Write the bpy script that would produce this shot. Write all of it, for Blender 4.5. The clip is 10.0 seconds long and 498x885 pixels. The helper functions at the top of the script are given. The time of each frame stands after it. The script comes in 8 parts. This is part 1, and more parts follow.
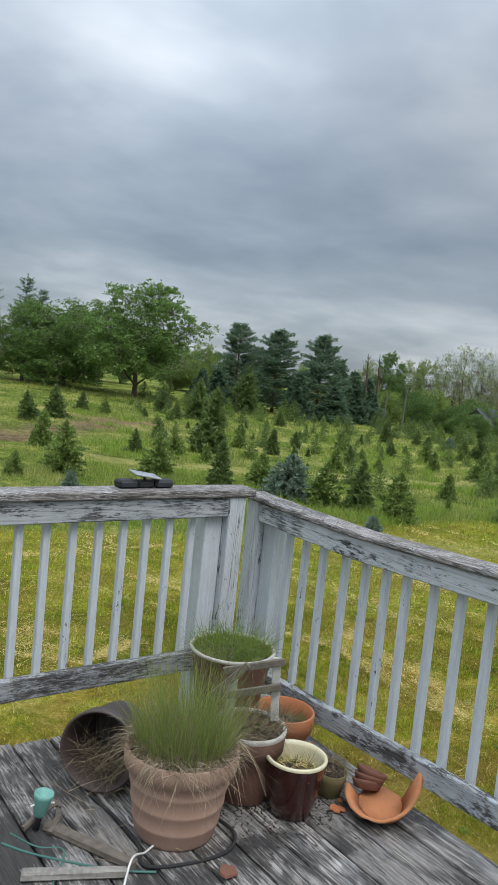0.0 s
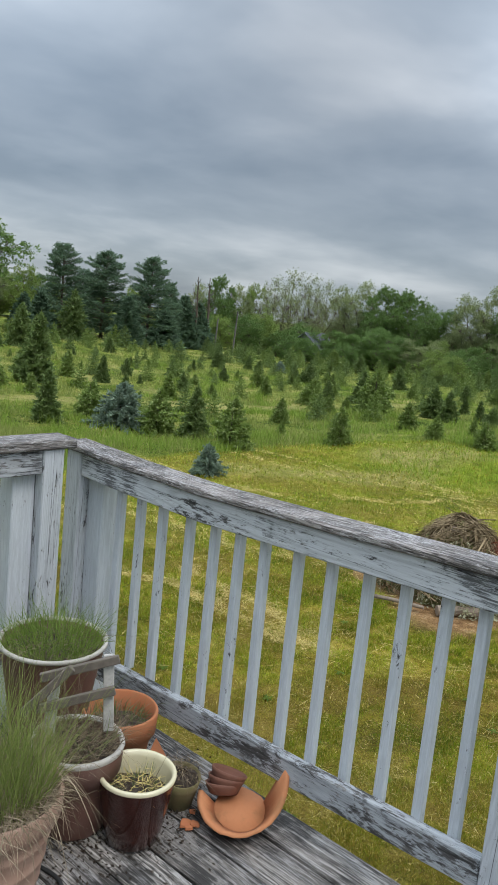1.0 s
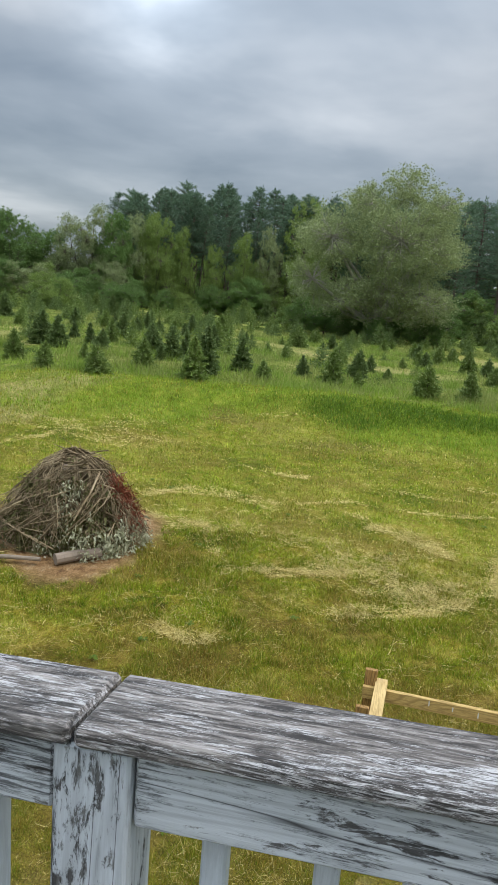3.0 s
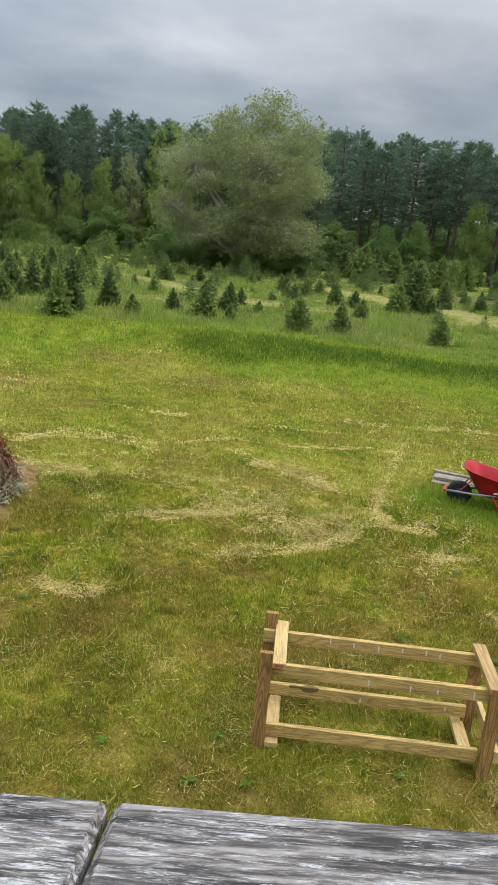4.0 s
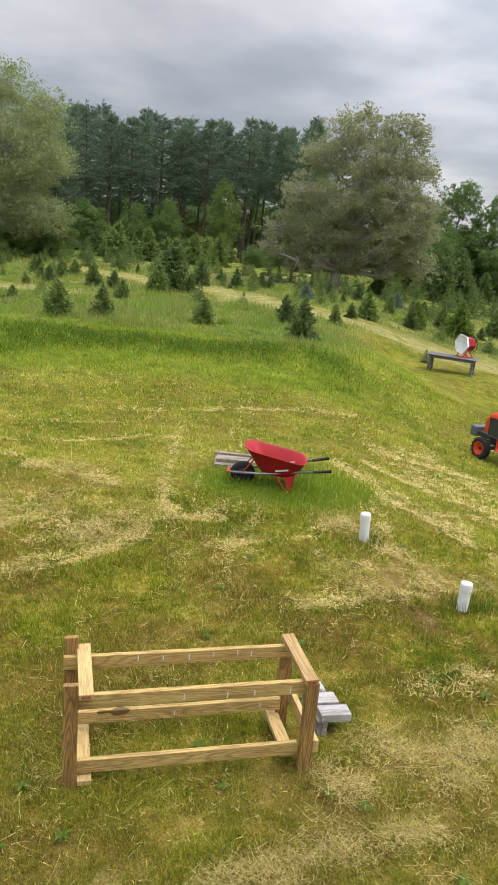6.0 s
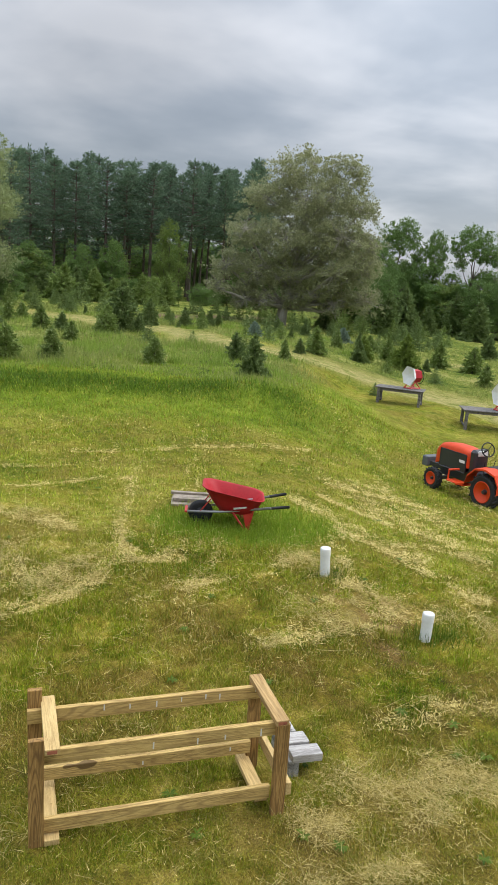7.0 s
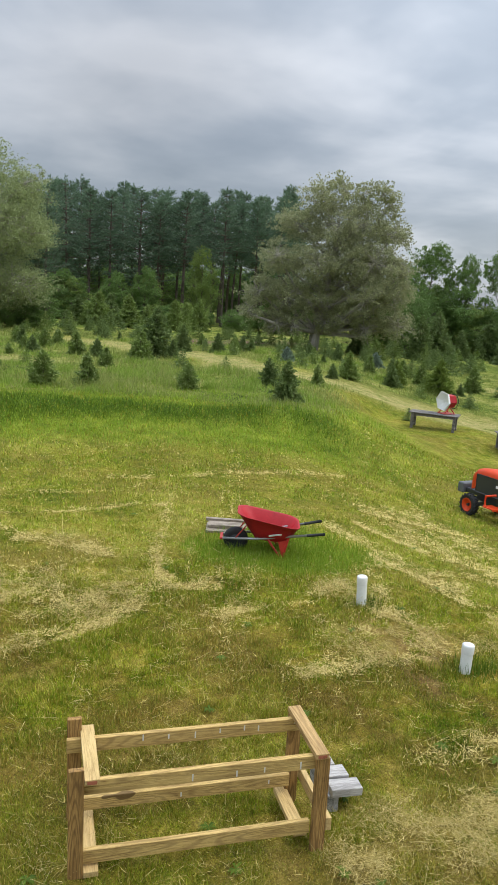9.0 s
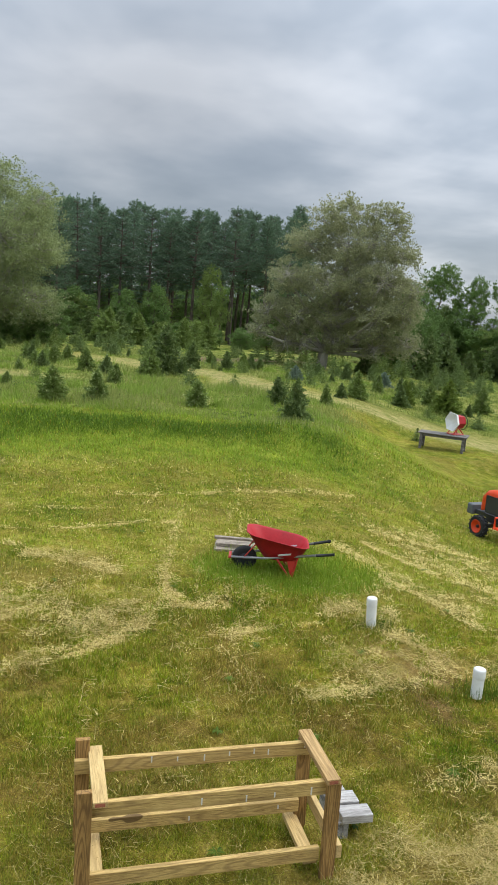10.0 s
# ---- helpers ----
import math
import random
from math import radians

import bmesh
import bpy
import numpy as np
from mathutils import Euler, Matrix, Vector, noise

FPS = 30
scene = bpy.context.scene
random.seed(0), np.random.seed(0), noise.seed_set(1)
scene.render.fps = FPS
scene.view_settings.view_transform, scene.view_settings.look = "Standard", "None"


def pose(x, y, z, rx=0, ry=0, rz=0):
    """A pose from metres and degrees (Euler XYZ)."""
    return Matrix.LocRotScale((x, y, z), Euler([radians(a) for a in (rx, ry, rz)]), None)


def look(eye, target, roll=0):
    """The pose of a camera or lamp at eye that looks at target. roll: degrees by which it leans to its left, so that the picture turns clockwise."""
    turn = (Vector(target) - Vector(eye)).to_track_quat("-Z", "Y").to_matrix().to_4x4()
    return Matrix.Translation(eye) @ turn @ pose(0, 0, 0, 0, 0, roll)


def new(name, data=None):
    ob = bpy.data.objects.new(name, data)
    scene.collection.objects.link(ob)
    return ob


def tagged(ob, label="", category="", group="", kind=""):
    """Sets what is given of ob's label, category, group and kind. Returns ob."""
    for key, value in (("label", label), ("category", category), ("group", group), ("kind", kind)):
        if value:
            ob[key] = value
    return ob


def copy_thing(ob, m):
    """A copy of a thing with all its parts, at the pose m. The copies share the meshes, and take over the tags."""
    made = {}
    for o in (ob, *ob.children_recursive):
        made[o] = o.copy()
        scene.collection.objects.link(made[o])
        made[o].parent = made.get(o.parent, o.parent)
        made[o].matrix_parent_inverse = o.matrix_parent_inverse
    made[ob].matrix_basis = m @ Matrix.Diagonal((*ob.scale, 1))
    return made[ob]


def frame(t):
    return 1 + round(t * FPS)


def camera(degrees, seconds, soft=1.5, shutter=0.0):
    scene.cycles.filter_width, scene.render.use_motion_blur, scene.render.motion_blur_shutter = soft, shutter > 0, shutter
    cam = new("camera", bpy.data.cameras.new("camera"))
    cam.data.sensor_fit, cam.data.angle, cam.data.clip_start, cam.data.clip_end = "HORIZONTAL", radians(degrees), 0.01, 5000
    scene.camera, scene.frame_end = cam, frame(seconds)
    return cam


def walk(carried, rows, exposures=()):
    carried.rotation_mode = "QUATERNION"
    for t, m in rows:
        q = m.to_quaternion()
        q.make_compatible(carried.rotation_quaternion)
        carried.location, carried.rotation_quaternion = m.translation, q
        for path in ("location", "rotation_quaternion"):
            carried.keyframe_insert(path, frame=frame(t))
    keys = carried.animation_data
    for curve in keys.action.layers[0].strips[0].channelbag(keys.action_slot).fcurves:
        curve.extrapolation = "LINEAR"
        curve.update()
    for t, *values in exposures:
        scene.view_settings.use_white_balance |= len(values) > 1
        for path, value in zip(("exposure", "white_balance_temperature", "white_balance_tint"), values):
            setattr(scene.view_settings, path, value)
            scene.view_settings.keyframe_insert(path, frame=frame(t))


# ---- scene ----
cam = camera(36.2, 10.0, soft=1.1)
EXPOSURES = [(0.0, -0.08, 6600, 11), (3.2, 0.0, 6600, 11), (4.5, 0.14, 7050, 15), (5.5, 0.30, 7350, 21), (6.0, 0.22, 7150, 18), (7.5, 0.06, 6800, 14), (10.0, 0.05, 6750, 13)]
# seconds, eye, a point looked at, lean
ROWS = [
    (0, (-0.054, -0.048, 3.257), (5.895, 7.941, 2.364), 6.56),
    (0.5, (0.158, 0.174, 3.257), (6.811, 7.516, 1.902), 6.66),
    (1, (0.349, 0.420, 3.247), (7.891, 6.786, 1.638), 6.55),
    (1.5, (0.696, 0.567, 3.197), (8.936, 5.942, 1.407), 6.39),
    (2, (0.956, 0.680, 3.199), (9.777, 5.008, 1.338), 6.44),
    (2.5, (1.186, 0.752, 3.204), (10.508, 3.834, 1.302), 6.10),
    (3, (1.451, 0.699, 3.194), (11.038, 2.654, 1.126), 5.54),
    (4.5, (1.934, 0.978, 3.117), (11.490, 0.713, 0.182), 5.53),
    (5, (2.102, 0.916, 3.115), (11.598, 0.551, 0.002), 3.44),
    (5.5, (2.161, 0.915, 3.140), (11.591, -0.492, 0.124), 3.90),
    (6, (2.217, 1.000, 3.159), (11.426, -1.808, 0.456), 5.67),
    (7.5, (2.239, 1.065, 3.181), (11.392, -2.337, 1.026), 4.30),
    (8, (2.248, 1.079, 3.182), (11.447, -2.230, 1.077), 4.05),
    (8.5, (2.244, 1.085, 3.196), (11.513, -2.073, 1.167), 3.96),
    (9, (2.243, 1.112, 3.212), (11.585, -1.899, 1.301), 4.04),
    (9.5, (2.269, 1.130, 3.218), (11.660, -1.801, 1.428), 4.29),
    (10, (2.280, 1.150, 3.214), (11.693, -1.773, 1.526), 4.68),
]
walk(cam, [(t, look(eye, target, lean)) for t, eye, target, lean in ROWS], EXPOSURES)

# ---- world and light ----
world = bpy.data.worlds.new("overcast_sky")
scene.world = world
world.use_nodes = True
SUN_ELEV, SUN_AZ = 58.0, -100.0
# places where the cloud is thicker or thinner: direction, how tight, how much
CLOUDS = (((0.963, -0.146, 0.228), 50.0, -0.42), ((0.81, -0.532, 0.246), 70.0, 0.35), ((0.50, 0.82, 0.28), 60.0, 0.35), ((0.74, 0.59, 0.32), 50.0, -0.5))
wn, wl = world.node_tree.nodes, world.node_tree.links
wn.clear()


def wnode(kind, **vals):
    n = wn.new(kind)
    for k, v in vals.items():
        n.inputs[k].default_value = v
    return n


w_out = wn.new("ShaderNodeOutputWorld")
w_bg = wn.new("ShaderNodeBackground")
w_sky = wn.new("ShaderNodeTexSky")
w_sky.sky_type = "NISHITA"
w_sky.sun_disc = False
w_sky.sun_elevation = radians(SUN_ELEV)
w_sky.sun_rotation = radians(90 - SUN_AZ)
w_tc = wn.new("ShaderNodeTexCoord")
w_sep = wn.new("ShaderNodeSeparateXYZ")
wl.new(w_tc.outputs["Generated"], w_sep.inputs[0])


def wmath(op, a, b=None, clamp=False):
    n = wn.new("ShaderNodeMath")
    n.operation, n.use_clamp = op, clamp
    for i, v in enumerate((a, b)):
        if v is None:
            continue
        if isinstance(v, (int, float)):
            n.inputs[i].default_value = v
        else:
            wl.new(v, n.inputs[i])
    return n.outputs[0]


w_up = wmath("MAXIMUM", w_sep.outputs["Z"], 0.0)
w_den = wmath("ADD", w_up, 0.16)
w_px = wmath("DIVIDE", w_sep.outputs["X"], w_den)
w_py = wmath("DIVIDE", w_sep.outputs["Y"], w_den)
w_comb = wn.new("ShaderNodeCombineXYZ")
wl.new(w_px, w_comb.inputs[0])
wl.new(w_py, w_comb.inputs[1])
w_n1 = wnode("ShaderNodeTexNoise", Scale=0.62, Detail=5.0, Roughness=0.45, Distortion=0.25)
w_n2 = wnode("ShaderNodeTexNoise", Scale=1.9, Detail=4.0, Roughness=0.5, Distortion=0.2)
for n in (w_n1, w_n2):
    wl.new(w_comb.outputs[0], n.inputs["Vector"])
w_mixn = wmath("ADD", wmath("MULTIPLY", w_n1.outputs["Fac"], 0.72), wmath("MULTIPLY", w_n2.outputs["Fac"], 0.28))
w_ramp = wn.new("ShaderNodeValToRGB")
w_ramp.color_ramp.elements[0].position, w_ramp.color_ramp.elements[0].color = 0.36, (0.212, 0.266, 0.328, 1)
w_ramp.color_ramp.elements[1].position, w_ramp.color_ramp.elements[1].color = 0.66, (0.625, 0.68, 0.735, 1)
e = w_ramp.color_ramp.elements.new(0.50)
e.color = (0.345, 0.405, 0.47, 1)
wl.new(w_mixn, w_ramp.inputs[0])
# an overcast sky is about three times as bright overhead as near the horizon
w_gain = wmath("ADD", 0.86, wmath("MULTIPLY", wmath("POWER", w_up, 2.2), 5.1))
# the thin place in the cloud where the sun nearly comes through
w_dot = wn.new("ShaderNodeVectorMath")
w_dot.operation = "DOT_PRODUCT"
w_dot.inputs[1].default_value = (0.885, 0.337, 0.322)
wl.new(w_tc.outputs["Generated"], w_dot.inputs[0])
w_thin = wmath("MULTIPLY", wmath("POWER", wmath("MAXIMUM", w_dot.outputs["Value"], 0.0), 330.0), wmath("MULTIPLY", w_n2.outputs["Fac"], 1.8))
w_gain = wmath("ADD", w_gain, w_thin)


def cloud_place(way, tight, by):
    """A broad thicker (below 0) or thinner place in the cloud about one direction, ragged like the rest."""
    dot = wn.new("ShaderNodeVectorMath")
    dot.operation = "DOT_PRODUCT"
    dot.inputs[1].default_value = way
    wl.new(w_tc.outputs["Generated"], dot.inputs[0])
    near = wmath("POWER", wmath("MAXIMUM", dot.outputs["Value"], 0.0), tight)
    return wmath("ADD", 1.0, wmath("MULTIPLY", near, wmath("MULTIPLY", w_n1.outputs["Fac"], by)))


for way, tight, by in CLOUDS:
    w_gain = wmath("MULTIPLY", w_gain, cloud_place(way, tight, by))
w_mul = wn.new("ShaderNodeMix")
w_mul.data_type, w_mul.blend_type = "RGBA", "MULTIPLY"
w_mul.inputs[0].default_value = 1.0
wl.new(w_ramp.outputs[0], w_mul.inputs[6])
w_g3 = wn.new("ShaderNodeCombineXYZ")
for i in range(3):
    wl.new(w_gain, w_g3.inputs[i])
wl.new(w_g3.outputs[0], w_mul.inputs[7])
w_skyf = wn.new("ShaderNodeVectorMath")
w_skyf.operation = "SCALE"
w_skyf.inputs["Scale"].default_value = 0.02
wl.new(w_sky.outputs[0], w_skyf.inputs[0])
w_add = wn.new("ShaderNodeVectorMath")
wl.new(w_mul.outputs[2], w_add.inputs[0])
wl.new(w_skyf.outputs[0], w_add.inputs[1])
wl.new(w_add.outputs[0], w_bg.inputs["Color"])
w_bg.inputs["Strength"].default_value = 1.0
wl.new(w_bg.outputs[0], w_out.inputs[0])

sun_data = bpy.data.lights.new("sun", "SUN")
sun_data.energy, sun_data.angle, sun_data.color = 1.3, radians(25), (1.0, 0.96, 0.9)
sun = new("sun", sun_data)
sun.matrix_world = look((0, 0, 40), (-40 / math.tan(radians(SUN_ELEV)) * math.cos(radians(SUN_AZ)), -40 / math.tan(radians(SUN_ELEV)) * math.sin(radians(SUN_AZ)), 0))


# ---- materials ----
def material(name):
    m = bpy.data.materials.new(name)
    m.use_nodes = True
    nt = m.node_tree
    return m, nt, nt.nodes["Principled BSDF"]


def nd(nt, kind, **vals):
    n = nt.nodes.new(kind)
    for k, v in vals.items():
        n.inputs[k].default_value = v
    return n


def ramp(nt, src, stops):
    r = nt.nodes.new("ShaderNodeValToRGB")
    el = r.color_ramp.elements
    while len(el) < len(stops):
        el.new(0.5)
    for k, (p, c) in zip(el, stops):
        k.position, k.color = p, (*c, 1)
    nt.links.new(src, r.inputs[0])
    return r.outputs[0]


def mixc(nt, fac, a, b, blend="MIX"):
    m = nt.nodes.new("ShaderNodeMix")
    m.data_type, m.blend_type = "RGBA", blend
    for s, v in ((0, fac), (6, a), (7, b)):
        if isinstance(v, (int, float)):
            m.inputs[s].default_value = v
        elif isinstance(v, tuple):
            m.inputs[s].default_value = (*v, 1)
        else:
            nt.links.new(v, m.inputs[s])
    return m.outputs[2]


def mapped(nt, scale=(1, 1, 1), coord="Object", rot=(0, 0, 0)):
    tc = nt.nodes.new("ShaderNodeTexCoord")
    mp = nt.nodes.new("ShaderNodeMapping")
    mp.inputs["Scale"].default_value = scale
    mp.inputs["Rotation"].default_value = rot
    nt.links.new(tc.outputs[coord], mp.inputs[0])
    return mp.outputs[0]


def world_pos(nt, scale=(1, 1, 1)):
    g = nt.nodes.new("ShaderNodeNewGeometry")
    mp = nt.nodes.new("ShaderNodeMapping")
    mp.inputs["Scale"].default_value = scale
    nt.links.new(g.outputs["Position"], mp.inputs[0])
    return mp.outputs[0]


def noise_tex(nt, vec, scale, detail=4.0, rough=0.55, dist=0.0):
    n = nd(nt, "ShaderNodeTexNoise", Scale=scale, Detail=detail, Roughness=rough, Distortion=dist)
    nt.links.new(vec, n.inputs["Vector"])
    return n.outputs["Fac"]


def bump(nt, bsdf, height, strength=0.3, distance=0.01):
    b = nd(nt, "ShaderNodeBump", Strength=strength, Distance=distance)
    nt.links.new(height, b.inputs["Height"])
    nt.links.new(b.outputs[0], bsdf.inputs["Normal"])


def smath(nt, op, a, b=None, clamp=False):
    n = nt.nodes.new("ShaderNodeMath")
    n.operation, n.use_clamp = op, clamp
    for i, v in enumerate((a, b)):
        if v is None:
            continue
        if isinstance(v, (int, float)):
            n.inputs[i].default_value = v
        else:
            nt.links.new(v, n.inputs[i])
    return n.outputs[0]


def island_random(nt):
    return nt.nodes.new("ShaderNodeNewGeometry").outputs["Random Per Island"]


def object_random(nt):
    return nt.nodes.new("ShaderNodeObjectInfo").outputs["Random"]


def simple(name, colour, rough=0.6, metal=0.0, vary=0.15, scale=20.0, bump_s=0.1, coat=0.0):
    """A plain surface with stains at two scales and fine relief."""
    m, nt, b = material(name)
    v = mapped(nt)
    n1, n2 = noise_tex(nt, v, scale * 0.2), noise_tex(nt, v, scale * 3)
    dark = tuple(c * (1 - vary * 2) for c in colour)
    light = tuple(min(1, c * (1 + vary)) for c in colour)
    nt.links.new(ramp(nt, smath(nt, "ADD", smath(nt, "MULTIPLY", n1, 0.65), smath(nt, "MULTIPLY", n2, 0.35)), [(0.3, dark), (0.52, colour), (0.7, light)]), b.inputs["Base Color"])
    b.inputs["Roughness"].default_value, b.inputs["Metallic"].default_value = rough, metal
    b.inputs["Coat Weight"].default_value = coat
    bump(nt, b, n2, bump_s, 0.004)
    return m


def plank_wood(name, axis, light, mid, dark, paint=None, paint_amount=0.5, rough=0.8, cracks=0.5, chalk=0.0, short=1.0, stain=0.75, rings=0.0, blotch=0.3, calm=0.0, crisp=0.0, mould=0.0, mould_at=0.5):
    """Wood with grain drawn out along one axis, knots and dark checks; paint: the colour of a flaking coat over it."""
    m, nt, b = material(name)

    def drawn(along, scale, detail, rough_, dist):
        sc = [1.0, 1.0, 1.0]
        sc[axis] = along * short
        v = world_pos(nt, tuple(sc))
        add = nt.nodes.new("ShaderNodeVectorMath")
        nt.links.new(v, add.inputs[0])
        nt.links.new(off.outputs[0], add.inputs[1])
        return noise_tex(nt, add.outputs[0], scale, detail, rough_, dist)

    r = object_random(nt)
    off = nt.nodes.new("ShaderNodeCombineXYZ")
    for i in range(3):
        nt.links.new(smath(nt, "MULTIPLY", r, 17.0 + 9 * i), off.inputs[i])
    grain = drawn(0.05, 210, 6, 0.7, 0.35)
    streak = drawn(0.045, 75, 5, 0.65, 0.9)
    blot = drawn(0.22, 11, 5, 0.65, 0.6)
    base = ramp(nt, smath(nt, "ADD", smath(nt, "MULTIPLY", grain, 0.55), smath(nt, "MULTIPLY", streak, 0.45)), [(0.38 + 0.055 * crisp, dark), (0.48 + 0.01 * crisp, mid), (0.60 - 0.05 * crisp, light)])
    base = mixc(nt, ramp(nt, blot, [(0.5, (0, 0, 0)), (0.62, (stain, stain, stain))]), base, tuple(c * 0.9 for c in dark))
    base = mixc(nt, smath(nt, "MULTIPLY", r, blotch), base, tuple(c * 0.75 for c in mid))
    height = grain
    contour = smath(nt, "SINE", smath(nt, "MULTIPLY", drawn(0.07, 9, 1, 0.3, 0.25), 105.0))
    contour = ramp(nt, smath(nt, "ADD", smath(nt, "MULTIPLY", contour, 0.5), 0.5), [(0.55, (0, 0, 0)), (0.97, (1, 1, 1))])
    if rings:
        base = mixc(nt, smath(nt, "MULTIPLY", contour, rings), base, tuple(c * 0.8 for c in dark))
        knot = ramp(nt, drawn(0.5, 7, 1, 0.4, 0.2), [(0.745, (0, 0, 0)), (0.765, (0.85, 0.85, 0.85))])
        base = mixc(nt, knot, base, tuple(c * 0.5 for c in dark))
    if paint:
        flake = drawn(0.22, 85, 7, 0.78, 0.4)
        k = smath(nt, "ADD", smath(nt, "MULTIPLY", flake, 0.55), smath(nt, "MULTIPLY", blot, 0.45))
        mask = ramp(nt, k, [(paint_amount - 0.015, (1, 1, 1)), (paint_amount + 0.02, (0, 0, 0))])
        pc = ramp(nt, smath(nt, "ADD", smath(nt, "MULTIPLY", grain, 0.5), smath(nt, "MULTIPLY", streak, 0.5)), [(0.385, tuple(c * (0.50 + 0.4 * calm) for c in paint)), (0.455, tuple(c * 0.93 for c in paint)), (0.62, tuple(min(1, c * 1.12) for c in paint))])
        pc = mixc(nt, smath(nt, "MULTIPLY", contour, 0.3 * (1 - 0.85 * calm)), pc, tuple(c * 0.42 for c in paint))
        base = mixc(nt, mask, base, pc)
        height = smath(nt, "ADD", smath(nt, "MULTIPLY", grain, 0.5), smath(nt, "MULTIPLY", mask, 0.5))
    if cracks:
        crack = drawn(0.012, 14, 3, 0.45, 0.4)
        line = ramp(nt, smath(nt, "ABSOLUTE", smath(nt, "SUBTRACT", crack, 0.52)), [(0.0015, (cracks, cracks, cracks)), (0.005, (0, 0, 0))])
        base = mixc(nt, line, base, (0.012, 0.011, 0.010))
    if chalk:
        ch = ramp(nt, smath(nt, "ADD", smath(nt, "MULTIPLY", drawn(0.06, 290, 9, 0.84, 0.5), 0.75), smath(nt, "MULTIPLY", blot, 0.25)), [(0.512, (0, 0, 0)), (0.562, (chalk, chalk, chalk))])
        base = mixc(nt, ch, base, (0.54, 0.525, 0.52))
    if mould:
        patch = noise_tex(nt, world_pos(nt), 2.7, 9, 0.68, 0.5)
        k = smath(nt, "ADD", smath(nt, "MULTIPLY", patch, 0.52), smath(nt, "MULTIPLY", drawn(0.07, 150, 7, 0.78, 0.5), 0.48))
        base = mixc(nt, ramp(nt, k, [(mould_at - 0.030, (0, 0, 0)), (mould_at + 0.020, (mould, mould, mould))]), base, (0.016, 0.0145, 0.013))
    nt.links.new(base, b.inputs["Base Color"])
    b.inputs["Roughness"].default_value = rough
    bump(nt, b, height, 0.6, 0.003)
    return m


def leafy(name, a, b_col, rough=0.6, trans=0.25, tip=None):
    """Foliage: colour varied leaf by leaf and tree by tree, a little light passing through."""
    m, nt, b = material(name)
    c = mixc(nt, island_random(nt), a, b_col)
    big = noise_tex(nt, world_pos(nt), 0.8, 3)
    c = mixc(nt, smath(nt, "MULTIPLY", big, 0.4), c, tuple(x * 0.7 for x in a))
    c = mixc(nt, smath(nt, "MULTIPLY", object_random(nt), 0.35), c, tuple((x * 0.5 + y * 0.9) * 0.9 for x, y in zip(a, b_col)))
    if tip:
        fine = noise_tex(nt, world_pos(nt), 9.0, 2)
        c = mixc(nt, ramp(nt, fine, [(0.55, (0, 0, 0)), (0.72, (0.8, 0.8, 0.8))]), c, tip)
    nt.links.new(c, b.inputs["Base Color"])
    b.inputs["Roughness"].default_value = rough
    b.inputs["Specular IOR Level"].default_value = 0.25
    tr = nt.nodes.new("ShaderNodeBsdfTranslucent")
    nt.links.new(c, tr.inputs["Color"])
    mx = nt.nodes.new("ShaderNodeMixShader")
    mx.inputs[0].default_value = trans
    nt.links.new(b.outputs[0], mx.inputs[1])
    nt.links.new(tr.outputs[0], mx.inputs[2])
    nt.links.new(mx.outputs[0], nt.nodes["Material Output"].inputs["Surface"])
    return m


WOOD_GREY = ((0.36, 0.35, 0.335), (0.13, 0.125, 0.12), (0.02, 0.018, 0.017))
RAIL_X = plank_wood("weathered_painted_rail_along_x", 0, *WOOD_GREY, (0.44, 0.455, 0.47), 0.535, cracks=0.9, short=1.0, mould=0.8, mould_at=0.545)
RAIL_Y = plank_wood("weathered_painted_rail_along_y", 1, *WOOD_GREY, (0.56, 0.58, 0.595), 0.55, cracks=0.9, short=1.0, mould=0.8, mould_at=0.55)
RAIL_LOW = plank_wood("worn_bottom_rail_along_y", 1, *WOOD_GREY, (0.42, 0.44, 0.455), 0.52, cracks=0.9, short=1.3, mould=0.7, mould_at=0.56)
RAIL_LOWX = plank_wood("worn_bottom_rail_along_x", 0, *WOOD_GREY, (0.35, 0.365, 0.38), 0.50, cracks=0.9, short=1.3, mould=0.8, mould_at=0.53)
CAP_X = plank_wood("bare_grey_cap_along_x", 0, (0.36, 0.325, 0.30), (0.13, 0.112, 0.10), (0.022, 0.019, 0.017), cracks=0.9, chalk=0.95, short=1.5, crisp=0.6, mould=0.7, mould_at=0.55)
CAP_Y = plank_wood("bare_grey_cap_along_y", 1, (0.36, 0.325, 0.30), (0.13, 0.112, 0.10), (0.022, 0.019, 0.017), cracks=0.9, chalk=0.95, short=1.5, crisp=0.6, mould=0.7, mould_at=0.55)
POST_Z = plank_wood("weathered_painted_post", 2, *WOOD_GREY, (0.54, 0.565, 0.59), 0.555, cracks=1.0, short=1.2, calm=0.35)
BALU_Z = plank_wood("blue_grey_painted_baluster", 2, *WOOD_GREY, (0.55, 0.58, 0.605), 0.60, cracks=0, short=1.6, calm=1.0)
DECK_Y = plank_wood("silvered_deck_board", 1, (0.52, 0.49, 0.455), (0.20, 0.178, 0.158), (0.010, 0.009, 0.008), cracks=0.95, chalk=0.5, short=0.9, stain=0.95, blotch=0.75, crisp=1.0, mould=0.9, mould_at=0.508)
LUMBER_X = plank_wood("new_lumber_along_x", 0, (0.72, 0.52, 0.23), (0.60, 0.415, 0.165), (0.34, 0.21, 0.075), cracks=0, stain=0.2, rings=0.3)
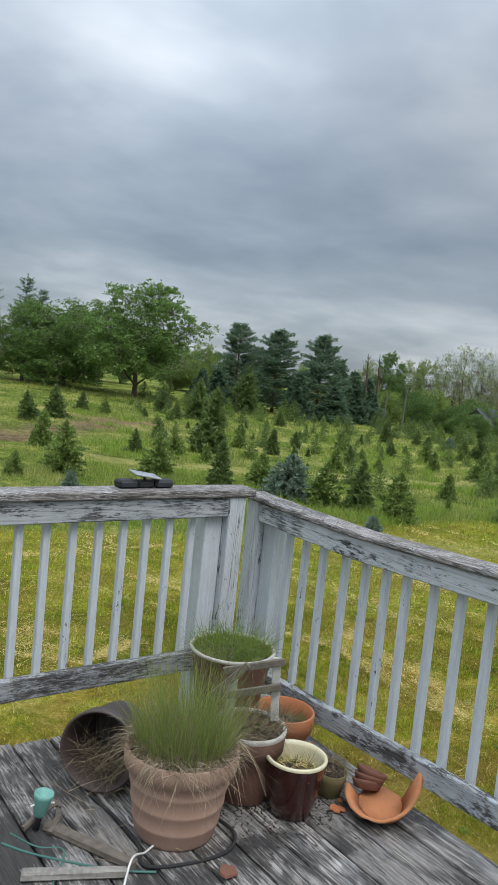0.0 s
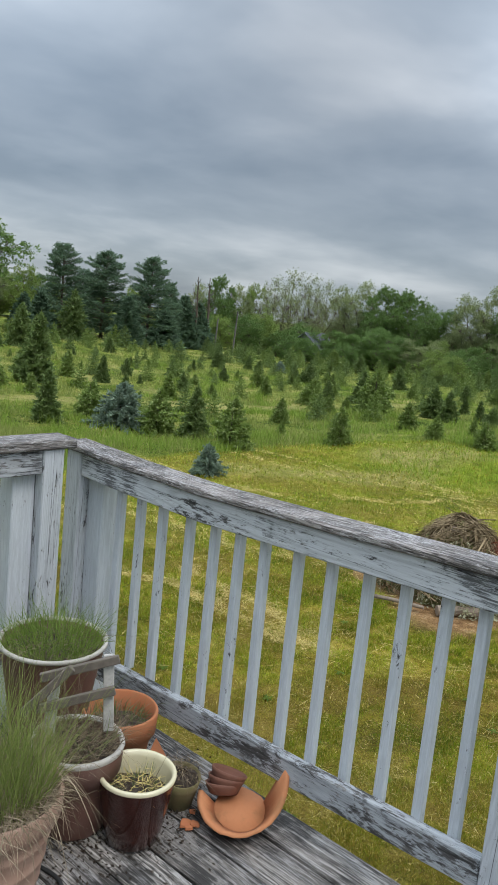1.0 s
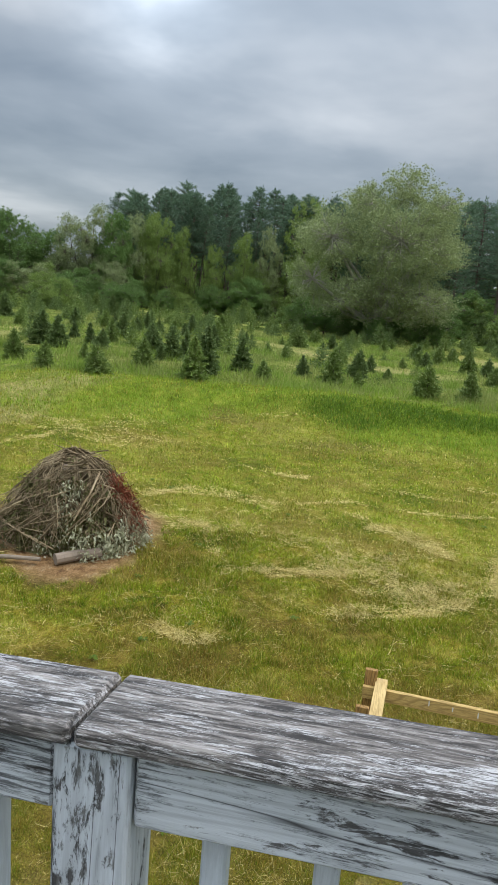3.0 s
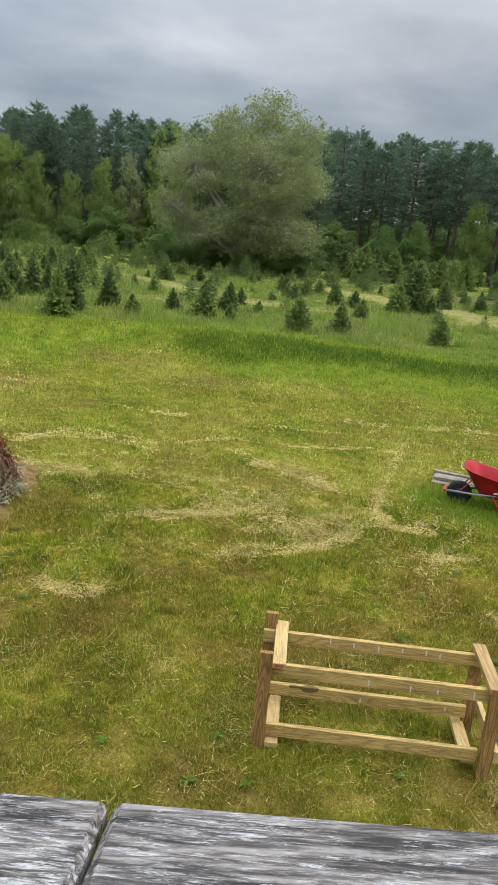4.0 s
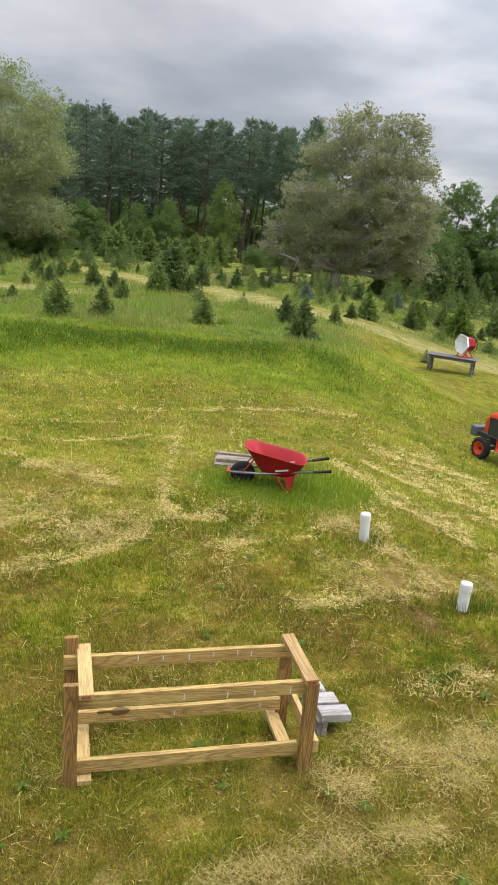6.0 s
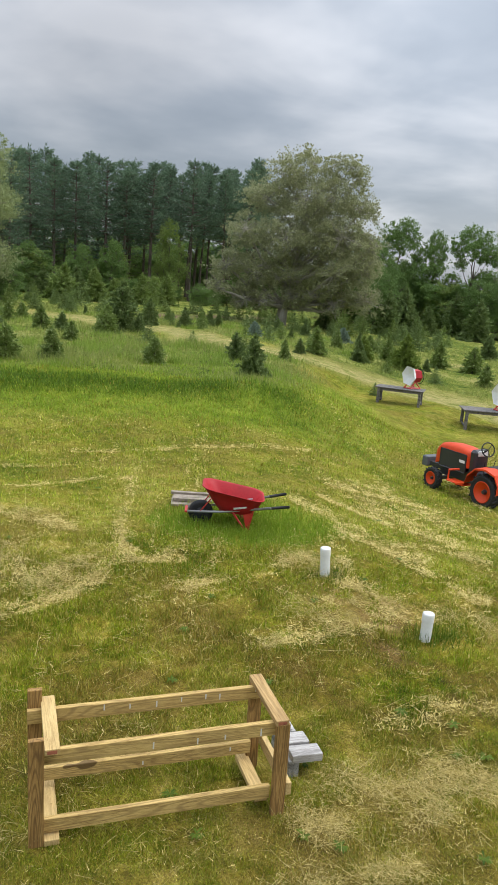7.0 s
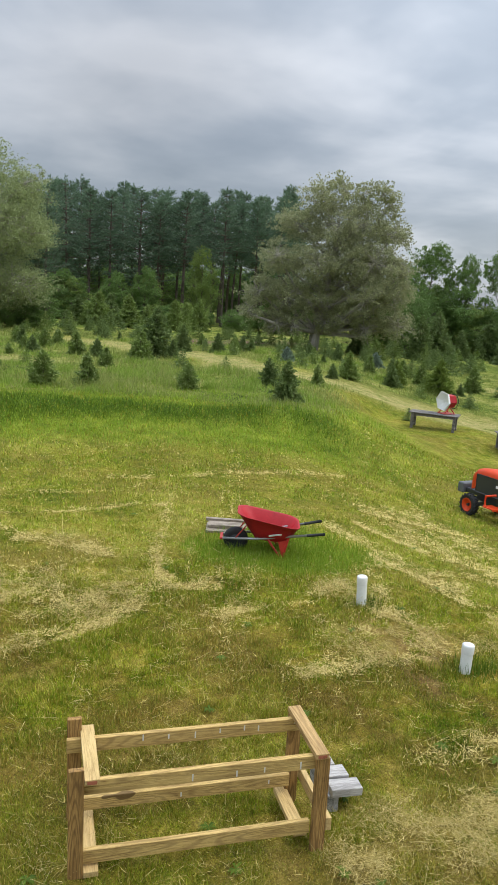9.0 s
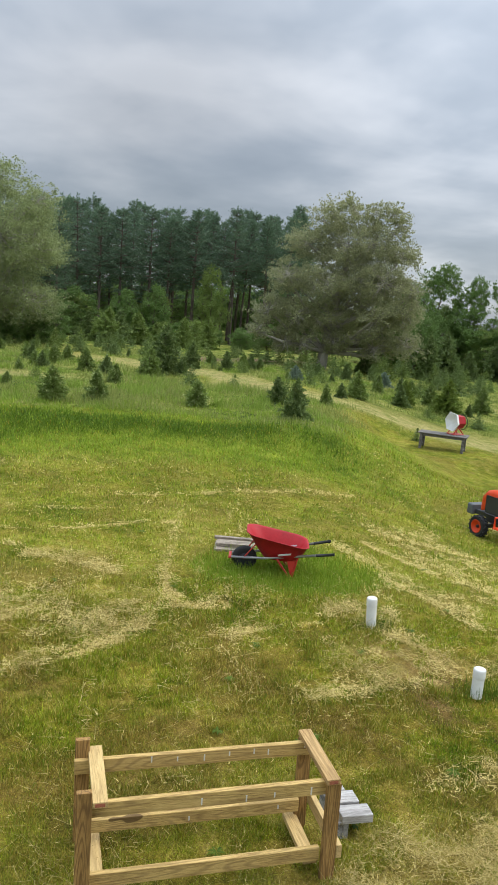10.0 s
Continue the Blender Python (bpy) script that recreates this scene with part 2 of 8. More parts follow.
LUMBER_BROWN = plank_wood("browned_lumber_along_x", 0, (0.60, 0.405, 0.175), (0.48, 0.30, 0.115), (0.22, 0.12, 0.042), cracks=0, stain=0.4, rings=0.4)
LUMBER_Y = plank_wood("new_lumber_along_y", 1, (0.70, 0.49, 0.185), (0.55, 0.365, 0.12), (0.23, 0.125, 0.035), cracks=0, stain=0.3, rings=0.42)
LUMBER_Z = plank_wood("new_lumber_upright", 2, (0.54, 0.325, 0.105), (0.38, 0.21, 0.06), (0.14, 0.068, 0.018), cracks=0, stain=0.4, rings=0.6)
TABLEWOOD = plank_wood("dark_weathered_table_wood", 0, (0.26, 0.24, 0.225), (0.16, 0.145, 0.135), (0.06, 0.054, 0.05))
GREYWOOD_X = plank_wood("grey_plank_along_x", 0, (0.5, 0.48, 0.46), (0.34, 0.325, 0.31), (0.12, 0.11, 0.10))
GREYWOOD_Y = plank_wood("grey_plank_along_y", 1, (0.60, 0.575, 0.54), (0.45, 0.425, 0.395), (0.18, 0.165, 0.15), rings=0.3)
SLABWOOD = plank_wood("drab_plank", 1, (0.44, 0.375, 0.30), (0.32, 0.265, 0.20), (0.13, 0.10, 0.075), short=2.0)


# ---- small builders ----
def finish(name, bm, mat, parent=None, label="", smooth=False):
    me = bpy.data.meshes.new(name)
    bm.normal_update()
    bm.to_mesh(me)
    bm.free()
    for mt in (mat if isinstance(mat, (list, tuple)) else [mat]):
        me.materials.append(mt)
    if smooth:
        for p in me.polygons:
            p.use_smooth = True
    ob = new(name, me)
    if parent:
        ob.parent = parent
    if label:
        tagged(ob, label)
    return ob


def part(name, bm, mat, parent, label="", smooth=False):
    return finish(name, bm, mat, parent, label, smooth)


def thing(name, label, category, m=None, group="", kind=""):
    ob = new(name)
    ob.empty_display_size = 0.1
    if m is not None:
        ob.matrix_world = m
    return tagged(ob, label, category, group, kind)


def add_box(bm, lo, hi, bevel=0.003, m=None, jitter=0.0):
    """A board between two corners, its edges eased."""
    lo, hi = Vector(lo), Vector(hi)
    g = bmesh.ops.create_cube(bm, size=1.0)
    vs = g["verts"]
    for v in vs:
        v.co = Vector([(lo[i] + hi[i]) / 2 + v.co[i] * (hi[i] - lo[i]) for i in range(3)])
        if jitter:
            v.co += Vector([random.uniform(-jitter, jitter) for _ in range(3)])
    if bevel:
        es = {e for v in vs for e in v.link_edges}
        r = bmesh.ops.bevel(bm, geom=list(es), offset=bevel, segments=1, affect="EDGES", profile=0.6)
        vs = list({v for f in r["faces"] for v in f.verts} | {v for v in vs if v.is_valid})
    if m is not None:
        bmesh.ops.transform(bm, matrix=m, verts=vs)
    return vs


def box(lo, hi, bevel=0.003, m=None, jitter=0.0):
    bm = bmesh.new()
    add_box(bm, lo, hi, bevel, m, jitter)
    return bm


def add_tube(bm, pts, radii, sides=8, caps=True):
    """A tube along points, tapering by radii."""
    pts = [Vector(p) for p in pts]
    if isinstance(radii, (int, float)):
        radii = [radii] * len(pts)
    rings = []
    ref = Vector((0.31, 0.17, 0.93))
    for i, p in enumerate(pts):
        d = (pts[min(i + 1, len(pts) - 1)] - pts[max(i - 1, 0)])
        d = d.normalized() if d.length > 1e-9 else Vector((0, 0, 1))
        if abs(d.dot(ref)) > 0.95:
            ref = Vector((0.9, 0.3, 0.1))
        a = d.cross(ref).normalized()
        b = d.cross(a)
        rings.append([bm.verts.new(p + radii[i] * (math.cos(k * math.tau / sides) * a + math.sin(k * math.tau / sides) * b)) for k in range(sides)])
    for r0, r1 in zip(rings, rings[1:]):
        for k in range(sides):
            bm.faces.new((r0[k], r0[(k + 1) % sides], r1[(k + 1) % sides], r1[k]))
    if caps and sides > 2:
        bm.faces.new(rings[0])
        bm.faces.new(rings[-1][::-1])


def add_lathe(bm, profile, sides=32, wobble=0.0, arc=math.tau, start=0.0):
    """A turned form from (radius, height) pairs; arc < a full turn gives a shard."""
    full = arc > math.tau - 1e-4
    n = sides if full else sides + 1
    rings = []
    for r, z in profile:
        rings.append([bm.verts.new((r * math.cos(start + k * arc / sides) * (1 + wobble * math.sin(3 * k)), r * math.sin(start + k * arc / sides), z)) for k in range(n)])
    for a, b in zip(rings, rings[1:]):
        for k in range(sides):
            j = (k + 1) % n
            bm.faces.new((a[k], a[j], b[j], b[k]))
    return rings


def raw_mesh(name, verts, tris, mat, quads=False):
    """A mesh straight from arrays, for grass and foliage."""
    verts, tris = np.asarray(verts, np.float32), np.asarray(tris, np.int32)
    n = tris.shape[1]
    me = bpy.data.meshes.new(name)
    me.vertices.add(len(verts))
    me.vertices.foreach_set("co", verts.ravel())
    me.loops.add(tris.size)
    me.loops.foreach_set("vertex_index", tris.ravel())
    me.polygons.add(len(tris))
    me.polygons.foreach_set("loop_start", np.arange(0, tris.size, n, dtype=np.int32))
    me.materials.append(mat)
    me.update(calc_edges=True)
    me.validate()
    return me


# ---- the lie of the land ----
def smooth(v, a, b):
    t = np.clip((v - a) / (b - a), 0, 1)
    return t * t * (3 - 2 * t)


def land(x, y):
    """Height of the ground: a lawn, a low bank beyond it, a falling corner by the tractor, a field that rises gently to one side."""
    x, y = np.asarray(x, float), np.asarray(y, float)
    dx, dy = x - 2.0, y - 1.0
    d = np.hypot(dx, dy)
    az = np.degrees(np.arctan2(dy, dx))
    z = -0.31 + 0.09 * smooth(d, 5, 9.5)
    z = z - 0.85 * smooth(-az, 18, 36) * smooth(d, 8, 17)
    facing = smooth(az, -36, -22) * (1 - smooth(az, 22, 44))
    z = z + 0.55 * facing * (0.45 * smooth(d, 18.4, 19.6) + 0.55 * smooth(d, 15.5, 20.5)) * (1 - 0.9 * smooth(d, 24, 55))
    z = z - 0.75 * smooth(d, 35, 95) * (1 - smooth(az, 25, 50))
    z = z + 1.2 * smooth(d, 25, 80) * smooth(az, 40, 66)
    z = z + 0.05 * np.sin(x * 0.9 + 1.3) * np.sin(y * 0.7) * smooth(d, 8, 20) + 0.03 * np.sin(x * 2.1) * np.sin(y * 1.7 + 0.6)
    pad = 1 - smooth(np.hypot(x - 24.3, y + 12.4), 1.4, 3.4)
    return z + (-0.78 - z) * pad


def vnoise(x, y, seed=0):
    """Smooth random values between 0 and 1, one knot to the unit."""
    tab = np.random.default_rng(seed).random((128, 128))
    xi, yi = np.floor(x).astype(int), np.floor(y).astype(int)
    u, v = x - xi, y - yi
    u, v = u * u * (3 - 2 * u), v * v * (3 - 2 * v)
    a, b = xi % 128, yi % 128
    c, d = (xi + 1) % 128, (yi + 1) % 128
    return (tab[a, b] * (1 - u) + tab[c, b] * u) * (1 - v) + (tab[a, d] * (1 - u) + tab[c, d] * u) * v


def ground_at(x, y):
    return float(land(x, y))


def leans(az, d):
    """A place on the plan from the bearing (degrees from straight out, to the left) and the distance."""
    return 2.0 + d * math.cos(radians(az)), 1.0 + d * math.sin(radians(az))


# ---- ground ----
PATH_LINE = [(14.0, -20.0), (20.0, -17.6), (24.7, -16.2), (28.6, -14.4), (30.0, -11.8), (31.0, -9.8), (33.0, -8.6), (39.0, -7.0), (50.0, -2.0)]
PATH_WIDE = 2.0
# paler trodden lanes between the rows of young trees
LANES = [[(21.1, 30.7), (21.3, 28.2), (21.8, 25.8), (21.5, 22.6)], [(17.2, 37.4), (18.0, 32.6), (19.8, 31.3), (21.6, 29.9)], [(25.2, 31.6), (28.8, 28.8)], [(18.4, 10.7), (18.9, 9.6), (20.6, 8.9)]]


def near_line(x, y, line):
    best = np.full(np.shape(x), 1e9)
    for (ax, ay), (bx, by) in zip(line, line[1:]):
        ux, uy = bx - ax, by - ay
        t = np.clip(((x - ax) * ux + (y - ay) * uy) / (ux * ux + uy * uy), 0, 1)
        best = np.minimum(best, np.hypot(x - ax - t * ux, y - ay - t * uy))
    return best


def lawn_edge(az):
    """Distance from the deck at which the mown lawn ends and the rough field begins."""
    return 20.8 - 7.5 * smooth(az, 28, 66) - 1.0 * smooth(-az, 8, 20)


def field_mask(x, y):
    dx, dy = x - 2.0, y - 1.0
    d, az = np.hypot(dx, dy), np.degrees(np.arctan2(dy, dx))
    m = smooth(d, lawn_edge(az) - 0.5, lawn_edge(az) + 0.7)
    right = smooth(-az, 20, 26)
    beyond = smooth(d, 27, 30)
    m = m * (1 - right) + right * beyond
    return m * (1 - smooth(PATH_WIDE + 0.3 - near_line(x, y, PATH_LINE), 0, 0.5))


def path_mask(x, y):
    w = PATH_WIDE + 0.25 * np.sin(x * 0.7) + 0.2 * np.sin(y * 1.3)
    m = smooth(w - near_line(x, y, PATH_LINE), -0.3, 0.5)
    strip = [(10.5, 24.0), (17.0, 21.5), (25.0, 19.0), (33.0, 17.5)]
    m = np.maximum(m, 0.7 * smooth(0.9 - near_line(x, y, strip), -0.3, 0.5))
    lane = [(20.0, 10.0), (16.5, 9.2), (13.0, 12.0)]
    m = np.maximum(m, 0.6 * smooth(0.7 - near_line(x, y, lane), -0.4, 0.5))
    lane = [(52.0, 22.0), (46.0, 14.0), (40.0, 7.5), (33.0, 4.0), (31.0, 0.0)]
    m = np.maximum(m, 0.8 * smooth(0.9 - near_line(x, y, lane), -0.3, 0.5))
    for lane in LANES:
        m = np.maximum(m, 0.75 * smooth(0.62 - near_line(x, y, lane) + 0.5 * (vnoise(x * 0.9, y * 0.9, 91) - 0.5), -0.3, 0.5))
    return m


def mulch_mask(x, y):
    a = smooth(1.6 - near_line(x, y, [(54.0, -11.0), (59.5, -18.5), (61.0, -21.0)]), -0.5, 0.8)
    b = smooth(1.3 - near_line(x, y, [(10.0, 29.0), (14.0, 33.0), (19.0, 36.0)]), -0.5, 0.8)
    c = smooth(0.9 - np.minimum(near_line(x, y, [(16.5, 38.1), (18.2, 36.7), (19.6, 35.6)]), np.hypot(x - 17.6, y - 28.2)), -0.4, 0.6)
    return np.maximum(a, np.maximum(0.75 * b, 0.7 * c))


BRUSH = (10.2, 4.8)


def bare_mask(x, y):
    r = np.hypot(x - BRUSH[0], y - BRUSH[1]) + 0.25 * np.sin(3 * np.arctan2(y - BRUSH[1], x - BRUSH[0]))
    m = smooth(1.38 - r, -0.2, 0.35)
    for px, py, pr in ((9.2, -2.6, 0.35), (8.1, -2.75, 0.22), (8.75, -2.9, 0.5), (5.35, 0.6, 0.3), (5.15, 0.62, 0.2)):
        m = np.maximum(m, 0.55 * smooth(pr - np.hypot(x - px, y - py), -0.3, 0.5))
    return m


def turf_colour(nt, living=1.0):
    """Lawn colour by place: fresh green clumps, tired olive, straw and a few brown patches. living: 0 for the thatch under them."""
    p = world_pos(nt)
    big, mid, fine = noise_tex(nt, p, 0.45, 4, 0.6, 0.3), noise_tex(nt, p, 2.2, 5, 0.7, 0.6), noise_tex(nt, p, 13, 5, 0.75)
    k = smath(nt, "ADD", smath(nt, "ADD", smath(nt, "MULTIPLY", big, 0.36), smath(nt, "MULTIPLY", mid, 0.30)), smath(nt, "MULTIPLY", fine, 0.34))
    green = ramp(nt, k, [(0.40, (0.055, 0.10, 0.004)), (0.455, (0.13, 0.19, 0.008)), (0.50, (0.225, 0.265, 0.014)), (0.55, (0.335, 0.335, 0.045)), (0.62, (0.52, 0.44, 0.13))])
    dry = ramp(nt, k, [(0.39, (0.06, 0.056, 0.005)), (0.46, (0.16, 0.134, 0.011)), (0.52, (0.29, 0.225, 0.026)), (0.60, (0.50, 0.385, 0.09))])
    col = mixc(nt, living, dry, green)
    col = mixc(nt, 0.9, col, ramp(nt, noise_tex(nt, p, 1.25, 4, 0.62, 0.4), [(0.38, (0.55, 0.58, 0.5)), (0.5, (1.0, 1.0, 1.0)), (0.62, (1.2, 1.22, 1.2))]), "MULTIPLY")
    brown = noise_tex(nt, p, 0.7, 4, 0.62)
    return mixc(nt, ramp(nt, brown, [(0.49, (0, 0, 0)), (0.64, (0.72, 0.72, 0.72))]), col, (0.235, 0.155, 0.036))


def attr(nt, name):
    a = nt.nodes.new("ShaderNodeAttribute")
    a.attribute_name = name
    return a.outputs["Fac"]


GROUND, nt, b = material("lawn_and_field")
c = turf_colour(nt, attr(nt, "sward"))
p = world_pos(nt)
meadow = ramp(nt, smath(nt, "ADD", smath(nt, "MULTIPLY", noise_tex(nt, p, 0.35, 4, 0.6), 0.5), smath(nt, "MULTIPLY", noise_tex(nt, p, 3.0, 5, 0.75), 0.5)), [(0.40, (0.045, 0.085, 0.008)), (0.47, (0.13, 0.19, 0.022)), (0.54, (0.27, 0.30, 0.055)), (0.62, (0.48, 0.41, 0.16))])
# far lawn: yellower, and painted lighter to lift its brightness with distance
c = mixc(nt, smath(nt, "MULTIPLY", attr(nt, "fresh"), 0.5), c, ramp(nt, noise_tex(nt, p, 4.5, 6, 0.75, 0.4), [(0.36, (0.15, 0.19, 0.014)), (0.5, (0.33, 0.345, 0.04)), (0.64, (0.55, 0.48, 0.13))]))
lush = smath(nt, "MULTIPLY", attr(nt, "lush"), 0.75)
c = mixc(nt, lush, c, ramp(nt, noise_tex(nt, p, 2.5, 5, 0.7), [(0.36, (0.075, 0.15, 0.008)), (0.5, (0.21, 0.33, 0.02)), (0.64, (0.38, 0.46, 0.055))]))
# shade of the bank face, mixed into the ground colour as dark green
c = mixc(nt, smath(nt, "MULTIPLY", attr(nt, "bank"), 0.85), c, (0.06, 0.125, 0.009))
c = mixc(nt, smath(nt, "MULTIPLY", attr(nt, "tired"), 0.55), c, ramp(nt, noise_tex(nt, p, 5, 5, 0.7), [(0.36, (0.10, 0.085, 0.015)), (0.5, (0.22, 0.175, 0.04)), (0.64, (0.36, 0.28, 0.09))]))
c = mixc(nt, attr(nt, "field"), c, meadow)
tangle = smath(nt, "ADD", attr(nt, "hay"), smath(nt, "MULTIPLY", smath(nt, "SUBTRACT", noise_tex(nt, p, 7, 6, 0.8, 0.8), 0.5), 1.5))
c = mixc(nt, ramp(nt, tangle, [(0.44, (0, 0, 0)), (0.74, (0.9, 0.9, 0.9))]), c, ramp(nt, noise_tex(nt, p, 22, 5, 0.78, 0.6), [(0.36, (0.15, 0.115, 0.02)), (0.47, (0.48, 0.37, 0.095)), (0.58, (0.86, 0.68, 0.27))]))
c = mixc(nt, attr(nt, "path"), c, ramp(nt, noise_tex(nt, p, 2.2, 5, 0.7, 0.5), [(0.35, (0.22, 0.26, 0.05)), (0.5, (0.40, 0.37, 0.12)), (0.65, (0.54, 0.45, 0.19))]))
c = mixc(nt, attr(nt, "mulch"), c, ramp(nt, noise_tex(nt, p, 4, 4), [(0.4, (0.14, 0.08, 0.055)), (0.6, (0.30, 0.18, 0.13))]))
c = mixc(nt, attr(nt, "bare"), c, ramp(nt, noise_tex(nt, p, 7, 5, 0.7), [(0.35, (0.22, 0.12, 0.055)), (0.5, (0.42, 0.245, 0.11)), (0.65, (0.54, 0.36, 0.20))]))
grit = noise_tex(nt, p, 60, 4, 0.7)
c = mixc(nt, 0.8, c, ramp(nt, grit, [(0.35, (0.22, 0.2, 0.18)), (0.62, (1, 1, 1))]), "MULTIPLY")
nt.links.new(c, b.inputs["Base Color"])
b.inputs["Roughness"].default_value = 0.95
b.inputs["Specular IOR Level"].default_value = 0.1
bump(nt, b, smath(nt, "ADD", grit, noise_tex(nt, p, 12, 3)), 0.7, 0.05)


# lines of cut grass that the mower left, in plan
ROWS_MID = [[(13.0, 1.4), (12.7, 0.9), (12.4, 0.4), (12.1, 0.1), (11.7, -0.1)], [(12.7, -1.0), (12.1, -0.8), (11.3, -0.7), (10.8, -0.7)], [(13.2, 2.2), (13.7, 1.4), (13.7, 0.5), (13.9, -0.6), (14.0, -1.3)], [(15.8, -0.7), (15.9, -2.3), (16.0, -3.7), (16.7, -5.7)],
            [(9.9, 2.9), (10.0, 2.6), (10.3, 1.5), (10.5, 0.6), (10.6, -0.3), (10.5, -1.2)], [(9.3, 1.1), (9.5, 0.6), (9.7, 0.1)], [(12.7, 4.1), (12.9, 3.3), (12.7, 2.5)], [(8.2, 2.8), (8.1, 2.3)], [(9.8, -1.0), (9.9, -1.6), (9.9, -2.3)]]
ROWS_SIDE = [[(8.4, -1.5), (8.4, -2.0), (8.5, -2.5), (8.5, -2.9)], [(10.2, -2.3), (10.4, -2.8), (9.5, -2.9), (9.0, -3.2), (8.6, -3.3)], [(12.4, -3.7), (11.3, -3.9), (10.3, -4.1), (9.5, -4.2), (8.8, -4.3)], [(13.3, -4.4), (12.3, -4.9), (11.0, -5.1), (10.1, -5.3)],
             [(14.0, -5.1), (13.9, -6.5), (12.1, -6.7)], [(18.3, -5.2), (18.8, -7.2)], [(7.0, -2.0), (7.1, -2.5), (6.9, -3.0)]]
ROWS_LEFT = [[(13.5, 8.9), (15.1, 7.8), (17.2, 7.3), (19.1, 6.3), (19.8, 5.5)], [(11.5, 8.4), (12.3, 7.4)], [(12.4, 4.5), (13.2, 3.8), (13.0, 2.6)], [(11.6, 4.4), (11.4, 3.3), (9.8, 2.5)], [(15.2, 4.0), (14.8, 3.0), (14.8, 2.4)], [(18.4, 10.9), (19.2, 10.0), (19.6, 8.7)],
             [(7.6, 7.4), (7.4, 6.0), (7.1, 4.6)], [(6.6, 7.8), (7.1, 7.0), (7.0, 5.0)], [(4.5, 12.3), (6.4, 12.3), (7.6, 12.4)], [(3.0, 8.3), (3.7, 7.7), (4.8, 8.2)]]
HAY_MATS = [([(8.4, -1.7), (8.5, -2.7)], 0.30), ([(6.2, -1.2), (6.4, -1.7), (6.1, -2.4)], 0.34), ([(6.9, -2.2), (7.0, -2.9)], 0.2), ([(5.6, -1.3), (5.8, -1.9)], 0.25), ([(9.2, -2.4), (9.0, -2.9), (8.5, -3.5)], 0.2), ([(5.3, 0.3), (5.4, -0.3), (5.5, -0.8)], 0.12), ([(5.4, 0.62), (5.1, 0.60)], 0.06), ([(10.3, -2.4), (9.7, -2.9), (9.0, -3.2)], 0.22), ([(12.6, -3.8), (10.3, -4.3)], 0.35), ([(14.0, -5.2), (10.8, -5.4)], 0.5), ([(14.5, -5.9), (11.0, -6.8)], 0.5), ([(7.6, 6.4), (7.2, 4.9)], 0.2), ([(12.4, 0.9), (11.9, 0.1)], 0.2)]


def hay_mask(x, y):
    """Loose rows of cut grass left by the mower, broken into tufts."""
    d = np.hypot(x - 2.0, y - 1.0)
    wob = 0.20 * (vnoise(x * 1.6, y * 1.6, 61) - 0.5) + 0.10 * (vnoise(x * 5, y * 5, 62) - 0.5)
    near = np.min([near_line(x, y, w) for w in ROWS_MID + ROWS_SIDE + ROWS_LEFT], axis=0) + wob
    gaps = 0.35 + 0.9 * vnoise(x * 2.1, y * 2.1, 63)
    rows_ = 0.8 * np.exp(-((near / (0.045 + 0.0045 * d)) ** 2)) * gaps
    # finer swaths that follow the mower's rounds
    az = np.degrees(np.arctan2(y - 1.0, x - 2.0))
    side = smooth(-az, 8, 20)
    u = (1 - side) * (x + 0.10 * y + 1.3 * vnoise(x * 0.35, y * 0.35, 64)) + side * (y + 0.12 * x + 1.1 * vnoise(x * 0.35, y * 0.35, 65))
    v = (1 - side) * y + side * x
    swath = smooth(vnoise(u * 1.9, v * 0.28, 5) * 0.62 + vnoise(u * 4.2, v * 0.8, 66) * 0.38, 0.55, 0.72) * (0.25 + 0.9 * vnoise(x * 0.6, y * 0.6, 6))
    mats = np.max([smooth(w - near_line(x, y, l) + 0.34 * (vnoise(x * 3, y * 3, 8) - 0.5), -0.1, 0.25) for l, w in HAY_MATS], axis=0)
    return np.clip(np.maximum(rows_, np.maximum(0.5 * swath * smooth(d, 6.0, 8.5), 0.52 * mats)) * smooth(d, 2.6, 4.0) * (1 - 0.85 * lush_mask(x, y)), 0, 1)


def sward(x, y):
    """How thick the living turf stands, clump by clump, over the dry thatch."""
    k = 0.52 * vnoise(x * 8.5, y * 8.5, 71) + 0.32 * vnoise(x * 3.1, y * 3.1, 72) + 0.16 * vnoise(x * 0.55, y * 0.55, 73)
    d = np.hypot(x - 2.0, y - 1.0)
    return smooth(k + 0.05 * smooth(d, 5, 9), 0.30, 0.66)


def tired_mask(x, y):
    """Thin, browned turf near the house side of the lawn."""
    d = np.hypot((x - 4.4) * 0.85, (y - 1.0) * 0.33)
    scalped = smooth(0.55 - near_line(x, y, [(19.6, 5.2), (18.6, 3.9), (17.9, 3.1), (18.6, 1.6)]) + 0.9 * (vnoise(x * 1.2, y * 1.2, 12) - 0.5), -0.3, 0.5)
    return np.maximum((1 - smooth(d, 1.0, 3.4)) * (0.5 + 0.5 * vnoise(x * 0.9, y * 0.9, 11)), scalped)


def lush_mask(x, y):
    dx, dy = x - 2.0, y - 1.0
    d, az = np.hypot(dx, dy), np.degrees(np.arctan2(dy, dx))
    band = smooth(d, 15.5, 18.0) * (1 - smooth(d, 22, 24)) * smooth(az, -36, -20) * (1 - smooth(az, 20, 40))
    band = band * (1 - 0.8 * smooth(4.5 - np.hypot((az - 9.0) * 0.55, (d - 17.3) * 2.2), 0, 3))
    ring = smooth(1.3 - np.hypot((x - 11.7) * 1.3, y + 2.5), -0.4, 0.5)
    return np.maximum(band * 0.85, ring * 0.9)


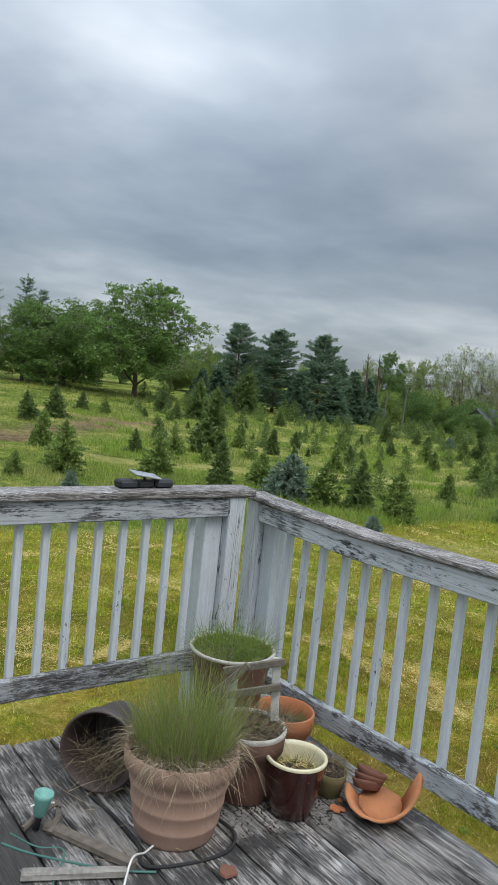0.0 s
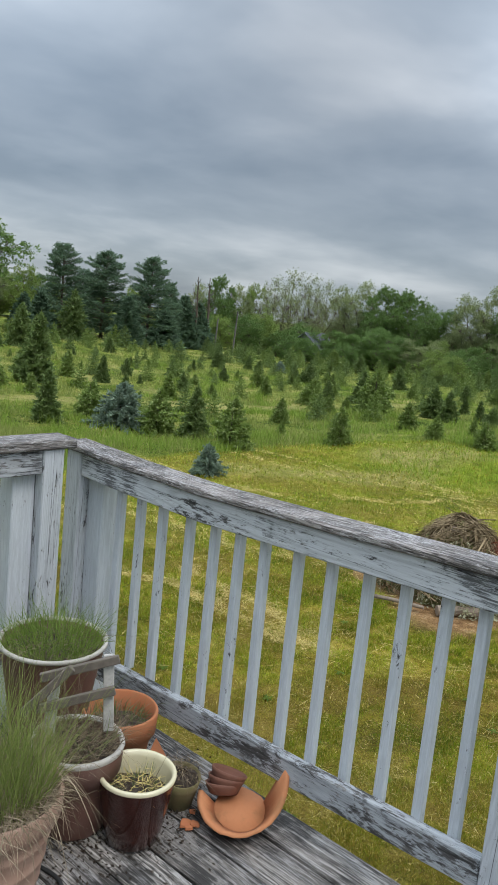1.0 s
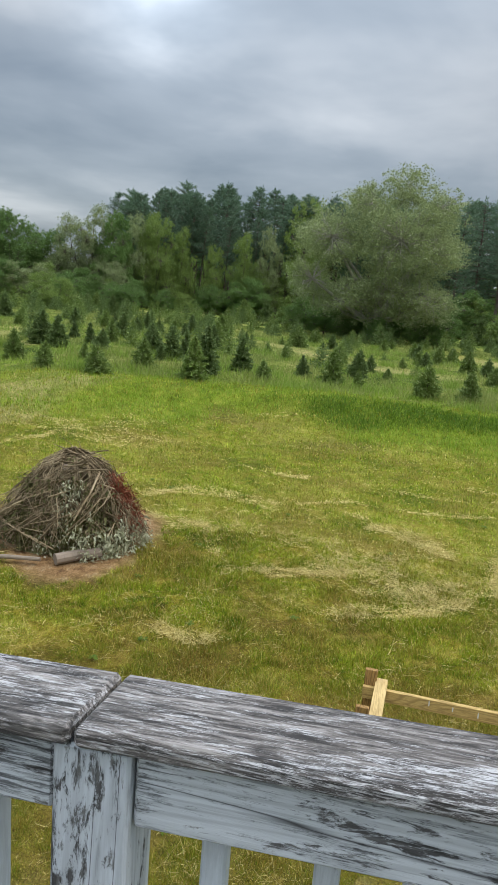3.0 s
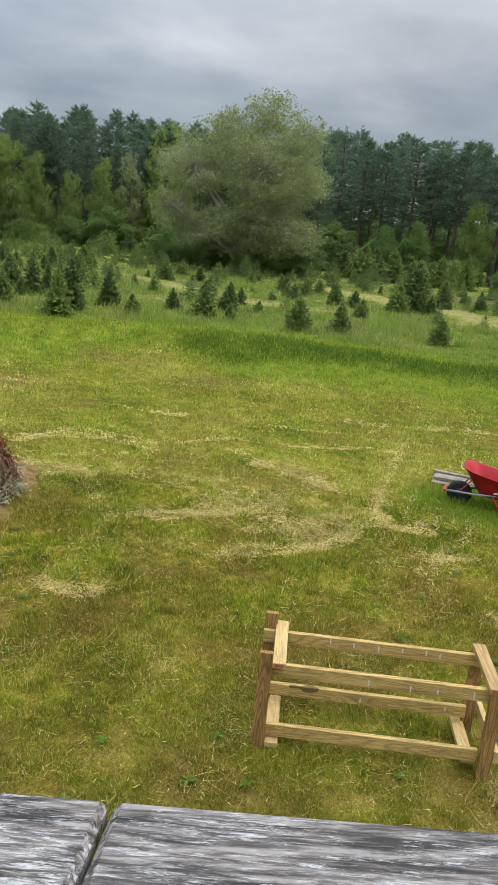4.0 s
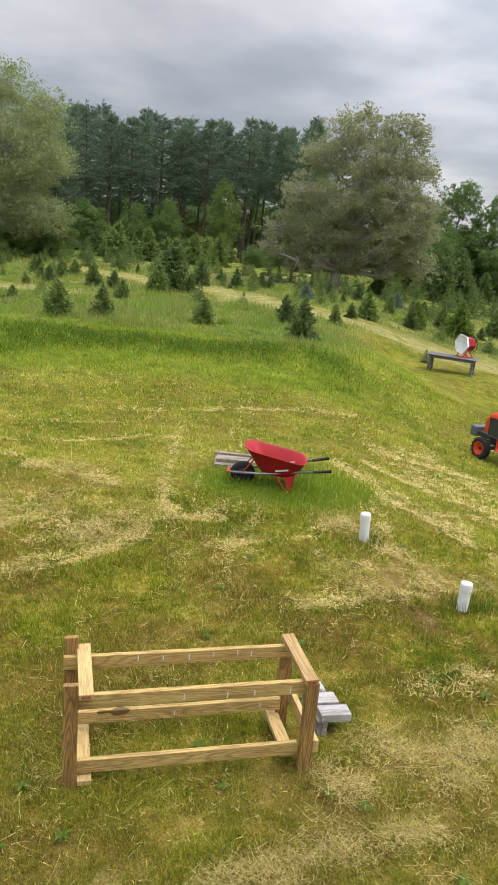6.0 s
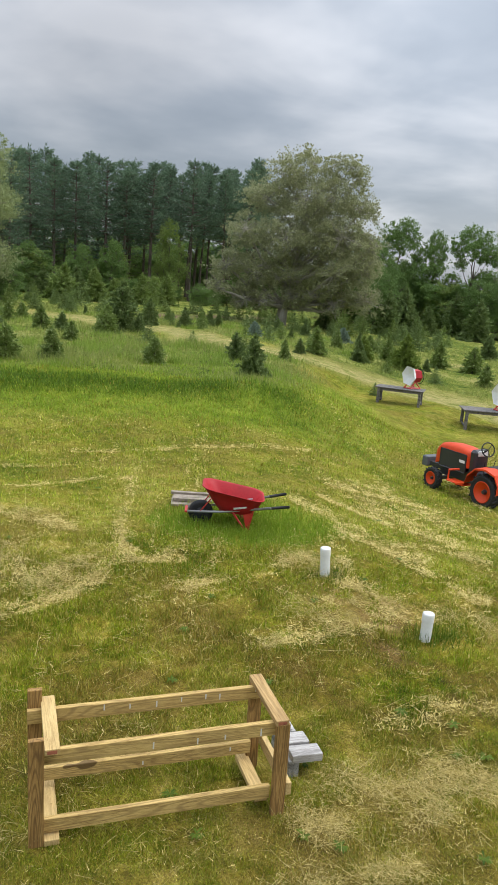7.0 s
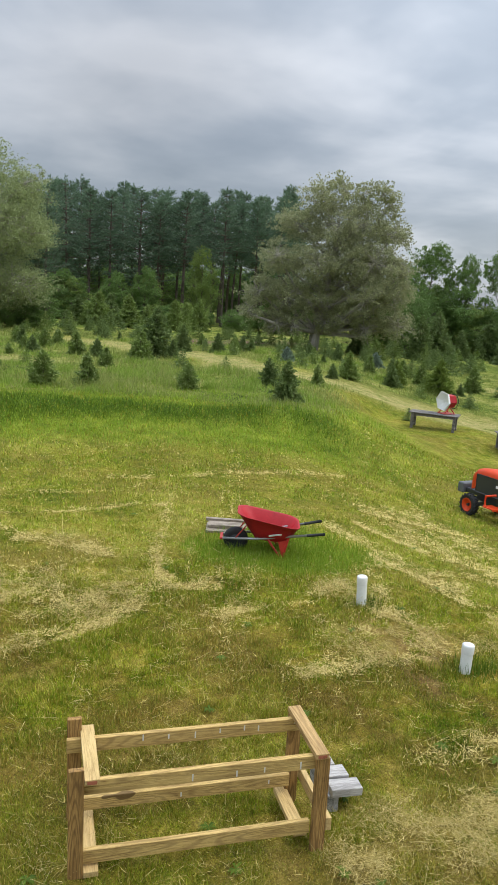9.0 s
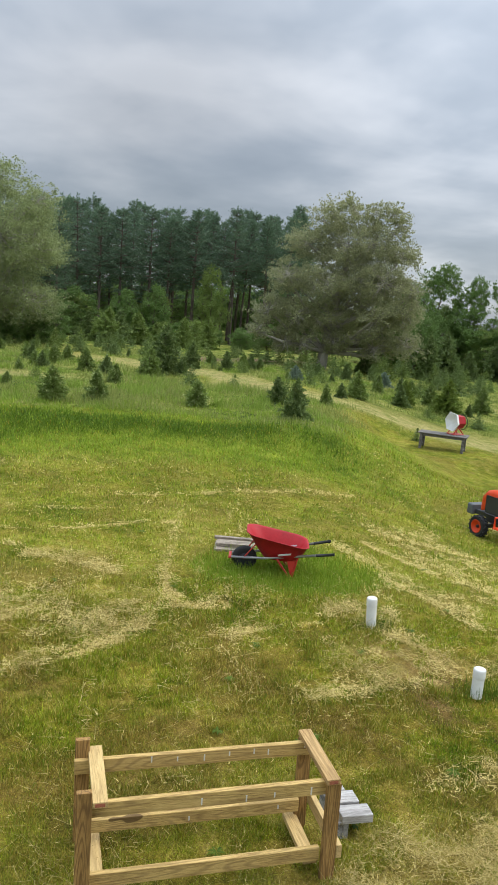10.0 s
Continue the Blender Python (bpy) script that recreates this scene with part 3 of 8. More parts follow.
def bank_shade_mask(x, y):
    """The steep face of the bank: thick grass, the shade below the crest put into a darker green."""
    d, az = np.hypot(x - 2.0, y - 1.0), np.degrees(np.arctan2(y - 1.0, x - 2.0))
    d = d + 1.4 * (vnoise(x * 0.5, y * 0.5, 81) - 0.5)
    return smooth(d, 17.6, 19.0) * (1 - smooth(d, 19.1, 20.2)) * smooth(az, -28, -20) * (1 - smooth(az, 2, 13)) * (0.35 + 0.9 * vnoise(x * 1.1, y * 1.1, 83))


def far_lift_mask(x, y):
    """Yellower green farther out on the lawn, with a brightness lift put into the colour."""
    d = np.hypot(x - 2.0, y - 1.0)
    return smooth(d, 7.0, 12.0) * (0.55 + 0.45 * vnoise(x * 0.8, y * 0.8, 82))


def build_ground():
    rads = np.concatenate([np.linspace(0.0, 2.4, 5), np.linspace(2.5, 14, 210), np.linspace(14.1, 30, 110), 30 * (4200 / 30) ** np.linspace(0.02, 1, 60)])
    azs = np.radians(np.concatenate([np.linspace(-60, 80, 500, endpoint=False), np.linspace(80, 300, 60, endpoint=False)]))
    R, A = np.meshgrid(rads, azs, indexing="ij")
    X, Y = 2 + R * np.cos(A), 1 + R * np.sin(A)
    Z = land(X, Y)
    verts = np.stack([X, Y, Z], -1).reshape(-1, 3)
    n = len(azs)
    i, j = np.meshgrid(np.arange(len(rads) - 1), np.arange(n), indexing="ij")
    a, b2, c2, d2 = i * n + j, (i + 1) * n + j, (i + 1) * n + (j + 1) % n, i * n + (j + 1) % n
    quads = np.stack([a, b2, c2, d2], -1).reshape(-1, 4)
    me = raw_mesh("ground", verts, quads, GROUND)
    x, y = verts[:, 0], verts[:, 1]
    if len(me.vertices) != len(verts):
        co = np.empty(len(me.vertices) * 3, np.float32)
        me.vertices.foreach_get("co", co)
        x, y = co[0::3], co[1::3]
    for name, f in (("field", field_mask), ("path", path_mask), ("mulch", mulch_mask), ("bare", bare_mask), ("lush", lush_mask), ("hay", hay_mask), ("tired", tired_mask), ("sward", sward), ("bank", bank_shade_mask), ("fresh", far_lift_mask)):
        at = me.attributes.new(name, "FLOAT", "POINT")
        at.data.foreach_set("value", np.asarray(f(x, y), np.float32))
    me.polygons.foreach_set("use_smooth", np.ones(len(me.polygons), bool))
    tagged(new("ground", me), "mown lawn with straw patches running into a rough field", "ground", kind="structure")


build_ground()

# ---- deck ----
DECK_Z, DECK_X, DECK_Y1, DECK_X0, DECK_Y0 = 1.70, 2.225, 2.74, -1.6, -1.9
DARKWOOD = plank_wood("old_framing", 0, (0.25, 0.23, 0.21), (0.13, 0.12, 0.11), (0.05, 0.045, 0.04))
deck = thing("deck_floor", "weathered silver-grey wooden deck floor of long boards", "deck", kind="structure")
x = DECK_X
while x > DECK_X0:
    w = 0.141
    hi = DECK_Y1 + random.uniform(-0.012, 0.012)
    part("deck_board", box((x - w, DECK_Y0, DECK_Z - 0.036), (x, hi, DECK_Z + random.uniform(-0.003, 0.003)), 0.005), DECK_Y, deck)
    x -= w + 0.009
part("rim_joist", box((DECK_X - 0.055, DECK_Y0, DECK_Z - 0.225), (DECK_X - 0.017, DECK_Y1 - 0.03, DECK_Z - 0.038), 0.003), RAIL_Y, deck)
part("rim_joist", box((DECK_X0, DECK_Y1 - 0.068, DECK_Z - 0.225), (DECK_X - 0.057, DECK_Y1 - 0.03, DECK_Z - 0.038), 0.003), RAIL_X, deck)
for px, py in ((DECK_X - 0.16, DECK_Y1 - 0.2), (DECK_X - 0.16, 0.3), (DECK_X - 0.16, DECK_Y0 + 0.2), (0.2, DECK_Y1 - 0.2), (DECK_X0 + 0.2, DECK_Y1 - 0.2), (DECK_X0 + 0.2, DECK_Y0 + 0.2)):
    part("support_post", box((px - 0.045, py - 0.045, ground_at(px, py) - 0.1), (px + 0.045, py + 0.045, DECK_Z - 0.04), 0.004), POST_Z, deck)
for jy in np.arange(DECK_Y0 + 0.15, DECK_Y1 - 0.2, 0.4):
    part("joist", box((DECK_X0, jy - 0.019, DECK_Z - 0.225), (DECK_X - 0.057, jy + 0.019, DECK_Z - 0.038), 0.002), DARKWOOD, deck)

# ---- railing ----
RAIL_LO, RAIL_HI, CAP_LO, CAP_HI = 1.96, 2.578, 2.668, 2.706
FACE_X, FACE_Y = 2.14, 2.72


def baluster_mesh():
    me = bpy.data.meshes.new("baluster")
    bm = box((-0.0148, -0.0148, RAIL_LO - 0.06), (0.0148, 0.0148, RAIL_HI + 0.07), 0.003)
    bm.to_mesh(me)
    bm.free()
    me.materials.append(BALU_Z)
    return me


BALUSTER = baluster_mesh()


def baluster(x, y, parent):
    ob = new("baluster", BALUSTER)
    ob.parent = parent
    ob.matrix_world = pose(x, y, 0, random.uniform(-0.25, 0.25), random.uniform(-0.25, 0.25), random.uniform(-3, 3))


rail = thing("deck_railing", "weathered white-grey painted wooden railing with flaking paint", "railing", group="deck railings")
part("post", box((FACE_X - 0.008, 0.930, DECK_Z - 0.22), (FACE_X + 0.081, 1.019, CAP_LO), 0.004), POST_Z, rail, "post with long dark cracks")
part("post", box((FACE_X - 0.004, 2.76, DECK_Z - 0.22), (FACE_X + 0.085, 2.849, CAP_LO), 0.004), POST_Z, rail)
part("post", box((FACE_X + 0.04, 2.665, DECK_Z - 0.22), (FACE_X + 0.125, 2.758, RAIL_HI), 0.004), BALU_Z, rail)
part("post", box((FACE_X - 0.008, -1.85, DECK_Z - 0.22), (FACE_X + 0.081, -1.76, CAP_LO), 0.004), POST_Z, rail)
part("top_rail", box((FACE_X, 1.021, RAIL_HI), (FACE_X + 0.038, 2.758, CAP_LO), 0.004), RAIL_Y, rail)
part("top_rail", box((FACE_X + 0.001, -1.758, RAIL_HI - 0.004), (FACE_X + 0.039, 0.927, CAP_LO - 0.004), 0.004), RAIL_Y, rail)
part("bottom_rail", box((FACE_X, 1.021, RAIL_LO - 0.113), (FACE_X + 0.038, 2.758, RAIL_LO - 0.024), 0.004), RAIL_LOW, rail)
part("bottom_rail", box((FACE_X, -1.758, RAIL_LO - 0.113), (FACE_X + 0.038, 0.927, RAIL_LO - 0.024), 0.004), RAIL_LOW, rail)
for lo_y, hi_y, near_cut, far_cut in ((0.992, 2.885, 0.006, 0.0), (-1.9, 0.987, 0.0, 0.006)):
    bm = box((FACE_X - 0.018, lo_y, CAP_LO + 0.001), (FACE_X + 0.112, hi_y, CAP_HI - 0.012), 0.006)
    for v in bm.verts:
        k = (v.co.x - FACE_X - 0.047) / 0.065
        if near_cut and v.co.y < lo_y + 0.1:
            v.co.y -= k * near_cut
        if far_cut and v.co.y > hi_y - 0.1:
            v.co.y -= k * far_cut
    part("cap", bm, CAP_Y, rail, "bare grey rail cap with lichen and splits")
for k in range(13):
    baluster(FACE_X + 0.056, 1.112 + k * 0.1226, rail)
for k in range(18):
    baluster(FACE_X + 0.056, 0.845 - k * 0.118, rail)
# the old railing has sunk a little towards the deck's corner
def sag(y, low):
    """How far the old railing has sunk: its top bows between the posts, its bottom rail falls away evenly."""
    if y < 1.0 or low:
        return -0.0223 * (y - 1.0)
    return float(np.interp(y, (1.0, 1.5, 2.1, 2.5, 2.85), (0.0, -0.012, -0.023, -0.010, 0.010)))


for ob in rail.children:
    if ob.data is BALUSTER:
        ob.location.z += sag(ob.location.y, False)
        continue
    bm = bmesh.new()
    bm.from_mesh(ob.data)
    for cut in (1.25, 1.5, 1.8, 2.1, 2.3, 2.5, 2.65):
        bmesh.ops.bisect_plane(bm, geom=[*bm.verts, *bm.edges, *bm.faces], plane_co=(0, cut, 0), plane_no=(0, 1, 0))
    for v in bm.verts:
        v.co.z += sag(v.co.y, ob.name.startswith("bottom_rail"))
    bm.to_mesh(ob.data)
    bm.free()
rail.matrix_world = Matrix.Translation((0, 2.3, 2.57)) @ Matrix.Rotation(radians(-1.1), 4, "X") @ Matrix.Translation((0, -2.3, -2.57))

rail2 = thing("deck_railing", "weathered white-grey painted wooden railing across the deck end", "railing", group="deck railings")
part("post", box((1.94, FACE_Y - 0.004, DECK_Z - 0.22), (2.029, FACE_Y + 0.085, CAP_LO), 0.004), POST_Z, rail2)
part("post", box((1.845, FACE_Y + 0.04, DECK_Z - 0.22), (1.938, FACE_Y + 0.125, RAIL_HI), 0.004), BALU_Z, rail2)
part("post", box((-1.58, FACE_Y - 0.004, DECK_Z - 0.22), (-1.49, FACE_Y + 0.085, CAP_LO), 0.004), POST_Z, rail2)
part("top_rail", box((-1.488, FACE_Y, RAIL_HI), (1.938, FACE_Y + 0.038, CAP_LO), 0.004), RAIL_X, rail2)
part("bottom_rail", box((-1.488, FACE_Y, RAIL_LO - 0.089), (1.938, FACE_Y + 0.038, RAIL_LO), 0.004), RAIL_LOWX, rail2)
part("cap", box((-1.6, FACE_Y - 0.018, CAP_LO + 0.001), (2.075, FACE_Y + 0.112, CAP_HI), 0.006), CAP_X, rail2, "bare grey rail cap with lichen and splits")
for k in range(29):
    baluster(1.779 - k * 0.1115, FACE_Y + 0.056, rail2)

rail2.matrix_world = Matrix.Translation((0.04, 0, 2.57)) @ Matrix.Rotation(radians(-0.8), 4, "Y") @ Matrix.Translation((-0.04, 0, -2.57))

# ---- lumber frame on the lawn ----
FR_M = pose(6.296, 0.708, -0.316, -0.8, 0.2, -2.2)


def lumber_frame():
    """A knocked-together open box of posts and rails: local x runs away from the deck, -y along its length."""
    t = thing("lumber_frame", "open workbench frame of new pressure-treated lumber on the lawn", "frame", FR_M)
    long_, deep, top = 1.54, 0.515, 0.684
    for px, py, h in ((0, 0, 0.742), (0, -long_, top - 0.04), (deep, -0.01, 0.765), (deep, -long_ + 0.02, top - 0.04)):
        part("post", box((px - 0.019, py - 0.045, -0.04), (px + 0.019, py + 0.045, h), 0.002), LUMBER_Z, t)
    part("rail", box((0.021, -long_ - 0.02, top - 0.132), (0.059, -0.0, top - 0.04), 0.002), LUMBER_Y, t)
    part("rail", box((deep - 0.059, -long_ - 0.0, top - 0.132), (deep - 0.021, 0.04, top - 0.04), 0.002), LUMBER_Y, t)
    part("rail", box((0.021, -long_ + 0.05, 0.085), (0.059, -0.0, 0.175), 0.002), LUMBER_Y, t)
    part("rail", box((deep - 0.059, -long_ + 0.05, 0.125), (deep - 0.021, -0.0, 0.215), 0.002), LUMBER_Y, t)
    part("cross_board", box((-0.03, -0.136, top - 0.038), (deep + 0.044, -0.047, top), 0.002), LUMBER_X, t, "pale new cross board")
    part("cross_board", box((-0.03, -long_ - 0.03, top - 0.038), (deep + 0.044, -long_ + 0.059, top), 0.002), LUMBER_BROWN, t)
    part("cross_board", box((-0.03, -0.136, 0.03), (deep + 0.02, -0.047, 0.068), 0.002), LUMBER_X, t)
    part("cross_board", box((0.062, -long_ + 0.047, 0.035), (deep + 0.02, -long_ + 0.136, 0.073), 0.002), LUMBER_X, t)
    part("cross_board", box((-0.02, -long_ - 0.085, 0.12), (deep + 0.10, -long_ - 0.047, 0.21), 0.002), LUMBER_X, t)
    for end, y0 in (("near", -0.0915), ("far", -long_ + 0.0145)):
        part("end_stain", box((-0.0315, y0 - 0.028, top - 0.030), (-0.0302, y0 + 0.030, top - 0.008), 0.0), STAMP, t, "red stain on the sawn end")
    for yy, zz, back, ln in ((-0.45, 0.625, 1, 0.030), (-0.62, 0.61, 1, 0.022), (-0.80, 0.61, 1, 0.034), (-0.97, 0.615, 1, 0.02), (-1.14, 0.62, 1, 0.026), (-1.24, 0.61, 1, 0.03), (-1.50, 0.64, 1, 0.03), (-0.70, 0.60, 0, 0.034), (-0.98, 0.59, 0, 0.03), (-1.16, 0.59, 0, 0.022), (-1.40, 0.60, 0, 0.04), (-0.72, 0.165, 2, 0.02), (-1.34, 0.18, 2, 0.018)):
        fx = (0.0205, deep - 0.0595, deep - 0.0595)[back] - 0.0015
        part("glue_drip", box((fx, yy - 0.004, zz - ln), (fx + 0.002, yy + 0.005, zz + 0.012), 0.0), GLUE, t, "pale dried glue drip")
    return t


STAMP = simple("red_end_stain", (0.42, 0.13, 0.07), 0.8, vary=0.25, scale=60)
GLUE = simple("dried_glue", (0.66, 0.64, 0.58), 0.6, vary=0.05)
lumber_frame()

# ---- trees ----
BARK = simple("grey_brown_bark", (0.13, 0.10, 0.075), 0.9, vary=0.3, scale=8, bump_s=0.6)
PALEBARK = simple("pale_blotched_bark", (0.34, 0.31, 0.26), 0.85, vary=0.3, scale=5, bump_s=0.4)
FIR = leafy("fir_needles", (0.13, 0.205, 0.045), (0.29, 0.375, 0.10), tip=(0.60, 0.66, 0.32), trans=0.35)
FIRDARK = leafy("dark_spruce_needles", (0.105, 0.165, 0.048), (0.21, 0.28, 0.09), tip=(0.40, 0.48, 0.22), trans=0.35)
FIRBLUE = leafy("blue_spruce_needles", (0.16, 0.225, 0.16), (0.26, 0.34, 0.25), tip=(0.44, 0.52, 0.42), trans=0.3)
FIRGOLD = leafy("bright_fir_needles", (0.14, 0.21, 0.035), (0.23, 0.30, 0.06), tip=(0.32, 0.38, 0.10), trans=0.3)
PINE = leafy("pine_needles", (0.095, 0.16, 0.098), (0.175, 0.255, 0.15), trans=0.4)
LEAF = leafy("maple_leaves", (0.115, 0.205, 0.055), (0.20, 0.30, 0.085), trans=0.4)
LEAFPALE = leafy("pale_grey_green_leaves", (0.21, 0.26, 0.105), (0.40, 0.45, 0.21), trans=0.4)
LEAFOLIVE = leafy("olive_leaves", (0.27, 0.29, 0.14), (0.50, 0.51, 0.29), trans=0.5)
LEAFYELLOW = leafy("spring_green_leaves", (0.19, 0.28, 0.065), (0.29, 0.37, 0.10), trans=0.4)


def tri_cloud(centres, axes, sizes, rng, width=0.35):
    """One slim triangle at each centre, pointing along its axis, turned at random about it."""
    n = len(centres)
    axes = axes / (np.linalg.norm(axes, axis=1, keepdims=True) + 1e-9)
    side = np.cross(axes, rng.normal(size=(n, 3)))
    side /= np.linalg.norm(side, axis=1, keepdims=True) + 1e-9
    s = sizes[:, None]
    v = np.stack([centres - side * s * width * 0.5, centres + side * s * width * 0.5, centres + axes * s], 1).reshape(-1, 3)
    return v, np.arange(3 * n).reshape(-1, 3)


def leaf_cloud(centres, sizes, rng):
    """One four-cornered leaf at each centre, at a random tilt."""
    n = len(centres)
    a = rng.normal(size=(n, 3))
    a /= np.linalg.norm(a, axis=1, keepdims=True)
    b = np.cross(a, rng.normal(size=(n, 3)))
    b /= np.linalg.norm(b, axis=1, keepdims=True) + 1e-9
    s = sizes[:, None]
    v = np.stack([centres - a * s * 0.5, centres + b * s * 0.32, centres + a * s * 0.55, centres - b * s * 0.32], 1).reshape(-1, 3)
    return v, np.arange(4 * n).reshape(-1, 4)


def fir_crown(seed, mat, spread=0.36, tiers=15, droop=0.0, tufts=11, gaps=0.1):
    """Crown of a small conifer one metre high: whorls of branches set with needle sprays."""
    rng = np.random.default_rng(seed)
    C, A, S = [], [], []
    lean = rng.normal(0, 0.03, 2)
    for i in range(tiers):
        f = i / (tiers - 1)
        z = 0.05 + 0.87 * f
        reach = spread * 1.08 * (1 - f) ** 0.86 * rng.uniform(0.80, 1.14) + 0.03
        count = max(4, int(12 * (1 - 0.55 * f)))
        a0 = rng.uniform(0, math.tau)
        for k in range(count):
            if rng.random() < gaps:
                continue
            az = a0 + k * math.tau / count + rng.normal(0, 0.16)
            L = reach * rng.uniform(0.72, 1.14)
            rise = (0.16 + 0.55 * f - droop) + rng.normal(0, 0.08)
            m = max(4, int(tufts * (0.4 + L / spread * 0.6)))
            u = np.linspace(0.12, 1.0, m)
            out = np.array([math.cos(az), math.sin(az), 0])
            P = out[None] * (L * u)[:, None]
            P[:, 2] = z + L * (rise * u - 0.25 * u * u * (1 - f))
            P[:, :2] += lean * z
            for rep in range(4):
                ax = out[None] * 0.8 + rng.normal(0, 0.55, (m, 3))
                ax[:, 2] += 0.25
                C.append(P)
                A.append(ax)
                S.append(rng.uniform(0.06, 0.098, m) * (0.75 + 0.5 * (1 - f)))
    m = 40
    P = np.zeros((m, 3))
    P[:, 2] = rng.uniform(0.8, 0.98, m)
    P[:, :2] += lean * P[:, 2:3]
    ax = rng.normal(0, 0.45, (m, 3))
    ax[:, 2] += 0.9
    C.append(P)
    A.append(ax)
    S.append(rng.uniform(0.05, 0.09, m))
    v, t = tri_cloud(np.concatenate(C), np.concatenate(A), np.concatenate(S), rng, 0.5)
    return raw_mesh("crown", v, t, mat)


def conifer(seed, mat, label, **kw):
    t = thing("conifer", label, "tree", group="young conifers in the field")
    t.location = (0, 0, -50)
    bm = bmesh.new()
    add_tube(bm, [(0, 0, -0.08), (0, 0, 0.4), (0, 0, 0.95)], [0.022, 0.014, 0.003], 6)
    part("trunk", bm, BARK, t)
    ob = new("crown", fir_crown(seed, mat, **kw))
    ob.parent = t
    return t


def plant(kinds, spots, rng):
    """Sets conifers at (x, y, height); the first of each kind is moved into place rather than copied."""
    for i, (x, y, h) in enumerate(spots):
        src = kinds[i % len(kinds)]
        w = h * rng.uniform(0.92, 1.12)
        m = Matrix.Translation((x, y, ground_at(x, y) - 0.02)) @ Matrix.Rotation(rng.uniform(0, math.tau), 4, "Z") @ Matrix.Rotation(rng.normal(0, 0.03), 4, "X")
        m = m @ Matrix.Diagonal((w, w, h * 1.04, 1))
        copy_thing(src, m)


rng = np.random.default_rng(5)
FIRS = [conifer(s, FIR, "young green fir with pale new tips in rough grass", spread=sp, tufts=12) for s, sp in ((1, 0.40), (2, 0.36), (3, 0.43))]
DARKS = [conifer(s, FIRDARK, "dark green young spruce in rough grass", spread=sp, tiers=16, gaps=0.14) for s, sp in ((4, 0.34), (5, 0.38))]
SLIMS = [conifer(s, FIRDARK, "slim dark spruce with open tiers", spread=0.25, tiers=18, gaps=0.2) for s in (6, 7)]
WIDES = [conifer(8, FIR, "broad open-branched young fir", spread=0.48, tiers=14, gaps=0.2, tufts=14)]
BLUES = [conifer(s, FIRBLUE, "silvery blue spruce with full skirts", spread=0.58, tiers=18, gaps=0.03, tufts=20) for s in (9, 10)]
GOLDS = [conifer(11, FIRGOLD, "bright yellow-green young fir", spread=0.42, gaps=0.04, tufts=13)]
F1 = [(7.1, 20.0, 0.67), (10.4, 26.6, 1.3), (14.5, 18.8, 1.09), (14.8, 16.1, 1.28), (18.2, 14.3, 0.48), (26.0, 25.8, 0.55), (19.1, 39.7, 0.92), (18.5, 12.4, 1.04), (26.8, 19.6, 1.11), (30.2, 25.5, 1.03), (32.2, 28.7, 0.55), (25.4, 15.6, 1.65), (55.7, 38.6, 1.76), (29.7, 17.6, 0.51), (25.7, 32.5, 0.3), (21.1, 10.8, 0.73), (23.8, 10.8, 0.6), (20.9, 9.1, 0.79), (23.1, 8.6, 0.95), (22.4, 6.8, 1.19), (23.8, 5.0, 0.6), (41.7, 11.0, 1.25), (67.8, 29.7, 1.59)]
F2 = [(25.3, 3.1, 1.1), (25.2, 2.3, 0.59), (27.7, 1.5, 0.38), (24.2, 0.2, 0.98), (24.2, -1.0, 0.91), (30.0, -2.2, 0.67), (35.0, -1.6, 0.97), (40.2, -1.1, 0.84), (33.5, -4.0, 1.18), (24.0, -3.9, 0.8), (46.7, -9.8, 0.84), (42.6, 0.7, 0.74), (46.2, 2.5, 0.8), (42.1, 4.2, 0.72), (46.1, 6.5, 0.94), (43.0, -10.8, 0.93), (31.7, -12.6, 1.15), (38.6, -19.0, 0.93), (36.1, -18.6, 1.16), (36.6, -22.0, 1.37), (35.0, -23.0, 1.33), (30.4, -20.4, 1.03)]
D1 = [(13.9, 26.0, 0.93), (24.5, 29.1, 0.87), (15.0, 36.8, 1.6), (13.1, 35.4, 1.37), (18.4, 41.3, 1.0), (21.4, 39.2, 0.57), (33.9, 46.7, 3.49), (37.1, 28.5, 1.05), (36.3, 26.8, 1.34), (40.8, 28.6, 0.74), (29.7, 18.9, 1.43), (56.8, 36.6, 1.6), (27.5, 29.0, 0.89), (27.5, 14.2, 1.28), (25.6, 8.9, 0.58), (43.6, 16.0, 1.0), (43.6, 24.9, 1.39), (58.4, 24.2, 1.59), (26.2, 4.2, 0.7), (27.5, 2.5, 0.93)]
D2 = [(35.1, -4.9, 2.1), (34.3, -5.5, 0.85), (41.4, -7.5, 1.33), (44.2, -11.6, 0.9), (44.4, -12.2, 0.74), (26.0, -7.1, 0.92), (22.1, -6.3, 1.14), (35.2, 0.2, 0.73), (41.9, 5.0, 0.86), (44.8, 7.3, 1.22), (30.7, -11.4, 0.59), (43.7, -30.4, 1.5), (57.8, -30.7, 3.55), (24.6, 42.8, 1.67), (25.6, 40.0, 2.5), (60.9, -34.2, 4.03), (64.7, -39.1, 2.72), (68.4, -44.5, 4.08), (61.4, -42.2, 3.7), (61.6, -30.6, 2.0), (44.7, -17.8, 1.04)]
S1 = [(21.0, 26.5, 1.16), (12.7, 18.3, 1.44), (17.6, 26.5, 2.65), (15.4, 15.2, 1.44), (39.2, 36.8, 1.4), (37.1, 34.9, 1.33), (26.5, 13.0, 1.12), (26.2, 8.7, 1.17), (26.7, 8.4, 0.99), (23.3, 6.7, 1.46), (25.2, 6.0, 1.1), (54.8, -23.9, 2.6)]
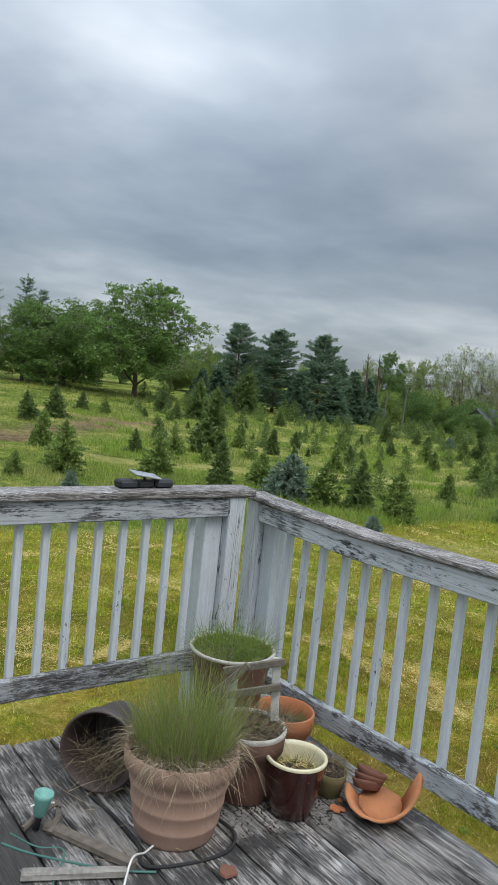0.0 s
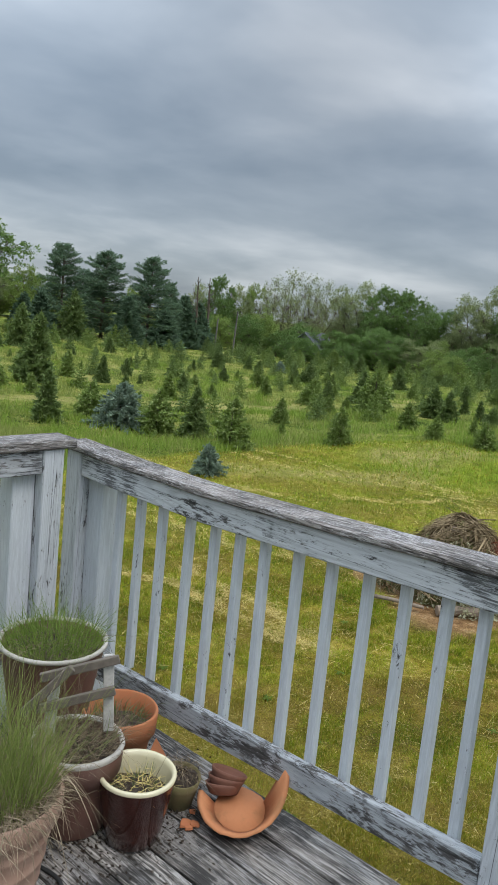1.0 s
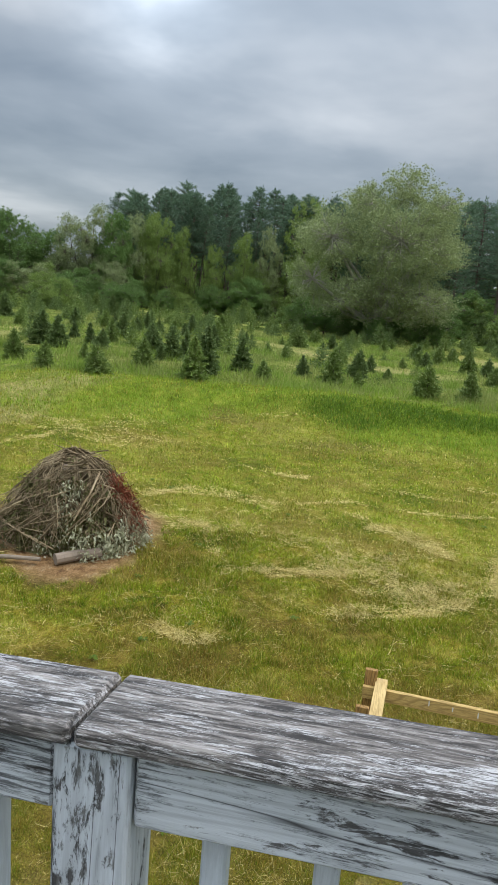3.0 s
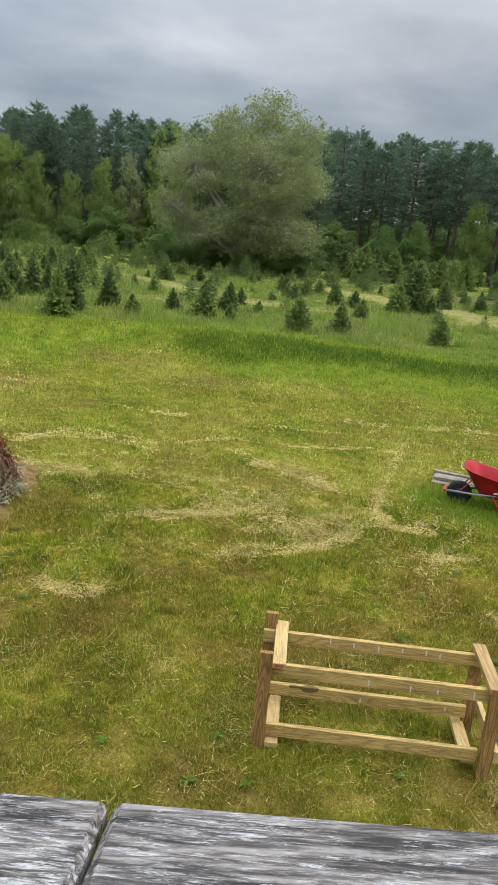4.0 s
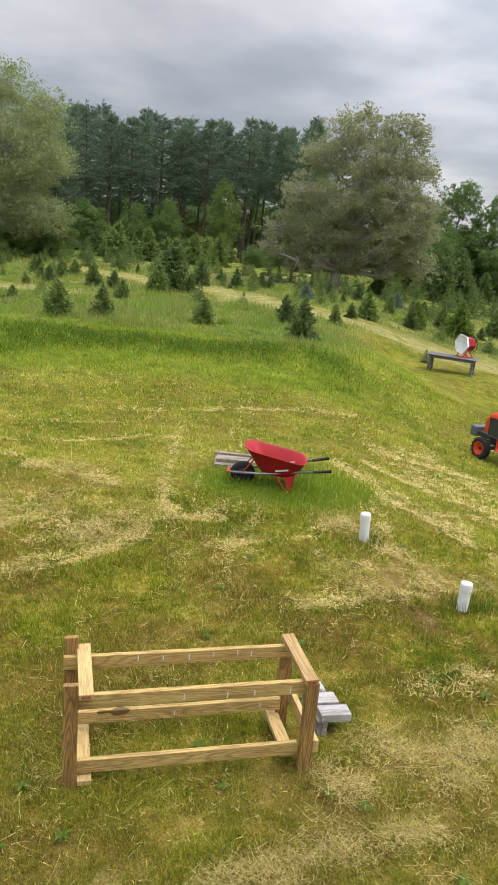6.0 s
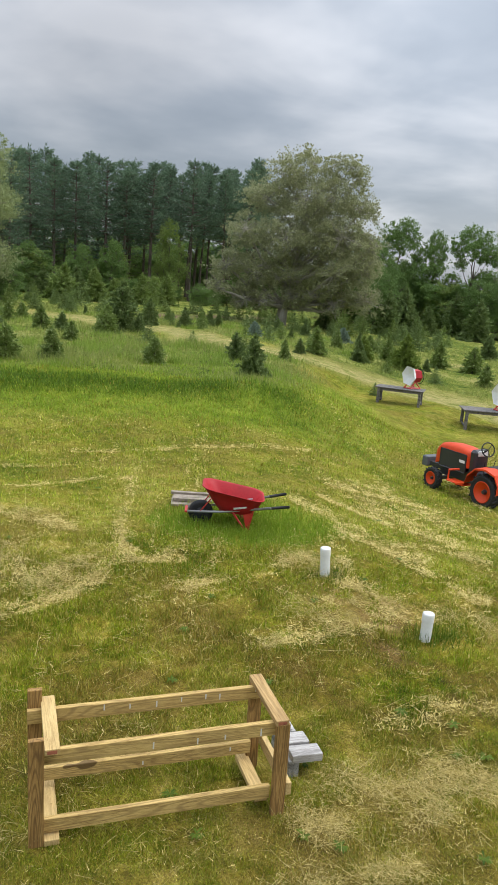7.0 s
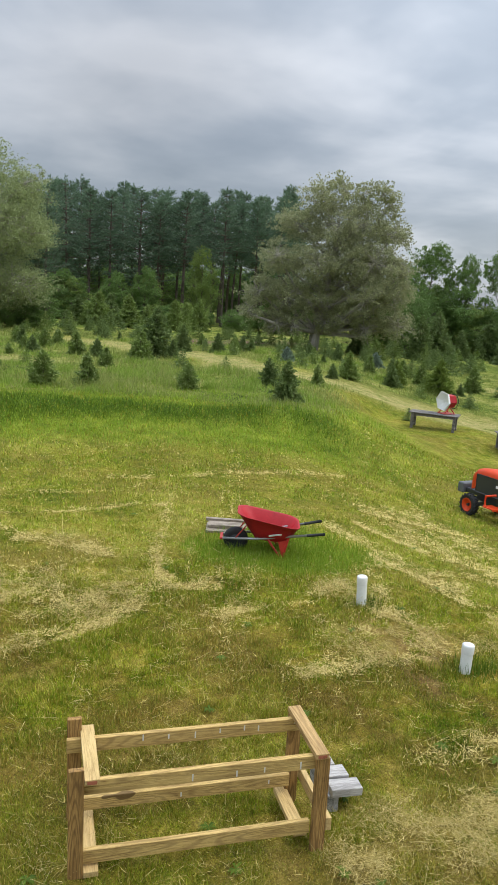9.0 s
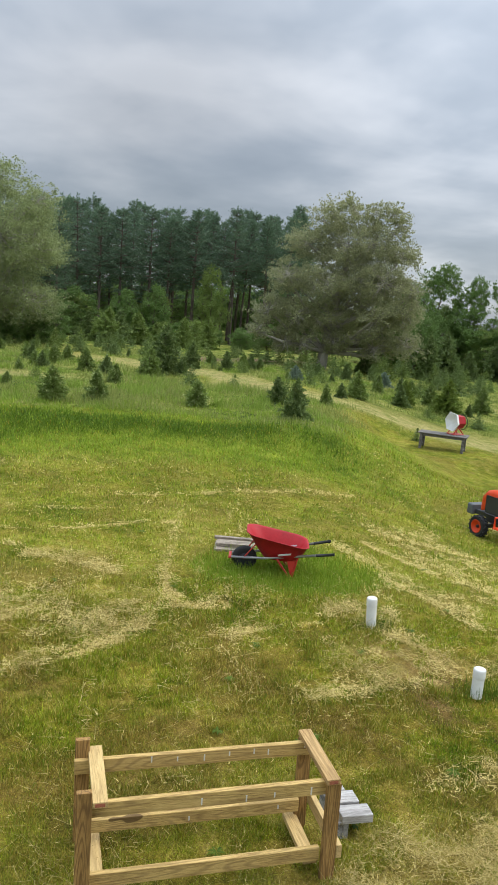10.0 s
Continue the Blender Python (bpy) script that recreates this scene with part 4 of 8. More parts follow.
W1 = [(8.9, 20.8, 1.51), (11.8, 20.5, 1.29), (15.4, 13.8, 1.35)]
B1 = [(7.9, 18.0, 0.53), (14.3, 17.1, 1.28), (12.3, 11.6, 0.67), (42.2, 33.7, 0.81), (64.0, 47.6, 2.38), (43.9, -19.9, 0.87), (82.3, -40.9, 3.4), (37.5, -11.9, 0.71)]
G1 = [(34.4, -16.3, 1.09), (33.4, -18.0, 1.62)]
for kinds, spots in ((FIRS, F1), (FIRS, F2), (DARKS, D1), (DARKS, D2), (SLIMS, S1), (WIDES, W1), (BLUES, B1), (GOLDS, G1)):
    plant(kinds, spots, rng)
TAKEN = [(a, b2) for l in (F1, F2, D1, D2, S1, W1, B1, G1) for a, b2, _ in l]


FAR = []


def more_conifers():
    """Rows of the plantation farther out, where the field is full of small trees."""
    made, tries = 0, 0
    while made < 470 and tries < 14000:
        tries += 1
        az, d = rng.uniform(-34, 64), 23 * (72 / 23) ** rng.random() if rng.random() < 0.6 else rng.uniform(27, 70)
        x, y = leans(az, d)
        x, y = x + rng.normal(0, 0.2), y + rng.normal(0, 0.2)
        if az < 14 and (rng.random() < 0.5 or d < 27) or (az > 45 and d > 58):
            continue
        if near_line(np.array(x), np.array(y), PATH_LINE) < 3.0 or path_mask(np.array(x), np.array(y)) > 0.3 or mulch_mask(np.array(x), np.array(y)) > 0.2:
            continue
        if any(math.hypot(x - a, y - b2) < 1.5 for a, b2 in TAKEN):
            continue
        TAKEN.append((x, y))
        kinds = random.choice((FIRS, FIRS, DARKS, DARKS, SLIMS, BLUES if rng.random() < 0.08 else FIRS))
        h = rng.uniform(0.4, 1.1) * (1 + 0.5 * (d > 50))
        if made < 165 and d < 50:
            plant([random.choice(kinds)], [(x, y, h)], rng)
        else:
            FAR.append((x, y, h))
        made += 1


more_conifers()


def far_rows():
    """The farthest small trees, too many to count, in one mesh."""
    V, T, n = [], [], 0
    for k, mat in enumerate((FIR, FIRDARK)):
        src = fir_crown(70 + k, mat, spread=0.4, tiers=10, tufts=6)
        co = np.empty(len(src.vertices) * 3, np.float32)
        src.vertices.foreach_get("co", co)
        co = co.reshape(-1, 3)
        V, n = [], 0
        for x, y, h in FAR[k::2]:
            a, w = rng.uniform(0, math.tau), h * rng.uniform(0.9, 1.2)
            c, s = math.cos(a) * w, math.sin(a) * w
            V.append(np.stack([x + co[:, 0] * c - co[:, 1] * s, y + co[:, 0] * s + co[:, 1] * c, ground_at(x, y) - 0.03 + co[:, 2] * h], 1))
        V = np.concatenate(V)
        tagged(new("far_conifers", raw_mesh("far_conifers", V, np.arange(len(V)).reshape(-1, 3), mat)), "rows of small conifers far out in the field", "trees", kind="stuff")


far_rows()


def lobe_tree(seed, height, lobes, leaf_mat, bark, leaves=30000, leaf=0.16, trunk_r=0.22, name="broadleaf_tree", label="", lean=(0.0, 0.0), clump=0.34, airy=0.0, stems=1):
    """A broadleaf tree: tapered trunk, a limb into every lobe of the crown (x, y, z, radius), twigs to the leaf clumps that fill it."""
    rg = np.random.default_rng(seed)
    t = thing(name, label, "tree", group="trees at the edge of the field")
    bm = bmesh.new()
    stem_pts = []
    for q in range(stems):
        off = Vector((rg.normal(0, 1), rg.normal(0, 1), 0)).normalized() * (0.9 * q + 0.05)
        pts = [Vector((lean[0] * u ** 1.2 + off.x * u + rg.normal(0, 0.012) * height * u, lean[1] * u ** 1.2 + off.y * u + rg.normal(0, 0.012) * height * u, height * 0.74 * u)) for u in np.linspace(0, 1, 8)]
        pts[0] = Vector((off.x * 0.1, off.y * 0.1, -0.3))
        add_tube(bm, pts, [trunk_r * (1.25 if i == 0 else 1.0) * (1 - 0.12 * i) for i in range(8)], 8)
        stem_pts.append(pts)
    total = sum(r ** 2.3 for *_, r in lobes)
    C, S = [], []
    for lx, ly, lz, lr in lobes:
        c0 = Vector((lx, ly, lz))
        pts = min(stem_pts, key=lambda P: min((p - c0).length for p in P))
        k = min(range(1, 8), key=lambda i: abs(pts[i].z - max(lz - 0.75 * (Vector((lx, ly, 0)) - Vector((pts[i].x, pts[i].y, 0))).length - 0.4 * lr, height * 0.12)))
        b0, r0 = pts[k], trunk_r * (1 - 0.12 * k) * 0.62
        bend = b0.lerp(c0, 0.5) + Vector(rg.normal(0, 0.10, 3) * lr) + Vector((0, 0, -0.06 * (c0 - b0).length))
        add_tube(bm, [b0, b0.lerp(bend, 0.5), bend, c0], [r0, r0 * 0.8, r0 * 0.62, r0 * 0.34], 6, False)
        n_l = int(leaves * lr ** 2.3 / total)
        n_c = max(10, int(16 + 9 * lr))
        for i in range(n_c):
            d = rg.normal(0, 1, 3)
            d /= np.linalg.norm(d)
            rad = lr * rg.uniform(0.35, 1.0) ** 0.5 * (1.12 if rg.random() < 0.15 else 0.93)
            e = np.array(c0) + d * rad * np.array([1, 1, 0.86])
            e[2] = max(e[2], 0.35)
            way = c0.lerp(Vector(e), 0.55) + Vector(rg.normal(0, 0.06, 3) * lr)
            add_tube(bm, [c0, way, e], [r0 * 0.24, r0 * 0.14, r0 * 0.04], 4, False)
            for w in range(2):
                add_tube(bm, [way, Vector(e) + Vector(rg.normal(0, 0.16, 3) * lr)], [r0 * 0.10, r0 * 0.03], 3, False)
            m = max(4, int(n_l / n_c * rg.uniform(0.55, 1.5)))
            spread = lr * clump * rg.uniform(0.7, 1.25)
            sub = rg.normal(0, spread * 0.75, (max(3, m // 16), 3)) * np.array([1, 1, 0.62])
            off = sub[rg.integers(0, len(sub), m)] + rg.normal(0, spread * (0.26 + airy), (m, 3)) * np.array([1, 1, 0.7])
            C.append(e[None] + off)
            S.append(rg.uniform(0.6, 1.25, m) * leaf)
    part("trunk", bm, bark, t)
    v, f = leaf_cloud(np.concatenate(C), np.concatenate(S), rg)
    v[:, 2] = np.maximum(v[:, 2], 0.12)
    ob = new("crown", raw_mesh("crown", v, f, leaf_mat))
    ob.parent = t
    return t


def round_crown(seed, height, radius, low, n=13):
    """Lobes of a full crown, stacked and turned about the trunk, each of its own size."""
    rg = np.random.default_rng(seed)
    out = []
    for i in range(n):
        u = (i + 0.5) / n
        prof = math.sin(math.pi * (0.16 + 0.72 * u)) ** 0.7
        a = i * 2.399 + rg.normal(0, 0.35)
        r = radius * rg.uniform(0.30, 0.44) * (1.08 - 0.3 * u)
        q = max(radius * prof - r * 0.8, 0) * rg.uniform(0.7, 1.08)
        z = height * low + r * 0.7 + (height * (1 - low) - 1.75 * r) * u
        out.append((q * math.cos(a), q * math.sin(a), z, r))
    out.append((rg.normal(0, 0.1) * radius, rg.normal(0, 0.1) * radius, height - radius * 0.3, radius * 0.3))
    out.append((0, 0, height * (low + (1 - low) * 0.45), radius * 0.5))
    return out


def pine_tree(seed, height=16.0, bare=0.42, reach=2.6, m=92, n=52):
    """A tall forest pine: long bare trunk, then ragged tiers of plume-like boughs."""
    rg = np.random.default_rng(seed)
    t = thing("pine_tree", "tall dark pine with a long bare trunk", "tree", group="pine wood")
    bm = bmesh.new()
    bend = rg.normal(0, 0.25, 2)
    tr = [Vector((bend[0] * f * f, bend[1] * f * f, -0.3 + (height - 0.2) * f)) for f in (0, 0.3, 0.6, 0.85, 1)]
    add_tube(bm, tr, [0.2, 0.17, 0.13, 0.07, 0.02], 6)
    C, A, S = [], [], []
    whorls = n // 3
    for i in range(whorls):
        u = (i + rg.uniform(0, 0.7)) / whorls
        f = bare + (0.97 - bare) * u
        c0 = np.array([bend[0] * f * f, bend[1] * f * f, height * f])
        wide = reach * (1.05 * (1 - u) ** 0.55 * min(1.0, 0.6 + 1.6 * u) + 0.12)
        a0 = rg.uniform(0, math.tau)
        for q in range(5):
            if rg.random() < 0.16 + 0.18 * (u < 0.25):
                continue
            L = wide * rg.uniform(0.45, 1.18)
            az = a0 + q * math.tau / 5 + rg.normal(0, 0.3)
            d = np.array([math.cos(az), math.sin(az), 0.02 + 0.30 * u + rg.normal(0, 0.07)])
            side = np.array([-d[1], d[0], 0.0])
            add_tube(bm, [c0, c0 + d * L * 0.6, c0 + d * L + np.array([0, 0, 0.10 * L])], [0.05, 0.03, 0.008], 3, False)
            k = max(14, int(m * (0.35 + L / reach * 0.65)))
            w = rg.uniform(0.18, 1.0, k) ** 0.8
            P = c0[None] + d[None] * (L * w)[:, None] + side[None] * (rg.normal(0, 0.20, k) * (0.5 + 0.5 * L))[:, None]
            P[:, 2] += 0.10 * L * w * w + rg.normal(0, 0.13, k)
            ax = d[None] * 0.8 + side[None] * rg.normal(0, 0.7, k)[:, None] + rg.normal(0, 0.28, (k, 3))
            ax[:, 2] += 0.30
            C.append(P)
            A.append(ax)
            S.append(rg.uniform(0.17, 0.40, k))
    k = 26
    P = np.tile(np.array([bend[0], bend[1], 0.0]), (k, 1)) + rg.normal(0, 0.10, (k, 3))
    P[:, 2] = height * rg.uniform(0.93, 1.0, k)
    C.append(P)
    A.append(rg.normal(0, 0.5, (k, 3)) + np.array([0, 0, 1.0]))
    S.append(rg.uniform(0.2, 0.42, k))
    for i in range(9):
        z = height * rg.uniform(0.3 * bare, bare)
        az = rg.uniform(0, math.tau)
        L = rg.uniform(0.5, 1.6)
        add_tube(bm, [(0, 0, z), (L * math.cos(az), L * math.sin(az), z + 0.1)], [0.03, 0.008], 4, False)
    part("trunk", bm, BARK, t)
    v, tr2 = tri_cloud(np.concatenate(C), np.concatenate(A), np.concatenate(S), rg, 0.34)
    ob = new("crown", raw_mesh("crown", v, tr2, PINE))
    ob.parent = t
    return t


def full_height(src):
    return max(v.co.z for o in src.children for v in o.data.vertices)


def stand(src, az, d, el, width=1.0):
    """Sets a copy of a tree at a bearing and distance, as tall as it must be for its top to rise el degrees over the eye's level."""
    x, y = leans(az, d)
    g0 = ground_at(x, y)
    k = (3.2 - g0 + d * math.tan(radians(el))) / src["tall"]
    m = Matrix.Translation((x, y, g0 - 0.05)) @ Matrix.Rotation(random.uniform(0, 6.28), 4, "Z") @ Matrix.Diagonal((k * width * random.uniform(0.92, 1.1), k * width * random.uniform(0.92, 1.1), k, 1))
    return copy_thing(src, m)


PINES = [pine_tree(s, 16.0, b0, r0, 78, 72) for s, b0, r0 in ((21, 0.40, 2.9), (22, 0.47, 2.6), (23, 0.34, 3.0), (24, 0.26, 2.9))]
PINES.append(pine_tree(25, 12.0, 0.05, 3.4, 210, 105))
PINES.append(pine_tree(26, 16.0, 0.50, 2.5, 74, 66))
MAPLES = [lobe_tree(sd, 10.0, round_crown(sd, 10.0, rad, lo, nl), m, BARK, leaves=n, leaf=lf, label=l, airy=ai, trunk_r=0.2) for sd, m, l, lo, n, lf, rad, nl, ai in (
    (31, LEAF, "full green broadleaf tree at the field edge", 0.02, 42000, 0.17, 4.2, 14, 0.0),
    (32, LEAFYELLOW, "light green broadleaf tree at the field edge", 0.03, 30000, 0.16, 4.0, 13, 0.08),
    (33, LEAF, "leafy hedgerow tree at the field edge", 0.0, 38000, 0.17, 4.4, 15, 0.05),
    (34, LEAFPALE, "sparse grey-green tree with bare limbs showing", 0.16, 6500, 0.16, 4.0, 12, 0.12),
    (35, LEAF, "round-crowned maple on a clear trunk", 0.17, 42000, 0.17, 4.5, 14, 0.0),
    (36, LEAFPALE, "grey-green broadleaf tree at the field edge", 0.06, 22000, 0.16, 3.9, 13, 0.1))]
OPEN = [(-0.4, 0.2, 9.0, 1.3), (1.3, 0.6, 8.6, 1.1), (-1.8, -0.6, 8.2, 1.1), (0.5, -1.2, 7.8, 1.1), (2.2, -0.5, 7.2, 0.9), (-2.3, 0.9, 6.8, 0.9), (0.2, 1.6, 7.4, 1.0)]
MAPLES.append(lobe_tree(37, 10.0, OPEN, LEAF, BARK, leaves=9000, leaf=0.17, label="tall open-crowned tree with bare limbs below", airy=0.1, trunk_r=0.2, stems=2))
BIGFIRS = []
for s, sp in ((61, 0.22), (62, 0.26)):
    t = thing("conifer", "tall dense dark conifer at the far side of the field", "tree", group="tall conifers")
    bm = bmesh.new()
    add_tube(bm, [(0, 0, -0.03), (0, 0, 0.5), (0, 0, 0.97)], [0.018, 0.012, 0.002], 6)
    part("trunk", bm, BARK, t)
    ob = new("crown", fir_crown(s, PINE, spread=sp, tiers=26, tufts=15, gaps=0.12))
    ob.parent = t
    BIGFIRS.append(t)
for t in PINES + MAPLES + BIGFIRS:
    t["tall"] = full_height(t)

# pine wood, with a dark belt of leafy trees behind it and brush along its front
for row in range(5):
    for az in np.arange(-20.5, 21.5, (1.7, 1.6, 1.6, 1.8, 1.8)[row]):
        if rng.random() < (0.35 if row > 2 and -15 < az < -2 else 0.1):
            continue
        el = np.interp(az, [-20, -6, 9, 17, 21.5], [7.2, 6.9, 6.5, 6.2, 5.5]) + rng.normal(0, 0.38) - 0.04 * row
        low = -9 < az < 0 or (15 < az and row < 2)
        k = int(rng.integers(2, 4)) if low and row < 3 else (0, 1, 5, 2)[int(rng.integers(0, 4))]
        stand(PINES[k], az + rng.normal(0, 0.4) + 0.5 * row, 93 + row * 5 + rng.normal(0, 1.3), el, rng.uniform(0.85, 1.1))
for az in np.arange(-21, 22, 1.3):
    stand(MAPLES[(0, 2)[int(rng.random() < 0.5)]], az + rng.normal(0, 0.4), 126 + rng.normal(0, 3), 2.3 + rng.normal(0, 0.5), 1.2)
for az in np.arange(-22, 23, 1.0):
    k = rng.random()
    stand(MAPLES[0 if k < 0.3 else 1 if k < 0.5 else 2], az + rng.normal(0, 0.5), 87 + rng.normal(0, 2.5), rng.uniform(-1.6, -0.4) + (1.5 if rng.random() < 0.15 else 0), 1.35)
for az in (19.8, 17.6, 15.2, 13.0, 11.2):
    stand(MAPLES[(1, 5, 1)[int(rng.integers(0, 3))]], az, 89, rng.uniform(2.2, 4.6), 0.5)
for az in (20.4, 18.9, 17.0, 16.2, 14.4, 12.2, 10.4):
    stand(PINES[(1, 5)[int(rng.integers(0, 2))]], az, 91, rng.uniform(4.6, 5.8), 0.8)
stand(MAPLES[1], 8.7, 90, 6.5, 0.6)
stand(MAPLES[1], -13.5, 91, 3.4, 0.55)
stand(MAPLES[0], -9.4, 88, 1.6, 0.75)
stand(MAPLES[0], -7.2, 88, 1.1, 0.8)
for az in (-4.6, -5.8, -7.0, -8.3, -9.5, -10.4, -11.6, -12.4, -13.4, 11.0, 12.6, 9.6):
    x, y = leans(az, rng.uniform(72, 80))
    plant([FIRS[int(rng.integers(0, 3))] if rng.random() < 0.6 else DARKS[0]], [(x, y, rng.uniform(2.0, 3.2))], rng)

# the far side of the field, from left to right
for az, d, el, w, k in ((77, 66, 5.2, 1.0, 2), (74.3, 70, 5.6, 1.0, 3), (71.9, 72, 5.5, 0.95, 3), (70.6, 74, 4.6, 0.9, 2)):
    stand(PINES[k], az, d, el, w)
stand(MAPLES[2], 68.9, 60, 4.3, 1.3)
stand(MAPLES[0], 71.8, 62, 3.9, 1.2)
stand(MAPLES[0], 68.0, 66, 3.6, 1.0)
stand(MAPLES[4], 63.6, 57, 6.4, 1.15)
stand(MAPLES[5], 60.6, 74, 2.0, 1.1)
stand(MAPLES[1], 58.4, 74, 2.2, 1.0)
for az, d, el in ((75, 72, 2.8), (66.8, 72, 2.6), (64.4, 74, 2.2), (60.2, 76, 1.9), (59.0, 78, 1.4), (57.2, 76, 1.6), (55.8, 75, 1.2), (53.2, 80, 1.7), (50.2, 82, 1.5), (47.6, 82, 1.2)):
    stand(MAPLES[1 if rng.random() < 0.6 else 0], az, d, el, 1.0)
for az, d, el, w in ((55.8, 62, 4.1, 1.1), (52.8, 63, 3.9, 1.3), (49.4, 63, 3.9, 1.2), (47.8, 66, 2.2, 0.9), (54.3, 68, 2.4, 1.0)):
    stand(PINES[4], az, d, el, w)
for az, d, el, w in ((57.2, 60, 0.6, 1.2), (51.0, 60, 0.9, 1.2), (48.2, 61, 0.2, 1.4), (46.6, 68, 1.4, 1.2), (45.6, 70, 1.0, 1.2), (58.6, 58, 0.2, 1.2)):
    stand(BIGFIRS[int(rng.integers(0, 2))], az, d, el, w)
for az, d, el, w, k in ((45.6, 88, 2.3, 0.8, 5), (43.9, 85, 3.1, 0.7, 0), (42.4, 87, 2.6, 0.7, 5), (41.2, 88, 2.8, 0.7, 1), (39.9, 84, 3.5, 0.62, 3), (38.6, 85, 4.2, 0.7, 3), (37.2, 85, 3.9, 0.6, 3), (36.0, 86, 3.6, 0.62, 3), (34.9, 88, 3.4, 0.7, 5), (33.4, 87, 3.9, 0.8, 5), (31.6, 86, 3.7, 0.85, 0), (29.8, 87, 3.5, 0.85, 0), (28.3, 89, 2.7, 0.8, 2), (27.0, 90, 2.4, 0.8, 0), (25.6, 87, 3.7, 0.7, 5), (24.0, 86, 4.6, 0.72, 5), (22.6, 86, 4.2, 0.6, 0), (21.2, 88, 4.2, 0.6, 5), (19.4, 87, 4.4, 0.6, 1)):
    stand(MAPLES[k], az, d, el, w)
for az in np.arange(21, 47, 1.15):
    if 35.2 < az < 36.8:
        continue
    stand(MAPLES[(0, 1, 2, 5)[int(rng.integers(0, 4))]], az + rng.normal(0, 0.3), 79 + rng.normal(0, 2), rng.uniform(-0.9, 0.7), 1.3)
for az, el in ((34.2, -0.9), (37.2, -0.9), (38.2, -0.8), (35.7, -1.5), (22.4, -0.9), (21.5, -1.0)):
    stand(MAPLES[2], az, 73, el, 1.5)
stand(MAPLES[1], 27.6, 66, -0.6, 1.4)
stand(MAPLES[1], 26.2, 68, -0.9, 1.4)

# the right-hand wood
for az, d, el, w, k in ((-27.2, 82, 3.6, 0.8, 0), (-28.4, 84, 3.0, 0.9, 2), (-30.0, 86, 4.7, 0.75, 6), (-31.0, 86, 2.3, 0.8, 2), (-32.6, 86, 4.0, 0.5, 6), (-35.2, 86, 4.5, 0.8, 6), (-37.4, 86, 4.0, 0.8, 6), (-39.5, 86, 3.4, 0.8, 0)):
    stand(MAPLES[k], az, d, el, w)
for az in np.arange(-58, -26, 1.1):
    stand(MAPLES[int(rng.integers(0, 3))], az + rng.normal(0, 0.3), 84 + rng.normal(0, 2.5), 1.3 + rng.normal(0, 0.4) - 0.9 * (rng.random() < 0.3), 1.1)
# low trees that close the horizon behind the house side
for az in np.arange(90, 300, 5.0):
    stand(MAPLES[int(rng.integers(0, 3))], az + rng.normal(0, 1), 95 + rng.normal(0, 5), rng.uniform(2, 4), 1.3)
for az, d in ((1.0, 59), (4.4, 60), (6.6, 62), (2.6, 56.5), (-0.6, 62), (-1.6, 60), (8.2, 64)):
    stand(MAPLES[2 if az < 4 else 0], az, d, rng.uniform(-1.6, -0.4), 1.5)
for k in PINES + MAPLES + BIGFIRS + FIRS + DARKS + SLIMS + WIDES + BLUES + GOLDS:
    for o in (*k.children_recursive, k):
        bpy.data.objects.remove(o)

def beside(az, lobes, seed, deep):
    """Lobes given across the line of sight (to the right, up, radius), spread in depth and turned to the bearing az."""
    rg = np.random.default_rng(seed)
    ca, sa = math.cos(radians(az)), math.sin(radians(az))
    out = []
    for across, up, r in lobes:
        for q in (-1, 1):
            d = q * deep * rg.uniform(0.25, 0.8) * (1 - 0.4 * (up > 8.5))
            w = across + rg.normal(0, 0.25)
            out.append((w * sa + d * ca, -w * ca + d * sa, up + rg.normal(0, 0.2), r * rg.uniform(0.86, 1.0)))
    return out


big1 = lobe_tree(41, 13.0, beside(3.3, [(1.4, 10.9, 2.0), (3.7, 9.9, 1.8), (-1.4, 9.9, 2.0), (-3.2, 7.3, 2.5), (1.0, 7.3, 3.1), (3.4, 6.7, 2.5), (-4.7, 3.8, 2.0), (-2.2, 3.2, 2.4), (1.0, 3.5, 2.7), (3.3, 3.0, 2.2)], 4, 2.6), LEAFPALE, PALEBARK, leaves=105000, leaf=0.13, trunk_r=0.38, label="large spreading sycamore with pale limbs and thin foliage", name="sycamore_tree", clump=0.30, airy=0.05, stems=2)
x, y = leans(3.0, 58)
big1.matrix_world = pose(x, y, ground_at(x, y))
BIG2 = [(1.1, 11.6, 1.1), (-0.3, 10.6, 1.3), (2.6, 10.9, 0.9), (3.9, 11.4, 1.0), (4.6, 10.1, 0.9), (-1.6, 8.9, 1.6), (0.8, 8.9, 2.0), (3.0, 9.0, 1.8), (4.7, 8.6, 1.3),
        (-2.9, 6.6, 1.5), (-0.5, 6.4, 2.0), (2.0, 6.4, 2.1), (4.2, 6.6, 1.9), (5.6, 6.4, 1.1), (-3.9, 4.1, 1.3), (-1.8, 3.7, 1.7), (0.8, 4.0, 1.8), (3.3, 3.8, 1.9), (5.4, 4.2, 1.6), (-3.2, 2.0, 1.1), (-4.4, 2.7, 0.9), (3.6, 2.0, 1.4), (5.7, 2.2, 1.3), (2.0, 2.0, 1.2), (0.4, 2.3, 1.2), (-1.6, 2.0, 1.0)]
big2 = lobe_tree(42, 12.6, beside(-21.0, BIG2, 6, 2.4), LEAFOLIVE, PALEBARK, leaves=125000, leaf=0.13, trunk_r=0.36, lean=(-0.6, -1.6), label="large leaning broadleaf tree with grey-green leaves", name="broadleaf_tree", clump=0.31, airy=0.05, stems=2)
x, y = 54.4, -20.0
